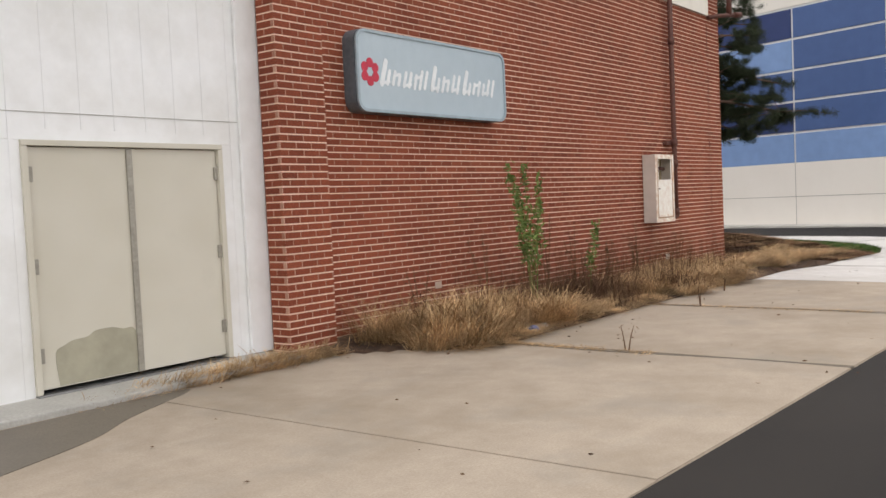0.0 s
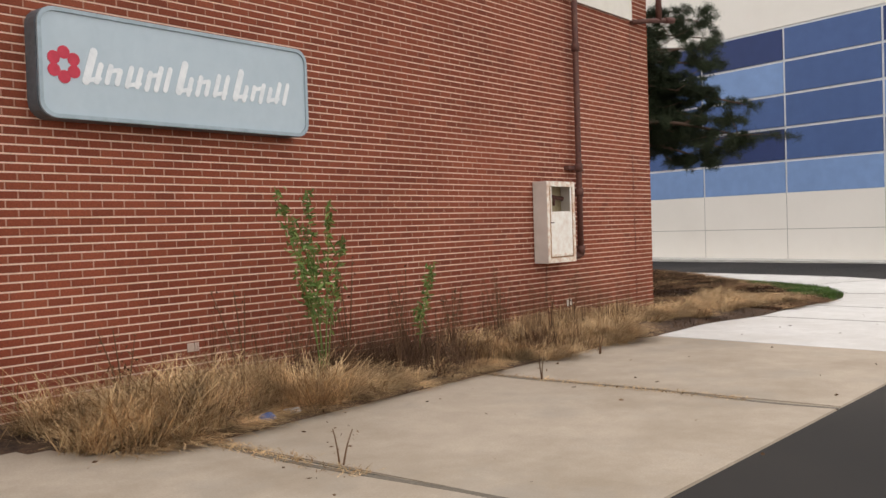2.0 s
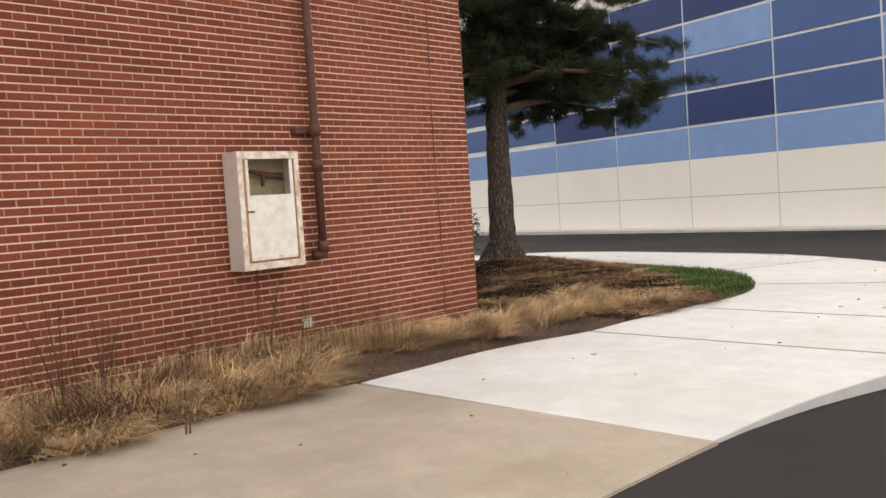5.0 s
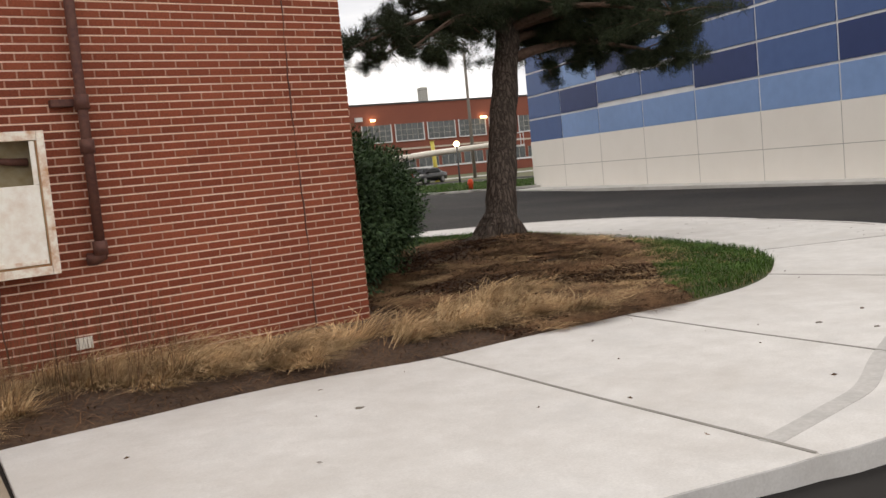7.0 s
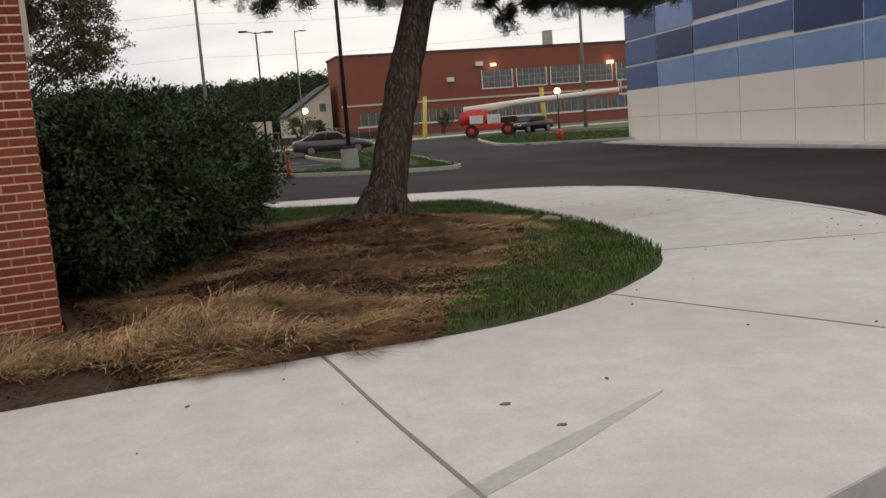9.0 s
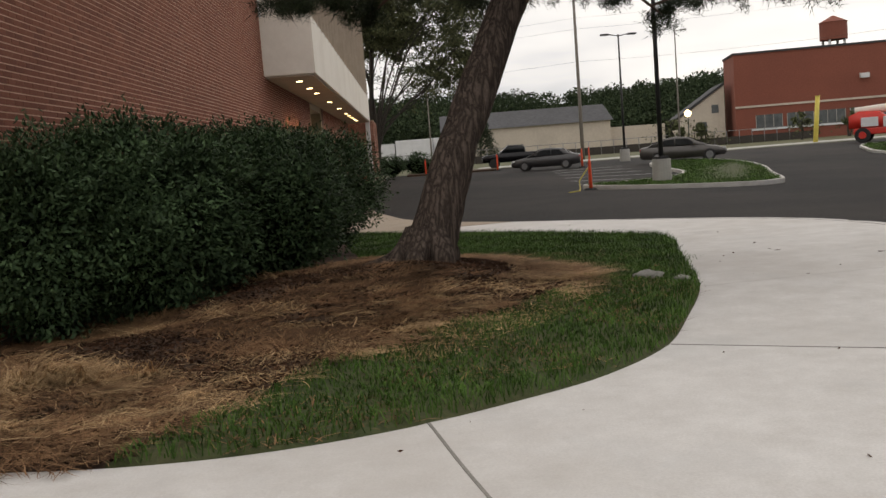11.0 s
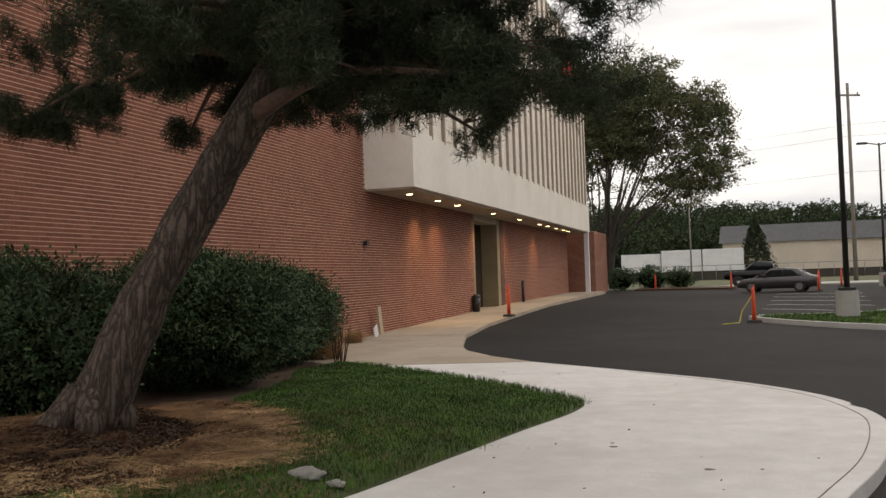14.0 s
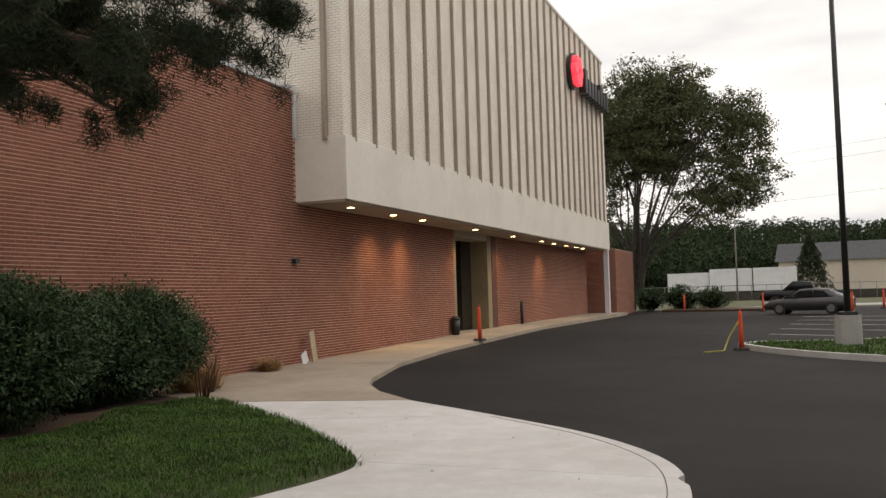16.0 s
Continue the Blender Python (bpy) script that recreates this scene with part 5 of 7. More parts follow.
limbs = [((1.15, 0.83, 3.15), (4.1, -0.5, 3.0), 0.1), ((1.3, 0.95, 3.5), (4.3, 0.6, 3.05), 0.09), ((1.35, 1.0, 3.6), (3.2, 1.9, 3.0), 0.08), ((1.35, 1.0, 3.6), (4.3, 0.9, 3.5), 0.08), ((1.4, 1.0, 3.7), (2.9, -1.5, 3.1), 0.07), ((1.3, 0.95, 3.5), (4.3, 1.9, 3.3), 0.09), ((1.42, 1.05, 3.8), (-1.2, 0.4, 3.2), 0.09), ((1.42, 1.05, 3.8), (-0.6, 2.5, 3.3), 0.08), ((1.42, 1.05, 3.8), (-1.6, 1.5, 3.4), 0.08), ((1.4, 1.0, 3.7), (1.9, -2.4, 3.3), 0.09),
         ((1.45, 1.1, 4.1), (0.0, 3.6, 3.9), 0.08), ((1.5, 1.2, 4.6), (3.9, -1.6, 4.3), 0.09), ((1.45, 1.1, 4.2), (3.6, 3.5, 4.1), 0.08), ((1.5, 1.2, 4.8), (-1.5, -0.6, 4.9), 0.08),
         ((1.42, 1.05, 3.9), (2.9, 0.2, 3.9), 0.07), ((1.5, 1.2, 4.4), (3.7, 0.3, 4.2), 0.06), ((1.5, 1.2, 4.3), (3.4, -0.7, 4.6), 0.06), ((1.5, 1.2, 5.0), (3.4, -1.0, 5.3), 0.06), ((1.45, 1.25, 5.6), (3.0, -1.1, 5.9), 0.05), ((1.5, 1.2, 4.2), (3.4, -1.3, 3.8), 0.06), ((1.5, 1.2, 4.6), (3.0, -0.3, 4.9), 0.06), ((1.5, 1.2, 4.8), (3.9, 1.6, 4.8), 0.06), ((1.45, 1.1, 4.0), (2.4, 0.9, 4.4), 0.06), ((1.48, 1.2, 5.0), (2.6, 0.7, 5.4), 0.05), ((1.45, 1.1, 4.1), (3.1, 1.5, 4.2), 0.07), ((1.47, 1.15, 4.3), (0.3, 0.3, 4.3), 0.07), ((1.5, 1.2, 4.5), (2.3, -0.6, 4.6), 0.07),
         ((1.5, 1.2, 4.7), (2.7, 2.3, 4.7), 0.06), ((1.48, 1.2, 4.9), (3.2, 0.4, 5.0), 0.06), ((1.48, 1.22, 5.1), (0.4, 2.0, 5.0), 0.06), ((1.4, 1.0, 3.75), (1.0, 2.6, 3.5), 0.07),
         ((1.5, 1.2, 5.2), (0.4, -1.9, 5.2), 0.07), ((1.46, 1.25, 5.4), (4.0, 0.8, 5.4), 0.07), ((1.45, 1.3, 5.8), (-0.8, 2.6, 5.8), 0.06), ((1.43, 1.3, 6.2), (3.3, -0.8, 6.4), 0.06),
         ((1.45, 1.3, 6.5), (-0.5, 0.2, 6.9), 0.05), ((1.47, 1.33, 6.9), (2.6, 2.8, 7.2), 0.05), ((1.5, 1.35, 7.4), (1.0, -0.2, 8.0), 0.04), ((1.5, 1.36, 7.8), (2.4, 1.4, 8.6), 0.035), ((1.5, 1.38, 8.2), (0.8, 1.9, 9.0), 0.03),
         ((1.47, 1.15, 4.2), (4.8, 0.45, 3.85), 0.075), ((1.5, 1.2, 4.4), (4.9, 0.95, 4.15), 0.07), ((1.47, 1.15, 4.3), (4.5, 0.1, 3.95), 0.07)]
for (a, b, r0) in limbs:
    a, b = Vector(a), Vector(b)
    mid = (a + b) / 2 + Vector((rt.uniform(-0.15, 0.15), rt.uniform(-0.15, 0.15), 0.28))
    line = smooth_line([tuple(a), tuple(a + (mid - a) * 0.5 + Vector((0, 0, 0.1))), tuple(mid), tuple(b)], 4)
    bm = bmesh.new()
    add_tube(bm, line, list(np.linspace(r0, 0.012, len(line))), 8)
    Ld = (b - a).length
    for k in range(int(7 + Ld * 3.9)):
        t = rt.uniform(0.38, 1.0)
        p = Vector(line[min(len(line) - 1, int(t * (len(line) - 1)))])
        sp_ = 0.35 + 0.55 * (1 - abs(t - 0.7))
        q = p + Vector((rt.gauss(0, 0.42) * sp_ * 1.3, rt.gauss(0, 0.42) * sp_ * 1.3, rt.gauss(-0.02, 0.16)))
        add_tube(bm, [tuple(p), tuple((p + q) / 2 + Vector((0, 0, 0.05))), tuple(q)], [0.014, 0.009, 0.004], 4, False)
        for j in range(13):
            u = rt.uniform(0.5, 1.08)
            tips.append(tuple(p + (q - p) * u + Vector((rt.gauss(0, 0.075), rt.gauss(0, 0.075), rt.gauss(0.02, 0.05)))))
    for j in range(14):
        tips.append(tuple(b + Vector((rt.gauss(0, 0.12), rt.gauss(0, 0.12), rt.gauss(0, 0.08)))))
    part("limb", bm, M["bark_orange"], pine)
needle_clumps("crown", tips, pine, 80)


def shrub(at, rx, ry, h, sprays, label, reach=0.3, leaf=0.066, per=40):
    """An evergreen shrub: a core painted near black as inner shade, under leafy sprays that rise and arch outwards in
    uneven tiers.
    """
    ob = empty("evergreen_shrub", at, label=label, category="shrub", group="shrubs along the brick front")
    bm = bmesh.new()
    bmesh.ops.create_icosphere(bm, subdivisions=4, radius=1.0)
    off = Vector((at[0] * 3, at[1] * 3, 0))
    for v in bm.verts:
        k = 0.97 + 0.2 * noise.noise(v.co * 1.7 + off) + 0.14 * noise.noise(v.co * 4.2 + off)
        zz = v.co.z
        w = 1.0 if zz > -0.25 else 1.0 + 0.45 * (zz + 0.25)
        v.co = Vector((v.co.x * rx * k * w, v.co.y * ry * k * w, h * 0.5 + zz * h * 0.5 * (k if zz > 0 else 1.0)))
    fs = bm.faces[:]
    ar = np.array([f.calc_area() for f in fs])
    pick = rng.choice(len(fs), sprays, p=ar / ar.sum())
    c = np.array([tuple(f.calc_center_median()) for f in fs])[pick]
    nr = np.array([tuple(f.normal) for f in fs])[pick]
    way = nr * 0.75 + np.array((0, 0, 0.5)) + rng.normal(0, 0.3, (sprays, 3))
    way /= np.linalg.norm(way, axis=1)[:, None]
    long = reach * rng.uniform(0.55, 1.3, sprays)
    c = c - nr * reach * rng.uniform(0.45, 1.0, (sprays, 1))
    n = sprays * per
    i = np.repeat(np.arange(sprays), per)
    t = np.tile(np.linspace(0.1, 1.0, per), sprays)
    spread = 0.1 * (1.25 - t)[:, None] + 0.02
    base = c[i] + way[i] * (long[i] * t)[:, None] * 1.25 + np.stack([np.zeros(n), np.zeros(n), -0.16 * long[i] * t * t], 1) + rng.normal(0, 1, (n, 3)) * spread
    d = way[i] * 0.55 + nr[i] * 0.25 + rng.normal(0, 0.55, (n, 3)) - np.array((0, 0, 0.18))
    d /= np.linalg.norm(d, axis=1)[:, None]
    face = np.array((0, 0, 0.8)) + nr[i] * 0.55 + rng.normal(0, 0.35, (n, 3))
    side = np.cross(d, face)
    side /= np.linalg.norm(side, axis=1)[:, None] + 1e-9
    up = np.cross(side, d)
    L = (leaf * rng.uniform(0.65, 1.35, n))[:, None]
    v = np.stack([base, base + d * L * 0.45 + side * L * 0.2 - up * L * 0.05, base + d * L - up * L * 0.12, base + d * L * 0.45 - side * L * 0.2 - up * L * 0.05], 1)
    v = v[v[:, 0, 2] > 0.03].reshape(-1, 3)
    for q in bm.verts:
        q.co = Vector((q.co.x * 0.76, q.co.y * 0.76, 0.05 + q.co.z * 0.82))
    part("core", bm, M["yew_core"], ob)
    pydata("foliage", v.tolist(), np.arange(len(v)).reshape(-1, 4).tolist(), M["yew"], ob)
    for k in range(5):
        a = k * 1.3
        part("stem", tube([(0.15 * math.cos(a), 0.15 * math.sin(a), -0.05), (0.4 * rx * math.cos(a), 0.4 * ry * math.sin(a), 0.5)], [0.035, 0.02], 6), M["bark_far"], ob)
    return ob


shrub((18.0, 2.75, -0.06), 1.1, 1.2, 2.05, 1400, "dense dark green evergreen shrub at the brick corner")
shrub((17.42, 1.72, -0.06), 0.5, 0.78, 1.9, 620, "small dark evergreen shrub against the brick corner")
shrub((18.95, 4.45, -0.07), 1.1, 1.15, 1.9, 1100, "narrower dark evergreen shrub behind the pine")
shrub((18.7, 8.3, -0.08), 1.6, 1.45, 2.15, 1700, "broad domed dark evergreen shrub beside the lawn")
shrub((18.05, 11.6, -0.1), 1.2, 1.95, 1.85, 1650, "bright green clipped shrub near the path")

# bare stems and stones at the end of the bed
for at, nst, hgt in (((19.1, 12.75, -0.08), 14, 0.85), ((18.6, 13.6, -0.1), 10, 0.7)):
    ds = empty("dead_stems", at, label="bunch of bare dead brown stems beside the path", category="dead plant", group="dead plants")
    for k in range(nst):
        a = rt.uniform(0, 6.28)
        h = hgt * rt.uniform(0.6, 1.1)
        part("stem", tube([(0.1 * math.cos(a), 0.1 * math.sin(a), -0.03), (0.17 * math.cos(a), 0.17 * math.sin(a), h * 0.5), (0.26 * math.cos(a + 0.3), 0.26 * math.sin(a + 0.3), h)], [0.011, 0.008, 0.004], 5), M["brush"], ds)
pp = np.stack([17.2 + rng.normal(0, 0.1, 12), 17.9 + rng.normal(0, 0.14, 12), np.full(12, -0.08)], 1)
tagged(tussocks("dry_tuft", pp, 220, 0.5, 0.003, M["straw"], 0.06, 0.7, 0.8, 0.0, 2.0, 1.8), "round tuft of tan dry grass at the wall foot", "dry grass", kind="stuff")
pp = np.stack([18.2 + rng.normal(0, 0.22, 16), 13.7 + rng.normal(0, 0.3, 16), np.full(16, -0.08)], 1)
tagged(tussocks("dry_tuft", pp, 220, 0.8, 0.003, M["straw"], 0.08, 0.6, 0.7, 0.0, 2.0, 1.8), "tall tuft of tan dry grass behind the shrub", "dry grass", kind="stuff")
bd = tagged(part("plank", box((-0.12, -0.02, 0), (0.12, 0.02, 0.82), 0.004), M["timber"]), "raw timber plank leaning on brick", "plank")
bd.matrix_basis = pose(17.1, 20.35, -0.04, 0, -14, 90)
bd = tagged(part("offcut", box((-0.14, -0.012, 0), (0.14, 0.012, 0.32), 0.004), M["white_trim"]), "small white board leaning by the plank", "board")
bd.matrix_basis = pose(17.2, 19.7, -0.05, 0, -25, 90)


M["lump"] = surface("grey_crumpled_sheet", (0.2, 0.195, 0.175), (0.32, 0.31, 0.285), 25, 8, 0.85)


def stone(at, size, label):
    bm = bmesh.new()
    bmesh.ops.create_icosphere(bm, subdivisions=3, radius=1.0)
    for v in bm.verts:
        v.co *= 1 + 0.35 * noise.noise(v.co * 1.8 + Vector(at)) + 0.3 * noise.noise(v.co * 5)
        v.co = Vector((v.co.x * size[0], v.co.y * size[1], max(v.co.z, -0.5) * size[2]))
    for f in bm.faces:
        f.smooth = True
    ob = tagged(part("crumpled_litter", bm, M["lump"]), label, "litter")
    ob.location = at
    return ob


stone((23.28, 2.5, 0.02), (0.16, 0.1, 0.055), "grey weathered lump lying in the grass")
stone((23.6, 2.36, -0.01), (0.08, 0.06, 0.03), "small grey lump lying in the grass")


def leafy(name, at, label, stems, crown, n, leaf, size_mat, group=""):
    """A broad tree: stems that fan out, fine twigs, and leaves in clumps. crown: (centre, radii, density) lobes."""
    ob = empty(name, at, label=label, category="tree", group=group)
    r = random.Random(int(at[0] * 7 + at[1]))
    ends = []
    bm = bmesh.new()
    for c, rad, den in crown:
        for k in range(3):
            v = Vector((r.gauss(0, 1), r.gauss(0, 1), r.gauss(0, 1))).normalized()
            ends.append(Vector(c) + Vector((v.x * rad[0], v.y * rad[1], v.z * rad[2])) * r.uniform(0.3, 0.9))
    st = [Vector((r.gauss(0, 0.25), r.gauss(0, 0.25), 0)) for _ in range(stems)]
    hmin = min(c[2] for c, _, _ in crown)
    twig_ends = []
    for i, e in enumerate(ends):
        s0 = st[i % stems]
        k1 = s0 + Vector((e.x * 0.07 + r.gauss(0, 0.15), e.y * 0.1, hmin * 0.42))
        k2 = s0 + Vector((e.x * 0.5 + r.gauss(0, 0.4), e.y * 0.5, hmin * 0.42 + (e.z - hmin * 0.42) * 0.6 + r.gauss(0, 0.3)))
        line = smooth_line([tuple(s0 - Vector((0, 0, 0.1))), tuple(k1), tuple(k2), tuple(e)], 4)
        add_tube(bm, line, list(np.linspace(0.17 if i < stems else 0.12, 0.025, 13)), 6, False)
        for k in range(9):
            p = Vector(line[r.randint(7, 12)])
            q = p + Vector((r.gauss(0.3, 0.8), r.gauss(0, 0.8), r.gauss(-0.1, 0.5)))
            add_tube(bm, [tuple(p), tuple((p + q) / 2 + Vector((0, 0, 0.15))), tuple(q)], [0.022, 0.014, 0.006], 4, False)
            twig_ends.append(q)
    part("trunk", bm, M["bark_far"], ob)
    pts = [np.repeat(np.array([tuple(q) for q in twig_ends]), 8, 0) + rng.normal(0, 0.3, (len(twig_ends) * 8, 3))]
    tot = sum(q[1][0] * q[1][2] * q[2] for q in crown)
    for c, rad, den in crown:
        m = int(n * rad[0] * rad[2] * den / tot)
        ncl = max(6, m // 80)
        v = rng.normal(size=(ncl, 3))
        v /= np.linalg.norm(v, axis=1)[:, None]
        cl = np.array(c) + v * np.array(rad) * rng.uniform(0.3, 1.05, (ncl, 1))
        pts.append(np.repeat(cl, 80, 0) + rng.normal(0, 0.27, (ncl * 80, 3)) * (np.array(rad).mean() / 2.2) * (1, 1, 0.6))
    cards("crown", np.concatenate(pts), leaf, size_mat, ob, 0.5)
    return ob


leafy("shade_tree", (18.0, 66.4, 0.3), "tall many-stemmed shade tree with an airy crown", 5,
      [((0.7, 0, 14.8), (3.2, 3, 3.2), 1.1), ((-1.4, 0, 12.4), (2.4, 2.5, 3.4), 1.0), ((3.4, 0, 15.0), (2.6, 2.5, 2.8), 1.0), ((6.7, -0.5, 12.8), (3.1, 2.5, 2.4), 0.9), ((2.6, 0, 11.0), (3.0, 2, 2.2), 1.1), ((0.6, 0, 11.6), (2.6, 2.2, 2.4), 0.9), ((7.6, -0.5, 9.4), (3.0, 2.2, 2.3), 0.7), ((5.8, 0, 7.4), (3.4, 2.4, 1.8), 0.6), ((-2.1, 0, 7.6), (1.5, 2.0, 3.0), 0.4)],
      105000, 0.2, M["leaf_far"])
for k, (x, y, r, h) in enumerate(((19.4, 63.0, 1.1, 1.5), (21.4, 64.0, 1.2, 1.6), (23.4, 64.6, 1.1, 1.4))):
    sh = shrub((x, y, 0.15), r, r, h, 160, "low round evergreen bush below the shade tree", 0.3, 0.16, 14)
    sh["group"] = "bushes below the shade tree"


# ---------------- parking lot ----------------
gz = lambda x, y: float(ground_z(x, y))

isl_line = smooth_line([(27.3, 27.1), (28.4, 24.9), (29.9, 23.3), (31.7, 22.3), (32.9, 22.9), (33.7, 24.7), (35.2, 29.5), (37.0, 35.0), (38.0, 41.5), (36.6, 46.0), (34.6, 45.0), (33.6, 40.0), (33.1, 34.0), (31.4, 30.0), (29.2, 28.4), (27.9, 28.0), (27.3, 27.1)], 4)
island = empty("traffic_island", label="kerbed grass island in the parking lot", category="traffic island", kind="structure")


def drape(bm, lift=0.0):
    for v in bm.verts:
        v.co.z += gz(v.co.x, v.co.y) + lift
    return bm


part("kerb", drape(strip(isl_line, 0.2, -0.2, 0.15)), M["kerb"], island, "pale concrete kerb")
part("turf", drape(prism(isl_line[:-1], -0.2, 0.12)), M["turf"], island, "green turf")
ix, iy = rng.uniform(27, 38.5, 60000), rng.uniform(22, 46.5, 60000)
k = inside(isl_line[:-1], ix, iy)
tagged(blades("island_grass", np.stack([ix[k], iy[k], ground_z(ix[k], iy[k]) + 0.12], 1), 0.09, 0.012, 0.7, M["grass"]), "short green grass on the island", "grass", kind="stuff")
for k in range(6):
    y = 29.6 + k * 3.4
    ln = part("parking_line", drape(strip([(27.6 + 0.3 * k, y + 0.6), (29.5 + 0.3 * k, y), (31.2 + 0.3 * k + (0.4 if k > 1 else -1.2), y - 0.5)], 0.1, 0.0, 0.004), 0.002), M["line_paint"])
    tagged(ln, "worn white parking bay line", "parking line", "parking bay lines", kind="structure")
far_lawn = smooth_line([(47.2, 46.0), (45.6, 41.6), (45.5, 39.5), (46.6, 38.4), (51.3, 35.6), (55.2, 33.6), (58.5, 36.5), (59.0, 41.0), (55.0, 46.0), (50.0, 49.5), (47.2, 46.0)], 5)


def turf_patch(name, line, label, lift=0.1, step=0.6):
    """Turf laid on the falling ground within an outline."""
    xs_ = np.arange(min(q[0] for q in line), max(q[0] for q in line) + step, step)
    ys_ = np.arange(min(q[1] for q in line), max(q[1] for q in line) + step, step)
    gx, gy = np.meshgrid(xs_, ys_)
    hit = inside(line[:-1], gx[:-1, :-1] + step / 2, gy[:-1, :-1] + step / 2)
    w = len(xs_)
    quads = [(j * w + i, j * w + i + 1, (j + 1) * w + i + 1, (j + 1) * w + i) for j, i in zip(*np.nonzero(hit))]
    return tagged(pydata(name, np.stack([gx, gy, ground_z(gx, gy) + lift], -1).reshape(-1, 3).tolist(), quads, M["turf"], smooth=True), label, "verge", kind="structure")


turf_patch("verge", far_lawn, "kerbed green verge beside the office building")
tagged(part("kerb", drape(strip(far_lawn, 0.22, -0.2, 0.14)), M["kerb"]), "pale kerb round the verge", "kerb", kind="structure")
vx, vy = rng.uniform(45, 60, 26000), rng.uniform(33, 50, 26000)
k = inside(far_lawn[:-1], vx, vy)
tagged(blades("verge_grass", np.stack([vx[k], vy[k], ground_z(vx[k], vy[k]) + 0.1], 1), 0.1, 0.016, 0.7, M["grass"]), "short green grass on the verge", "grass", kind="stuff")
fv = [(20.5, 60.5), (27, 59.0), (27.5, 63.5), (20.5, 66)]
tagged(part("verge", drape(prism(fv, -0.2, 0.12)), M["mulch"]), "mulched bed below the shade tree", "verge", kind="structure")
tagged(part("road_far", drape(prism([(-20, 72), (64, 70), (120, 58), (120, 64), (64, 77), (-20, 79)], -0.03, 0.02)), M["concrete_grey"]), "pale grey road beyond the lot", "road", kind="structure")


def delineator(at, h=1.1, label="tall orange traffic post on a black base"):
    ob = empty("traffic_post", at, label=label, category="traffic post", group="orange traffic posts")
    bm = bmesh.new()
    bmesh.ops.create_cone(bm, cap_ends=True, segments=8, radius1=0.24, radius2=0.2, depth=0.07, matrix=Matrix.Translation((0, 0, 0.035)))
    part("base", bm, M["rubber"] if h > 1 else M["cone"], ob, "flat rubber base")
    part("post", tube([(0, 0, 0.06), (0, 0, h * 0.5), (0, 0, h - 0.08), (0, 0, h)], [0.07, 0.058, 0.05, 0.035], 12), M["cone"], ob)
    part("handle", tube([(0, 0, h - 0.01), (0.0, 0, h + 0.05), (0.05, 0, h + 0.08)], 0.014, 6), M["cone"], ob)
    return ob


for x, y in ((27.35, 26.3), (19.15, 27.6), (21.9, 61.0), (26.9, 57.5), (31.4, 49.5), (33.5, 58)):
    z = gz(x, y)
    if x < 20:
        z = -0.1 + 0.015 * (y - 16) + 0.002
    delineator((x, y, z + 0.002))
tape = tube([(27.35, 26.3, gz(27.35, 26.3) + 0.9), (27.0, 26.6, gz(27, 26.6) + 0.35), (26.9, 26.0, gz(26.9, 26) + 0.02), (26.4, 25.4, gz(26.4, 25.4) + 0.015)], 0.018, 5)
tagged(part("caution_tape", tape, M["yellow"]), "loose yellow tape hanging from the orange post", "tape")


def lamp_post(at, h, label, heads=2, base=True, mat="black_paint", arm=0.7, lit=True, r=0.09, rz=0):
    ob = empty("street_lamp", at, rz, label=label, category="street lamp")
    if base:
        bm = bmesh.new()
        bmesh.ops.create_cone(bm, cap_ends=True, segments=20, radius1=0.36, radius2=0.34, depth=0.95, matrix=Matrix.Translation((0, 0, 0.37)))
        part("pedestal", bm, M["concrete_grey"], ob, "round concrete pedestal")
        part("base_cover", box((-0.2, -0.2, 0.845), (0.2, 0.2, 0.95), 0.02), M[mat], ob)
    part("pole", tube([(0, 0, 0.1), (0, 0, h * 0.5), (0, 0, h)], [r, r * 0.85, r * 0.6], 12), M[mat], ob)
    for s in ((-1, 1) if heads == 2 else (1,)):
        part("arm", tube([(0, 0, h - 0.12), (s * arm * 0.6, 0, h - 0.04), (s * arm, 0, h)], 0.035, 8), M[mat], ob)
        hd = part("lamp_head", box((min(s * arm, s * (arm + 0.6)), -0.16, h - 0.06), (max(s * arm, s * (arm + 0.6)), 0.16, h + 0.06), 0.03), M[mat], ob)
        if lit:
            part("lens", box((min(s * (arm + 0.1), s * (arm + 0.5)), -0.12, h - 0.075), (max(s * (arm + 0.1), s * (arm + 0.5)), 0.12, h - 0.062)), M["lamp_glow"], hd, "warm lit lens")
    return ob


lamp_post((30.15, 26.9, gz(30.15, 26.9) + 0.1), 12.6, "tall black parking-lot lamp on a concrete pedestal", rz=20)
lamp_post((35.9, 57.3, gz(35.9, 57.3)), 8.8, "far dark parking-lot lamp with two heads", rz=10, lit=False)
lamp_post((46.2, 78.8, 0.1), 11.3, "slim grey lamp column beyond the lot", 1, False, "wood_pole", 0.5, False)
lamp_post((23.2, 96.0, 0.2), 8.5, "slim grey lamp column beside the trailers", 1, False, "wood_pole", 0.4, False)
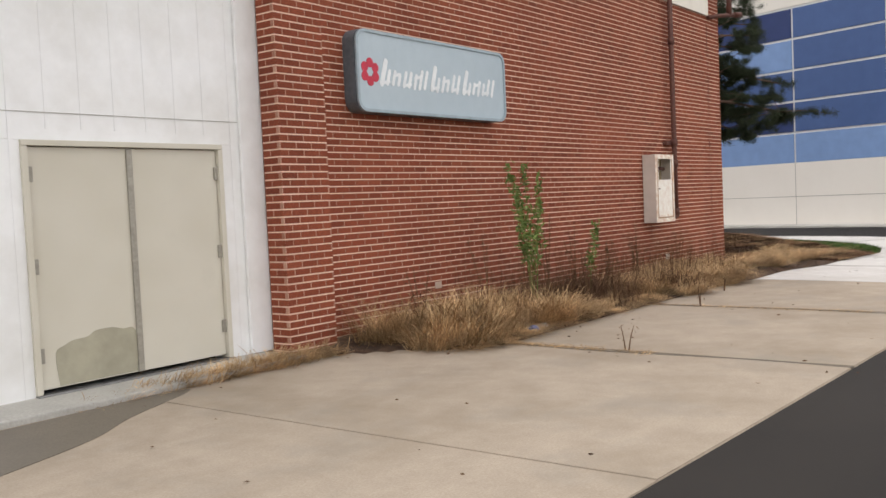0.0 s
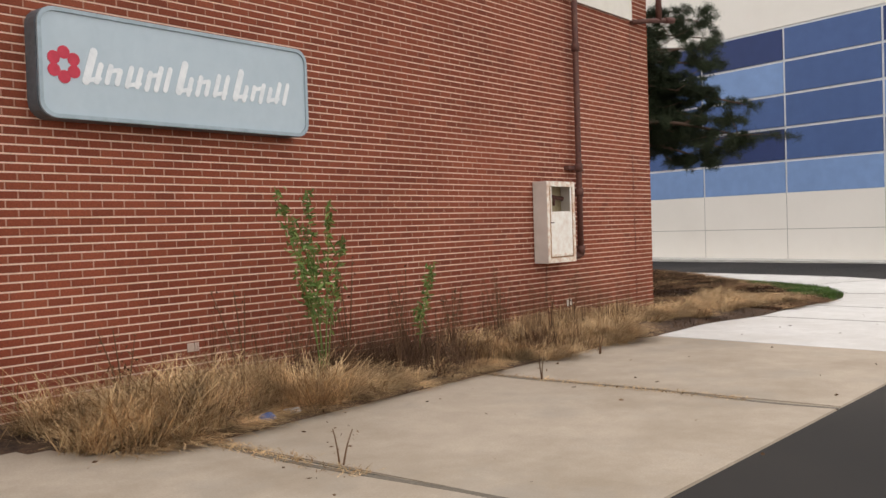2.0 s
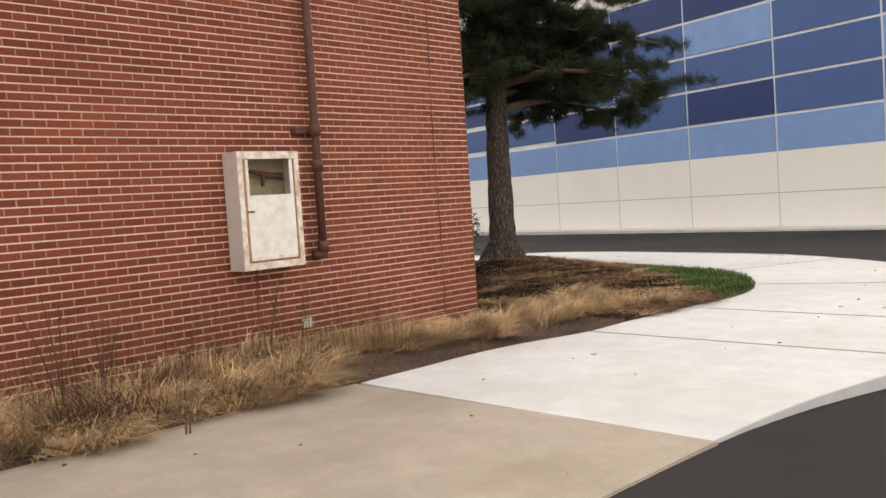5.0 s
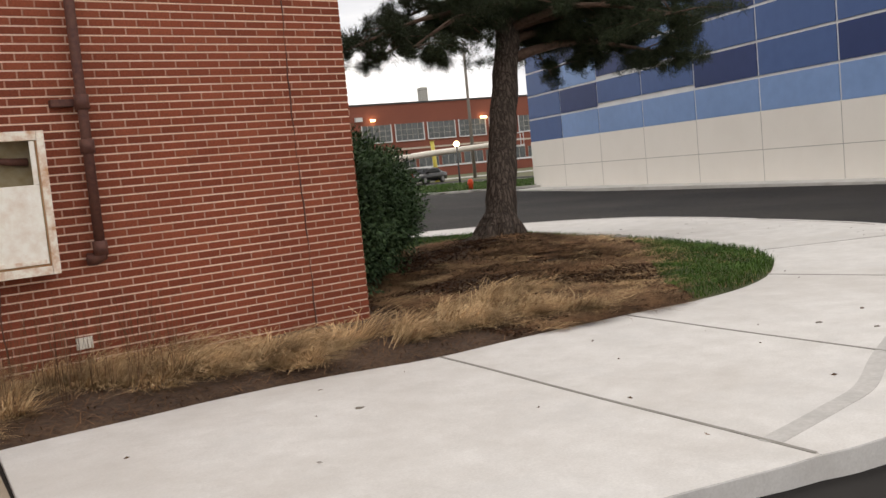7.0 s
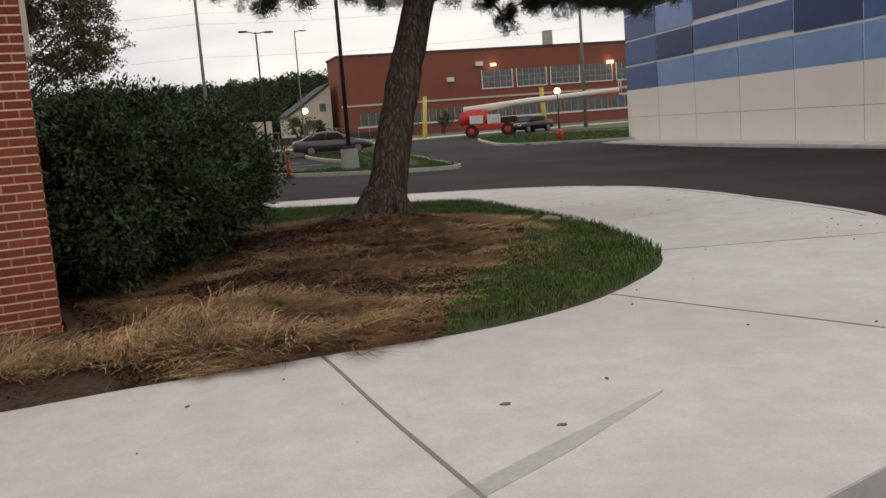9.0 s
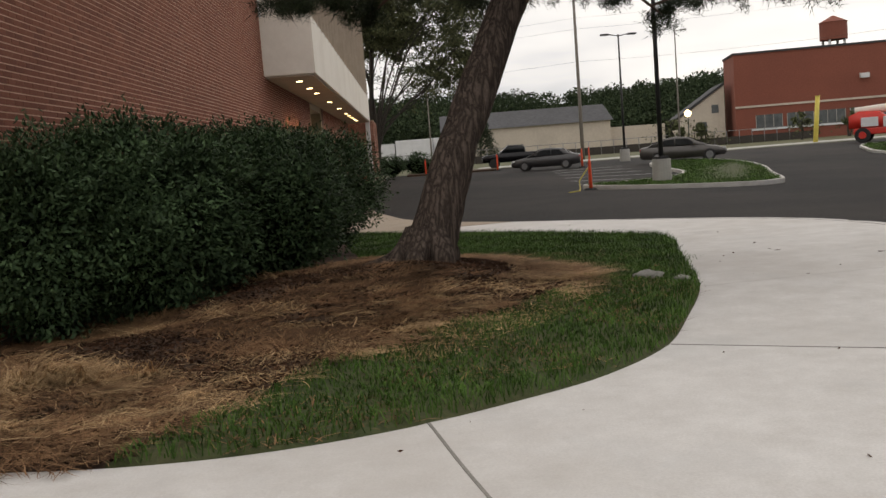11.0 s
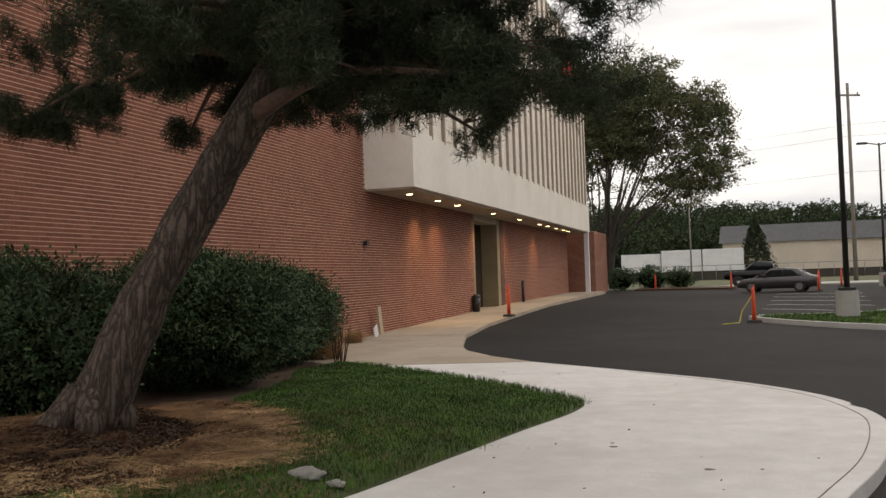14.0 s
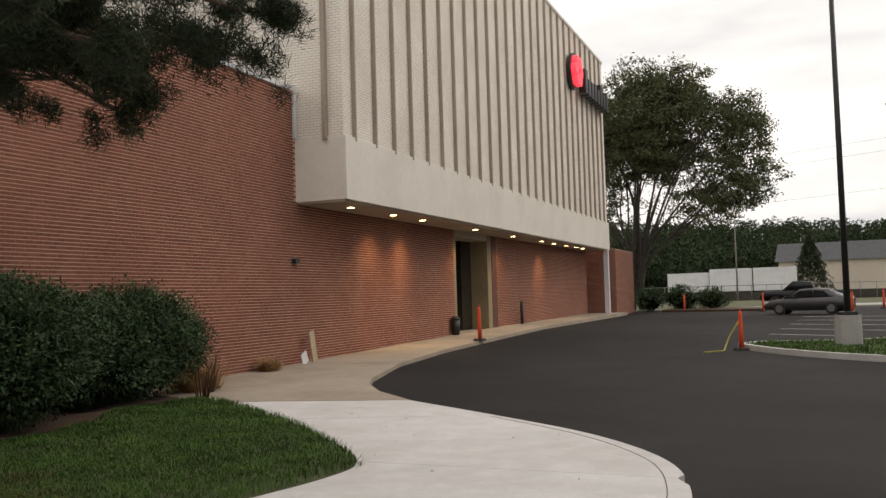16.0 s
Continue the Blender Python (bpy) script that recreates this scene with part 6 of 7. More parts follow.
for at, h in (((37.0, 79.0, 0.1), 16.6), ((69.7, 64.6, -0.2), 14.0)):
    ob = empty("utility_pole", at, 25, label="weathered wooden utility pole with a crossarm", category="utility pole", group="utility poles")
    part("pole", tube([(0, 0, -0.2), (0, 0, h)], [0.19, 0.12], 10), M["wood_pole"], ob)
    part("crossarm", box((-1.1, -0.06, h - 1.1), (1.1, 0.06, h - 0.95)), M["wood_pole"], ob)
    for s in (-0.9, 0.0, 0.9):
        part("insulator", tube([(s, 0, h - 0.95), (s, 0, h - 0.75)], 0.05, 6), M["steel"], ob)
for za, zb in ((13.2, 12.4), (12.2, 11.4), (9.2, 8.9)):
    pts_ = [(37.0 + (-30 - 37.0) * t, 79 + (96 - 79) * t, za + (zb - za) * t - 3.2 * t * (1 - t)) for t in np.linspace(0, 1, 12)]
    tagged(part("overhead_wire", tube(pts_, 0.009, 4), M["black_paint"]), "thin sagging overhead wire", "wire", "overhead wires")
    pts_ = [(37.0 + (69.7 - 37.0) * t, 79 + (64.6 - 79) * t, za + 0.3 * t - 2.0 * t * (1 - t)) for t in np.linspace(0, 1, 12)]
    tagged(part("overhead_wire", tube(pts_, 0.009, 4), M["black_paint"]), "thin sagging overhead wire", "wire", "overhead wires")
for at, h, r in (((56.2, 49.6, gz(56.2, 49.6)), 3.1, 0.24), ((51.1, 92.0, 0.1), 3.9, 0.36)):
    gl = empty("street_lamp", at, label="short dark post lamp with a lit globe", category="street lamp", group="globe lamps")
    part("pole", tube([(0, 0, 0), (0, 0, 0.4), (0, 0, h - 0.2)], [0.11, 0.08, 0.05], 8), M["black_paint"], gl)
    part("collar", tube([(0, 0, h - 0.3), (0, 0, h - 0.2)], [0.06, 0.12], 10), M["black_paint"], gl)
    bm = bmesh.new()
    bmesh.ops.create_icosphere(bm, subdivisions=2, radius=r, matrix=Matrix.Translation((0, 0, h)))
    part("globe", bm, M["lamp_glow"], gl, "warm lit globe")


# ---------------- vehicles ----------------
def loft(bm, sections):
    """Skins closed rings of equal length."""
    rings = [[bm.verts.new(p) for p in s] for s in sections]
    n = len(rings[0])
    for a, b in zip(rings, rings[1:]):
        for i in range(n):
            f = bm.faces.new((a[i], a[(i + 1) % n], b[(i + 1) % n], b[i]))
            f.smooth = True
    bm.faces.new(rings[0][::-1])
    bm.faces.new(rings[-1])
    bmesh.ops.recalc_face_normals(bm, faces=bm.faces[:])


car_glass = surface("car_window_glass", (0.008, 0.0095, 0.0105), (0.014, 0.016, 0.018), 5, 1, 0.2, relief=0, spec=0.3)
M["chrome"] = surface("bright_wheel_metal", (0.2, 0.2, 0.205), (0.27, 0.27, 0.275), 10, 2, 0.4, 0.8, relief=0)
M["tail_red"] = surface("red_lens", (0.35, 0.01, 0.01), (0.45, 0.02, 0.02), 10, 2, 0.2, relief=0)
M["head_clear"] = surface("clear_lens", (0.6, 0.6, 0.6), (0.7, 0.7, 0.7), 10, 2, 0.1, relief=0)


def sedan(at, rz, paint, label):
    """A four-door saloon, front along +x."""
    ob = empty("parked_car", at, rz, label=label, category="car")
    bm = bmesh.new()
    prof = [(-2.4, 0.42, 0.78, 0.72), (-2.32, 0.3, 0.95, 0.82), (-1.7, 0.24, 1.0, 0.88), (-0.9, 0.22, 0.98, 0.9), (0.3, 0.22, 0.95, 0.9), (1.1, 0.23, 0.93, 0.89), (1.9, 0.26, 0.82, 0.85), (2.3, 0.3, 0.68, 0.76), (2.42, 0.4, 0.58, 0.6)]
    loft(bm, [[(x, -w * 0.9, z0), (x, -w, (z0 + z1) * 0.5), (x, -w * 0.95, z1 - 0.08), (x, -w * 0.7, z1), (x, w * 0.7, z1), (x, w * 0.95, z1 - 0.08), (x, w, (z0 + z1) * 0.5), (x, w * 0.9, z0)] for x, z0, z1, w in prof])
    body = part("body", bm, paint, ob)
    bm = bmesh.new()
    cab_ = [(-1.95, 0.93, 0.97, 0.74), (-1.1, 0.93, 1.38, 0.66), (-0.4, 0.93, 1.45, 0.65), (0.3, 0.93, 1.41, 0.65), (1.25, 0.9, 0.95, 0.74)]
    loft(bm, [[(x, -0.8, z0), (x, -w, z1 - 0.05), (x, -w * 0.85, z1), (x, w * 0.85, z1), (x, w, z1 - 0.05), (x, 0.8, z0)] for x, z0, z1, w in cab_])
    part("roof", bm, paint, ob)
    for s in (-1, 1):
        for a, b, c, d in (((-1.3, 0.98), (-0.45, 0.98), (-0.45, 1.33), (-1.0, 1.29)), ((-0.38, 0.98), (0.75, 0.97), (0.3, 1.3), (-0.38, 1.33))):
            bm = bmesh.new()
            q = [bm.verts.new((x, s * (0.81 - 0.3 * (z - 0.95)), z)) for x, z in (a, b, c, d)]
            f = bm.faces.new(q)
            bmesh.ops.solidify(bm, geom=[f], thickness=0.01 * s)
            part("side_window", bm, car_glass, ob, "dark side window")
        part("wing_mirror", box((0.55, min(s * 0.86, s * 1.0), 0.95), (0.72, max(s * 0.86, s * 1.0), 1.07), 0.03), paint, ob)
        part("headlight", box((2.2, min(s * 0.45, s * 0.72), 0.6), (2.37, max(s * 0.45, s * 0.72), 0.72), 0.02), M["head_clear"], ob, "clear headlight")
        part("tail_light", box((-2.4, min(s * 0.45, s * 0.74), 0.72), (-2.3, max(s * 0.45, s * 0.74), 0.86), 0.02), M["tail_red"], ob, "red tail light")
    for x0, z0, x1, z1, nm in ((0.42, 1.36, 1.12, 0.99, "windscreen"), (-1.12, 1.36, -1.78, 1.02, "rear_window")):
        bm = bmesh.new()
        k = 0.03
        f = bm.faces.new([bm.verts.new(p) for p in ((x0, -0.58, z0 + k), (x0, 0.58, z0 + k), (x1, 0.66, z1 + k), (x1, -0.66, z1 + k))])
        bmesh.ops.solidify(bm, geom=[f], thickness=0.01)
        part(nm, bm, car_glass, ob, "dark glass")
    for x in (-1.4, 1.45):
        for s in (-1, 1):
            bm = bmesh.new()
            bmesh.ops.create_cone(bm, cap_ends=True, segments=24, radius1=0.335, radius2=0.335, depth=0.22, matrix=pose(x, s * 0.8, 0.335, 90, 0, 0))
            bmesh.ops.bevel(bm, geom=[e for e in bm.edges if e.calc_length() < 0.2], offset=0.03, segments=2, affect='EDGES')
            w = part("wheel", bm, M["rubber"], ob, "black tyre")
            bm = bmesh.new()
            bmesh.ops.create_cone(bm, cap_ends=True, segments=20, radius1=0.21, radius2=0.19, depth=0.03, matrix=pose(x, s * 0.915, 0.335, 90 * s, 0, 0))
            part("rim", bm, M["chrome"], w, "bright metal rim")
    return ob


paints = {}
for nm, c in (("grey", (0.075, 0.073, 0.075)), ("bronze", (0.1, 0.093, 0.088)), ("black", (0.012, 0.012, 0.014)), ("silver", (0.3, 0.31, 0.32))):
    paints[nm] = surface(nm + "_car_paint", c, tuple(v * 1.1 for v in c), 3, 0.5, 0.25, 0.3, relief=0)
sedan((29.4, 50.9, gz(29.4, 50.9)), 166, paints["grey"], "parked dark grey four-door saloon car").scale = (0.9, 0.92, 0.94)
sedan((36.5, 45.6, gz(36.5, 45.6) + 0.02), -14, paints["bronze"], "parked bronze-grey four-door saloon car")
sedan((60.5, 60.2, gz(60.5, 60.2)), 200, paints["black"], "parked black saloon car near the factory")
pk = empty("pickup_truck", (29.2, 66.0, gz(29.2, 66)), 178, label="parked black pickup truck beyond the lot", category="truck")
bm = bmesh.new()
loft(bm, [[(x, -w, z0), (x, -w, z1 - 0.05), (x, -w * 0.92, z1), (x, w * 0.92, z1), (x, w, z1 - 0.05), (x, w, z0)] for x, z0, z1, w in ((-2.8, 0.5, 1.15, 0.9), (-0.6, 0.45, 1.18, 0.95), (0.9, 0.45, 1.18, 0.95), (2.4, 0.5, 1.08, 0.92), (2.7, 0.55, 0.95, 0.85))])
part("body", bm, paints["black"], pk)
bm = bmesh.new()
loft(bm, [[(x, -0.85, 1.15), (x, -w, z1 - 0.05), (x, -w * 0.85, z1), (x, w * 0.85, z1), (x, w, z1 - 0.05), (x, 0.85, 1.15)] for x, z1, w in ((-0.75, 1.2, 0.8), (-0.6, 1.75, 0.72), (0.6, 1.78, 0.72), (1.3, 1.2, 0.8))])
part("cab", bm, car_glass, pk)
for x in (-1.8, 1.75):
    for s in (-1, 1):
        bm = bmesh.new()
        bmesh.ops.create_cone(bm, cap_ends=True, segments=20, radius1=0.4, radius2=0.4, depth=0.26, matrix=pose(x, s * 0.82, 0.4, 90, 0, 0))
        part("wheel", bm, M["rubber"], pk, "black tyre")

LX, LY = 54.4, 56.9
lift = empty("boom_lift", (LX, LY, gz(LX, LY)), -32, label="red boom lift with a long pale boom lowered", category="boom lift")
part("chassis", box((-2.0, -1.1, 0.55), (2.0, 1.1, 1.0), 0.08), M["lift_red"], lift)
bm = bmesh.new()
loft(bm, [[(x, -1.05, 1.02), (x, -1.0, z1), (x, 1.0, z1), (x, 1.05, 1.02)] for x, z1 in ((-2.3, 1.9), (-1.6, 2.2), (-0.4, 2.15), (0.3, 1.5))])
part("turret", bm, M["lift_red"], lift, "red counterweight hood")
part("hood_panel", box((-0.1, -1.1, 1.02), (0.95, 0.5, 1.75), 0.05), M["white_trim"], lift)
for x in (-1.4, 1.5):
    for s in (-1, 1):
        bm = bmesh.new()
        bmesh.ops.create_cone(bm, cap_ends=True, segments=20, radius1=0.52, radius2=0.52, depth=0.4, matrix=pose(x, s * 1.2, 0.52, 90, 0, 0))
        w = part("wheel", bm, M["rubber"], lift, "black tyre")
        bm = bmesh.new()
        bmesh.ops.create_cone(bm, cap_ends=True, segments=16, radius1=0.26, radius2=0.24, depth=0.06, matrix=pose(x, s * 1.41, 0.52, 90, 0, 0))
        part("rim", bm, M["lift_red"], w, "red wheel rim")
part("boom", tube([(-2.0, 0.3, 2.2), (3.5, 0.3, 2.6), (10.6, 0.3, 2.95)], [0.3, 0.26, 0.18], 8), M["pale_panel"], lift, "pale telescopic boom")
bk_ = part("basket", box((10.6, -0.6, 2.5), (11.6, 1.0, 2.65), 0.02), M["white_trim"], lift, "work basket")
for x, y in ((10.65, -0.55), (11.55, -0.55), (10.65, 0.95), (11.55, 0.95)):
    part("rail", tube([(x, y, 2.65), (x, y, 3.7)], 0.035, 6), M["white_trim"], bk_)
for z in (3.15, 3.68):
    part("rail", tube([(10.65, -0.55, z), (11.55, -0.55, z), (11.55, 0.95, z), (10.65, 0.95, z), (10.65, -0.55, z)], 0.03, 6), M["white_trim"], bk_)
part("engine_cover", box((1.0, -1.0, 1.02), (2.3, 0.9, 1.5), 0.08), M["rubber"], lift, "black engine cover")
part("side_panel", box((-1.5, -1.12, 1.1), (-0.4, -1.03, 1.75), 0.02), M["white_trim"], lift, "pale side panel")
for (x, y), lean in (((56.5, 73.0), 8), ((66.0, 66.0), -6), ((76.5, 56.5), 5)):
    yp = empty("yellow_marker", (x, y, gz(x, y) - 0.06), 0, label="leaning yellow painted marker post", category="marker post", group="yellow marker posts")
    part("post", tube([(0, 0, 0), (0.04 * lean, 0, 4.0)], [0.22, 0.2], 8), M["yellow"], yp)
    part("cap", tube([(0.04 * lean, 0, 4.0), (0.04 * lean, 0, 4.08)], 0.24, 8), M["yellow"], yp)
hy = empty("hydrant", (48.6, 38.6, gz(48.6, 38.6) + 0.1), label="small orange hydrant on the verge", category="hydrant")
part("barrel", tube([(0, 0, 0), (0, 0, 0.5), (0, 0, 0.62), (0, 0, 0.7)], [0.16, 0.15, 0.17, 0.06], 12), M["cone"], hy)
part("outlet", tube([(-0.22, 0, 0.42), (0.22, 0, 0.42)], 0.07, 8), M["cone"], hy)

# ---------------- factory, warehouse, trailers ----------------
FA, FB = Vector((63.9, 113.2, 0)), Vector((132.0, 100.0, 0))
fd = (FB - FA).normalized()
fac = empty("factory_building", tuple(FA - Vector((0, 0, 0.3))), math.degrees(math.atan2(fd.y, fd.x)), label="long two-storey red brick factory with ribbon windows", category="building")
FL = (FB - FA).length
part("wall", box((0, 0, 0), (FL, 9, 11.9)), M["factory_brick"], fac)
part("parapet", box((-0.15, -0.15, 11.9), (FL, 9.1, 12.15)), M["roof_dark"], fac)
part("string_course", box((0, -0.12, 4.95), (FL, -0.002, 5.2)), M["cream_wall"], fac)
part("sill_band", box((2, -0.16, 1.9), (FL, -0.002, 2.15)), M["white_trim"], fac)
x = 2.5
while x < FL - 5:
    wn = part("window", box((x, -0.06, 2.16), (x + 3.4, -0.002, 3.9)), M["fac_glass"], fac)
    for q in (0.0, 1.1, 2.2, 3.3):
        part("mullion", box((x + q, -0.1, 2.16), (x + q + 0.07, -0.062, 3.9)), M["panel_groove"], wn)
    x += 3.9
x = 21.0
while x < FL - 6:
    wn = part("window", box((x, -0.06, 6.4), (x + 4.6, -0.002, 8.9)), M["fac_glass"], fac)
    for q in np.arange(0, 4.7, 0.92):
        part("mullion", box((x + q - 0.03, -0.1, 6.4), (x + q + 0.03, -0.062, 8.9)), M["panel_groove"], wn)
    for q in (7.2, 8.0):
        part("mullion", box((x, -0.11, q - 0.025), (x + 4.6, -0.062, q + 0.025)), M["panel_groove"], wn)
    for q in (-0.12, 4.6):
        part("jamb", box((x + q, -0.14, 6.3), (x + q + 0.14, -0.062, 8.95)), M["white_trim"], wn)
    part("sill", box((x - 0.12, -0.2, 6.22), (x + 4.74, -0.062, 6.38)), M["white_trim"], wn)
    x += 5.4
part("chimney", box((33, 4, 12.1), (34.2, 5.2, 14.6)), M["concrete_grey"], fac)
for x, z in ((15.5, 7.6), (20.0, 9.6)):
    part("vent_box", box((x, -0.5, z), (x + 1.1, -0.002, z + 0.6)), M["white_trim"], fac)
part("wall_lamp", box((22.4, -0.7, 9.5), (23.0, -0.2, 9.8)), M["lamp_glow"], fac, "lit wall lamp")
part("wall_lamp", box((41, -0.7, 8.9), (41.9, -0.2, 9.2)), M["lamp_glow"], fac, "lit wall lamp")
an = empty("annex_building", (57.5, 117, -0.2), math.degrees(math.atan2(fd.y, fd.x)), label="cream annex with a sloping roof beside the factory", category="building")
part("wall", plate([(0, 0), (6, 0), (6, 8.2), (0, 4.2)], 0, 12), M["cream_wall"], an)
part("roof", plate([(-0.3, 4.1), (6, 8.3), (6, 8.6), (-0.3, 4.4)], -0.25, 12.2), M["roof_dark"], an, "dark sloping roof")
part("window", box((2.2, -0.06, 2.2), (3.6, -0.002, 3.5)), M["fac_glass"], an)
part("window", box((4.3, -0.06, 4.6), (5.2, -0.002, 5.7)), M["fac_glass"], an)
tw = empty("water_tower", (126.0, 217.0, 0), label="round rust-brown water tower on pale legs", category="water tower")
bm = bmesh.new()
bmesh.ops.create_cone(bm, cap_ends=True, segments=24, radius1=3.2, radius2=3.2, depth=4.2, matrix=Matrix.Translation((0, 0, 24.4)))
part("tank", bm, M["factory_brick"], tw)
bm = bmesh.new()
bmesh.ops.create_cone(bm, cap_ends=True, segments=24, radius1=3.4, radius2=0.3, depth=1.6, matrix=Matrix.Translation((0, 0, 27.3)))
part("tank_roof", bm, M["factory_brick"], tw)
for a in (45, 135, 225, 315):
    part("leg", tube([(3.2 * math.cos(radians(a)), 3.2 * math.sin(radians(a)), 0), (2.6 * math.cos(radians(a)), 2.6 * math.sin(radians(a)), 22.4)], 0.3, 6), M["white_trim"], tw)

wh = empty("warehouse", (26.4, 142, 0), -2, label="long cream warehouse with a dark pitched roof", category="building")
part("wall", box((0, 0, 0), (27, 18, 5.2)), M["cream_wall"], wh)
bm = bmesh.new()
for q in (((-0.5, -0.5, 5.2), (27.5, -0.5, 5.2), (27.5, 9, 8.2), (-0.5, 9, 8.2)), ((-0.5, 18.5, 5.2), (-0.5, 9, 8.2), (27.5, 9, 8.2), (27.5, 18.5, 5.2))):
    bm.faces.new([bm.verts.new(p) for p in q])
part("roof", bm, M["roof_dark"], wh)
part("end_wall", box((27.01, 1, 0), (36, 15, 4.0)), M["cream_wall"], wh)
for k in range(3):
    tr = empty("trailer", (14.0 + 5.0 * k, 114 - 0.2 * k, 0.9), 2, label="parked white box trailer behind the fence", category="trailer", group="parked trailers")
    part("box_body", box((0, 0, 0.3), (4.85, 2.5, 3.0 - 0.35 * (k == 0)), 0.03), M["white_trim"], tr)
    part("under_frame", box((0.2, 0.3, 0.0), (4.6, 2.2, 0.3)), M["black_paint"], tr)
    for x in (0.9, 3.9):
        bm = bmesh.new()
        bmesh.ops.create_cone(bm, cap_ends=True, segments=14, radius1=0.5, radius2=0.5, depth=2.3, matrix=pose(x, 1.25, -0.35, 90, 0, 0))
        part("wheel", bm, M["rubber"], tr)
fc = empty("fence", (8, 108, 0.0), 0, label="dark chain fence beyond the road", category="fence")
for k in range(40):
    part("post", tube([(k * 1.6, 0, 0), (k * 1.6, 0, 1.9)], 0.05, 5), M["steel"], fc)
part("top_rail", tube([(0, 0, 1.85), (64, 0, 1.85)], 0.04, 5), M["steel"], fc)
part("screen", box((0, -0.01, 0.1), (64, 0.01, 1.1)), M["bark_far"], fc)


# ---------------- distant wooded ridge ----------------
def ridge_h(r):
    return 13.5 * np.clip((r - 200) / 100, 0, 1)


b_ = np.radians(rng.uniform(-32, 22, 620))
r_ = rng.uniform(196, 320, 620)
cx, cy = 26 - r_ * np.sin(b_) * 1.0, r_ * np.cos(b_)
cx = 26 + r_ * np.sin(-b_)
top = ridge_h(r_) + rng.uniform(4.0, 6.8, 620) * (1 + 0.25 * np.sin(b_ * 9))
rad = rng.uniform(2.6, 4.6, 620)
v = rng.normal(size=(620 * 260, 3))
v /= np.linalg.norm(v, axis=1)[:, None]
c = np.repeat(np.stack([cx, cy, top], 1), 260, 0) + v * np.repeat(rad, 260)[:, None] * (1, 1, 0.85) * rng.uniform(0.6, 1.05, (620 * 260, 1))
tagged(cards("far_wood", c, 0.72, M["wood_far"], None, 0.75), "dark green wooded ridge in the distance", "woods", kind="stuff")
bb_ = np.radians(np.linspace(-40, 30, 41))
rr_ = np.array([185, 200, 225, 250, 300, 340])
V = [(26 + r * math.sin(-b), r * math.cos(b), float(ridge_h(r)) - 0.4 + (2.5 if r > 195 else 0)) for r in rr_ for b in bb_]
F = [(j * 41 + i, j * 41 + i + 1, (j + 1) * 41 + i + 1, (j + 1) * 41 + i) for j in range(5) for i in range(40)]
tagged(pydata("backdrop_hill", V, F, M["yew_core"], smooth=True), "dark wooded hillside", "hill", kind="structure")


def conifer(at, h, r, label):
    ob = empty("conifer_tree", at, label=label, category="tree")
    part("trunk", tube([(0, 0, 0), (0, 0, h * 0.9)], [0.16, 0.03], 6), M["bark_far"], ob)
    n = 7000
    t = rng.uniform(0.02, 1, n) ** 0.8
    a = rng.uniform(0, 6.28, n)
    q = r * (1.02 - t) * rng.uniform(0.55, 1.12, n) * (1 + 0.2 * np.sin(a * 5 + t * 30))
    cards("crown", np.stack([q * np.cos(a), q * np.sin(a), 0.3 + t * (h - 0.3)], 1), 0.3, M["needles"], ob, 0.5)
    return ob


conifer((30.4, 118, 0.0), 8.0, 2.6, "dark conical evergreen tree beside the warehouse")
for x, y, h in ((47.5, 84, 3.6), (50.5, 86, 3.2), (66.0, 98.0, 3.4), (71.5, 97.0, 3.0), (77.0, 58.5, 2.2)):
    leafy("young_tree", (x, y, 0.0), "small young street tree on the far verge", 1, [((0, 0, h * 0.68), (h * 0.3, h * 0.3, h * 0.32), 1.0)], 900, 0.3, M["leaf_far"], "young street trees")

# ---------------- by the entrance ----------------
zb = -0.1 + 0.015 * 15
bn = empty("litter_bin", (17.05, 31.0, zb), label="black round litter bin by the entrance", category="bin")
part("drum", tube([(0, 0, 0), (0, 0, 0.55)], [0.14, 0.17], 16), M["black_paint"], bn)
part("lid", tube([(0, 0, 0.56), (0, 0, 0.64), (0, 0, 0.7)], [0.18, 0.15, 0.05], 16), M["black_paint"], bn)
bo = empty("bollard", (17.15, 39.4, 0.2), label="slim black steel bollard by the brick front", category="bollard")
part("post", tube([(0, 0, 0), (0, 0, 1.0)], 0.075, 12), M["black_paint"], bo)
part("cap", tube([(0, 0, 1.0), (0, 0, 1.05)], [0.08, 0.03], 12), M["black_paint"], bo)

# ---------------- weeds on the side wall ----------------


def tall_weed(at, h, n, lean, mat, label, leaf=0.07, stems=3):
    ob = empty("tall_weed", at, label=label, category="weed", group="tall weeds at the brick wall")
    r = random.Random(int(at[0] * 100))
    pts = []
    for k in range(stems):
        a = r.uniform(0, 6.28)
        sp_ = 0.17 * h * (k / max(1, stems - 1) - 0.5) * 2
        hh = h * r.uniform(0.8, 1.05)
        line = [(0.02 * math.cos(a), 0.02 * math.sin(a), -0.03), (sp_ * 0.4 + lean * 0.3, 0.03 * math.sin(a), hh * 0.5), (sp_ + lean, 0.05 * math.sin(a), hh)]
        L = smooth_line(line, 6)
        part("stem", tube(L, list(np.linspace(0.008, 0.003, len(L))), 5), M["weed"] if mat == "weed" else M["straw_dark"], ob)
        for q in range(n // stems):
            t = r.uniform(0.45, 1.0)
            p = L[int(t * (len(L) - 1))]
            w = 0.045 * (1.15 - t) + 0.016
            pts.append((p[0] + r.gauss(0, w), p[1] + r.gauss(0, w), p[2] + r.gauss(0, 0.05)))
    cards("leaves", pts, leaf, M[mat], ob, 0.3)
    return ob


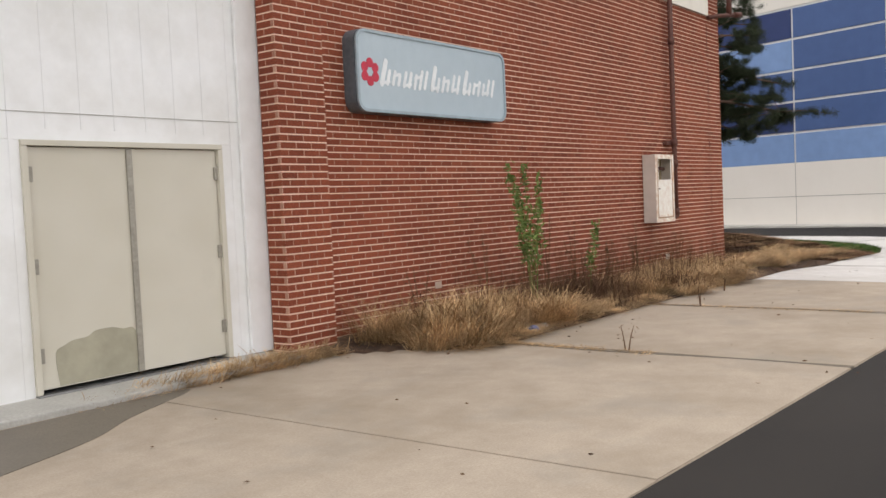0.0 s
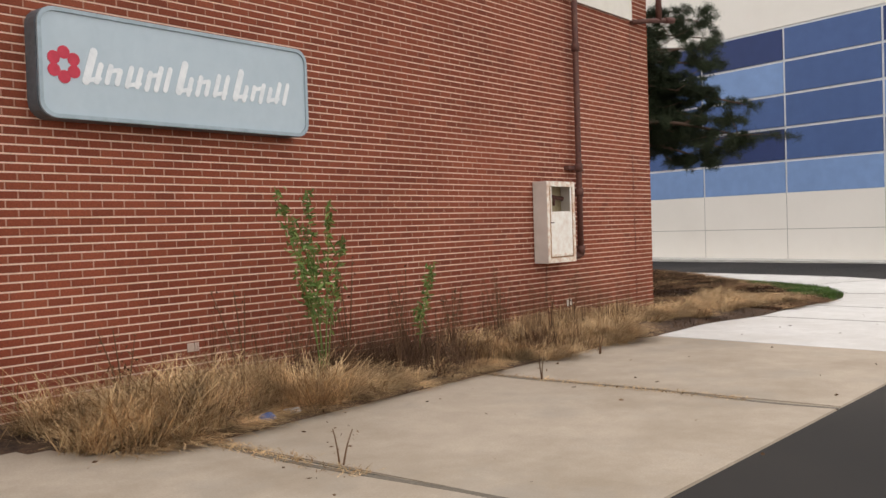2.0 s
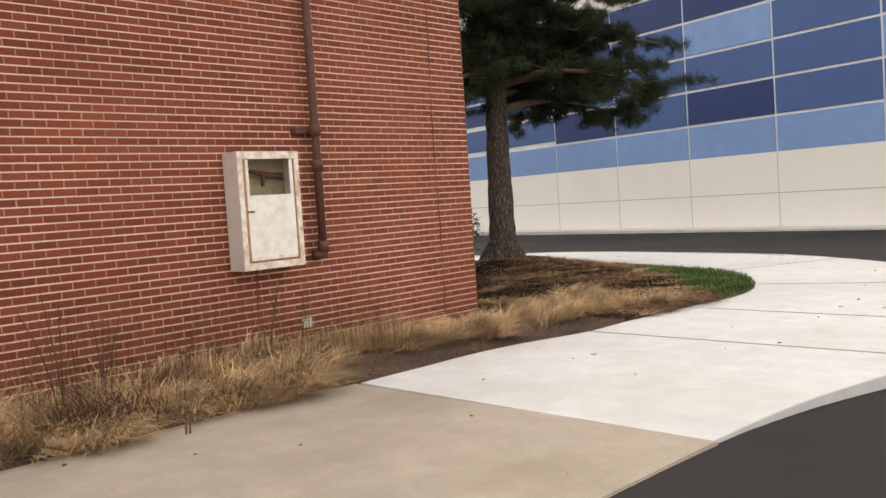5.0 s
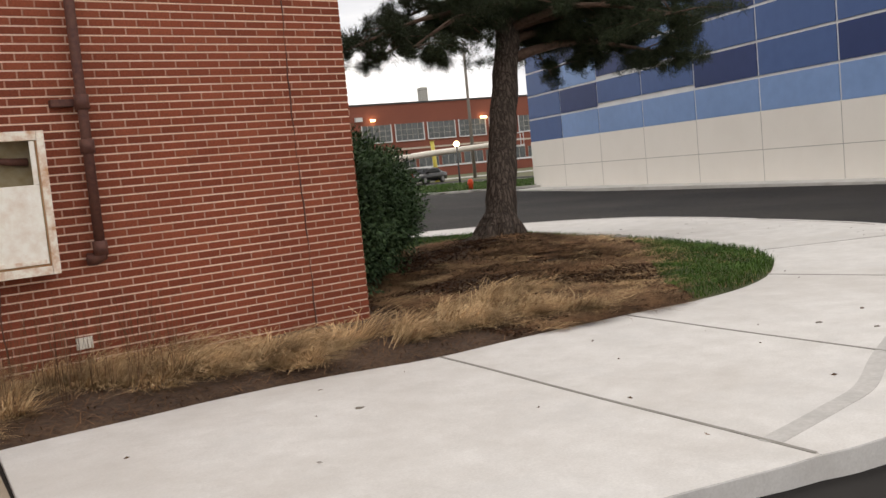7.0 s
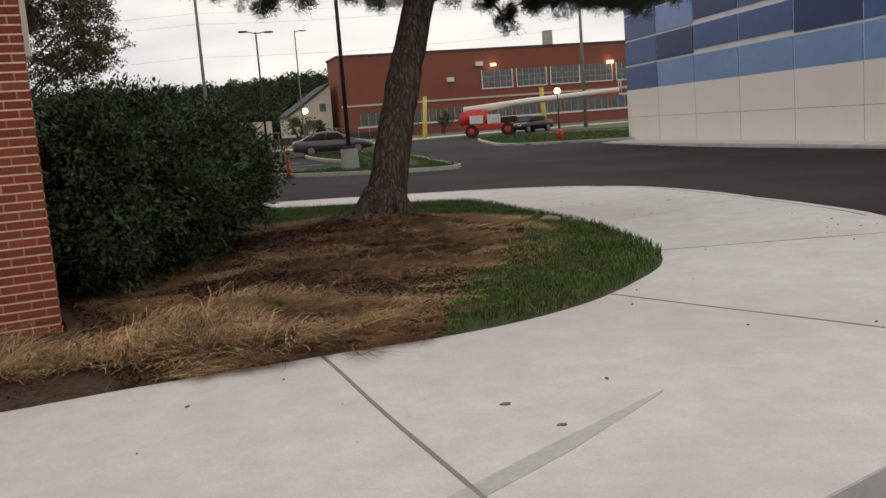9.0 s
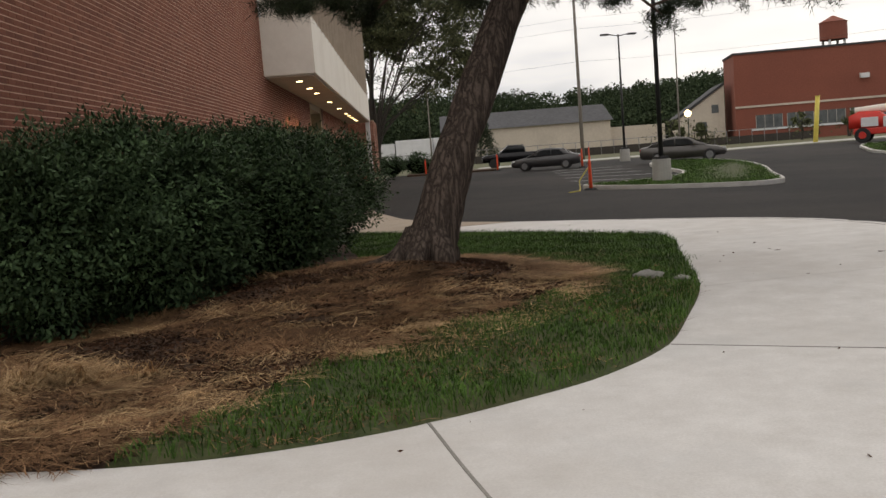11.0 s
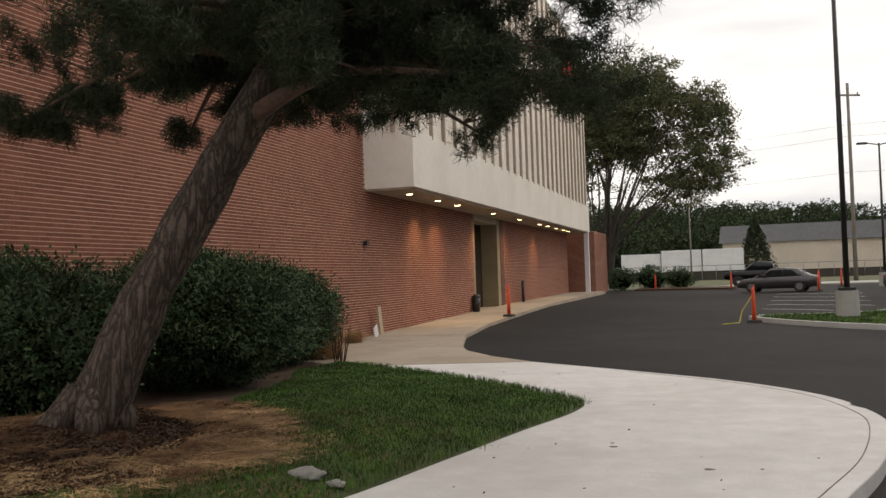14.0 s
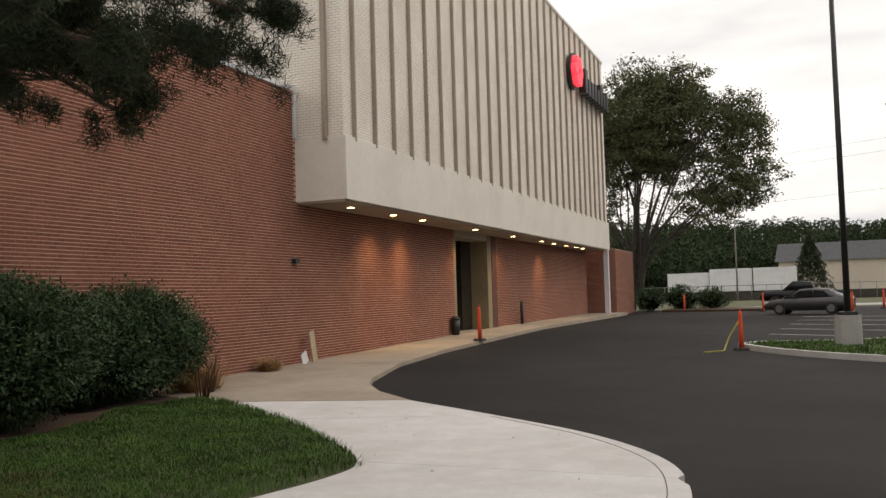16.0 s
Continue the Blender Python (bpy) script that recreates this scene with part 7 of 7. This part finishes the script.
tall_weed((8.12, -0.75, 0.05), 1.75, 380, -0.2, "weed", "tall green weed growing against the brick", 0.095, 4)
tall_weed((8.3, -0.6, 0.05), 1.5, 230, 0.05, "weed", "slender green weed growing against the brick", 0.09, 2)
tall_weed((9.47, -0.8, 0.05), 1.15, 130, 0.5, "weed", "leaning green weed growing against the brick", 0.09, 1)
for x, y, h in ((7.3, -0.6, 1.0), (7.6, -1.0, 0.7), (8.5, -0.7, 1.25), (8.8, -1.1, 0.8), (9.6, -0.5, 1.0), (9.9, -0.9, 0.9), (10.3, -0.6, 0.75), (10.9, -0.8, 0.95), (11.4, -0.5, 0.7), (11.9, -0.9, 0.6), (13.0, -0.55, 0.8), (6.2, -0.5, 0.75), (9.1, -1.3, 0.55)):
    tall_weed((x, y, 0.03), h, 36, 0.12 * math.sin(x * 5), "straw_dark", "dead brown weed stalks against the brick", 0.05, 3)
for x, y in ((6.2, -2.9), (11.2, -1.95), (9.45, -2.3)):
    tall_weed((x, y, 0.0), 0.24, 16, 0.02, "straw_dark", "dry weed stub in the concrete joint", 0.03, 2)

# ---------------- litter and marks ----------------
pp = rng.uniform((-2, -5.0), (12.5, -0.6), (80, 2))
cards_o = cards("leaf_litter", np.concatenate([np.stack([pp[:, 0], pp[:, 1], np.full(80, 0.006)], 1)]), 0.035, M["straw_dark"], None, 0.5, 0.05)
tagged(cards_o, "scattered dry leaf scraps on concrete", "leaf litter", kind="stuff")
qq = rng.uniform((13, -5), (27.5, 12), (900, 2))
k = (inside(INNER + OUTER[::-1], qq[:, 0], qq[:, 1]))
qq = qq[k][:60]
tagged(cards("leaf_litter", np.stack([qq[:, 0], qq[:, 1], path_z(qq[:, 0], qq[:, 1]) + 0.006], 1), 0.035, M["straw_dark"], None, 0.4, 0.05), "scattered dark scraps on the footpath", "leaf litter", kind="stuff")
M["tyre"] = surface("faint_tyre_rubber", (0.43, 0.415, 0.4), (0.52, 0.505, 0.49), 30, 3, 0.9, relief=0)
ty = smooth_line([(15.9, -5.24), (16.62, -5.16), (17.11, -5.08), (17.8, -4.8), (18.55, -4.53), (19.45, -4.18)], 6)
tagged(part("tyre_mark", lay(strip(ty, lambda t: 0.012 + 0.11 * min(1.0, 5 * (1 - t)), -0.01, 0.0035)), M["tyre"]), "faint grey tyre mark on the footpath", "tyre mark", kind="structure")
for x, y, r in ((14.94, -2.84, 0.035), (18.7, -3.82, 0.03), (18.74, -4.28, 0.025), (25.46, 4.5, 0.035), (26.33, 3.6, 0.04), (24.86, -0.72, 0.018), (25.08, -0.68, 0.013), (25.12, -0.95, 0.018), (25.35, -0.98, 0.012), (24.53, -0.99, 0.015), (25.45, -0.28, 0.018), (24.91, 2.34, 0.016), (25.7, 0.53, 0.013), (25.43, 4.69, 0.016), (26.74, 3.67, 0.014)):
    o = [(x + r * (1 + 0.35 * math.sin(3 * a + x)) * math.cos(a), y + 0.7 * r * (1 + 0.3 * math.cos(2 * a + y)) * math.sin(a)) for a in np.linspace(0, 5.9, 12)]
    tagged(part("stain_spot", lay(prism(o, -0.01, 0.004)), M["joint"]), "small dark gum spot on the footpath", "stain", kind="structure")
pc = empty("litter", (6.75, -1.55, 0.02), label="crumpled blue and white litter in dry grass", category="litter")
bm = bmesh.new()
bmesh.ops.create_icosphere(bm, subdivisions=2, radius=0.07)
for v in bm.verts:
    v.co *= 1 + 0.4 * noise.noise(v.co * 30)
    v.co.z = v.co.z * 0.6 + 0.03
M["litter_blue"] = surface("blue_plastic", (0.06, 0.1, 0.25), (0.1, 0.15, 0.32), 20, 5, 0.4, relief=0)
part("wrapper", bm, M["litter_blue"], pc)
bm = bmesh.new()
bmesh.ops.create_icosphere(bm, subdivisions=2, radius=0.08, matrix=Matrix.Translation((0.35, 0.1, 0)))
for v in bm.verts:
    v.co.z = v.co.z * 0.22 + 0.015 + 0.03 * noise.noise(v.co * 25)
part("paper", bm, M["sign_white"], pc)
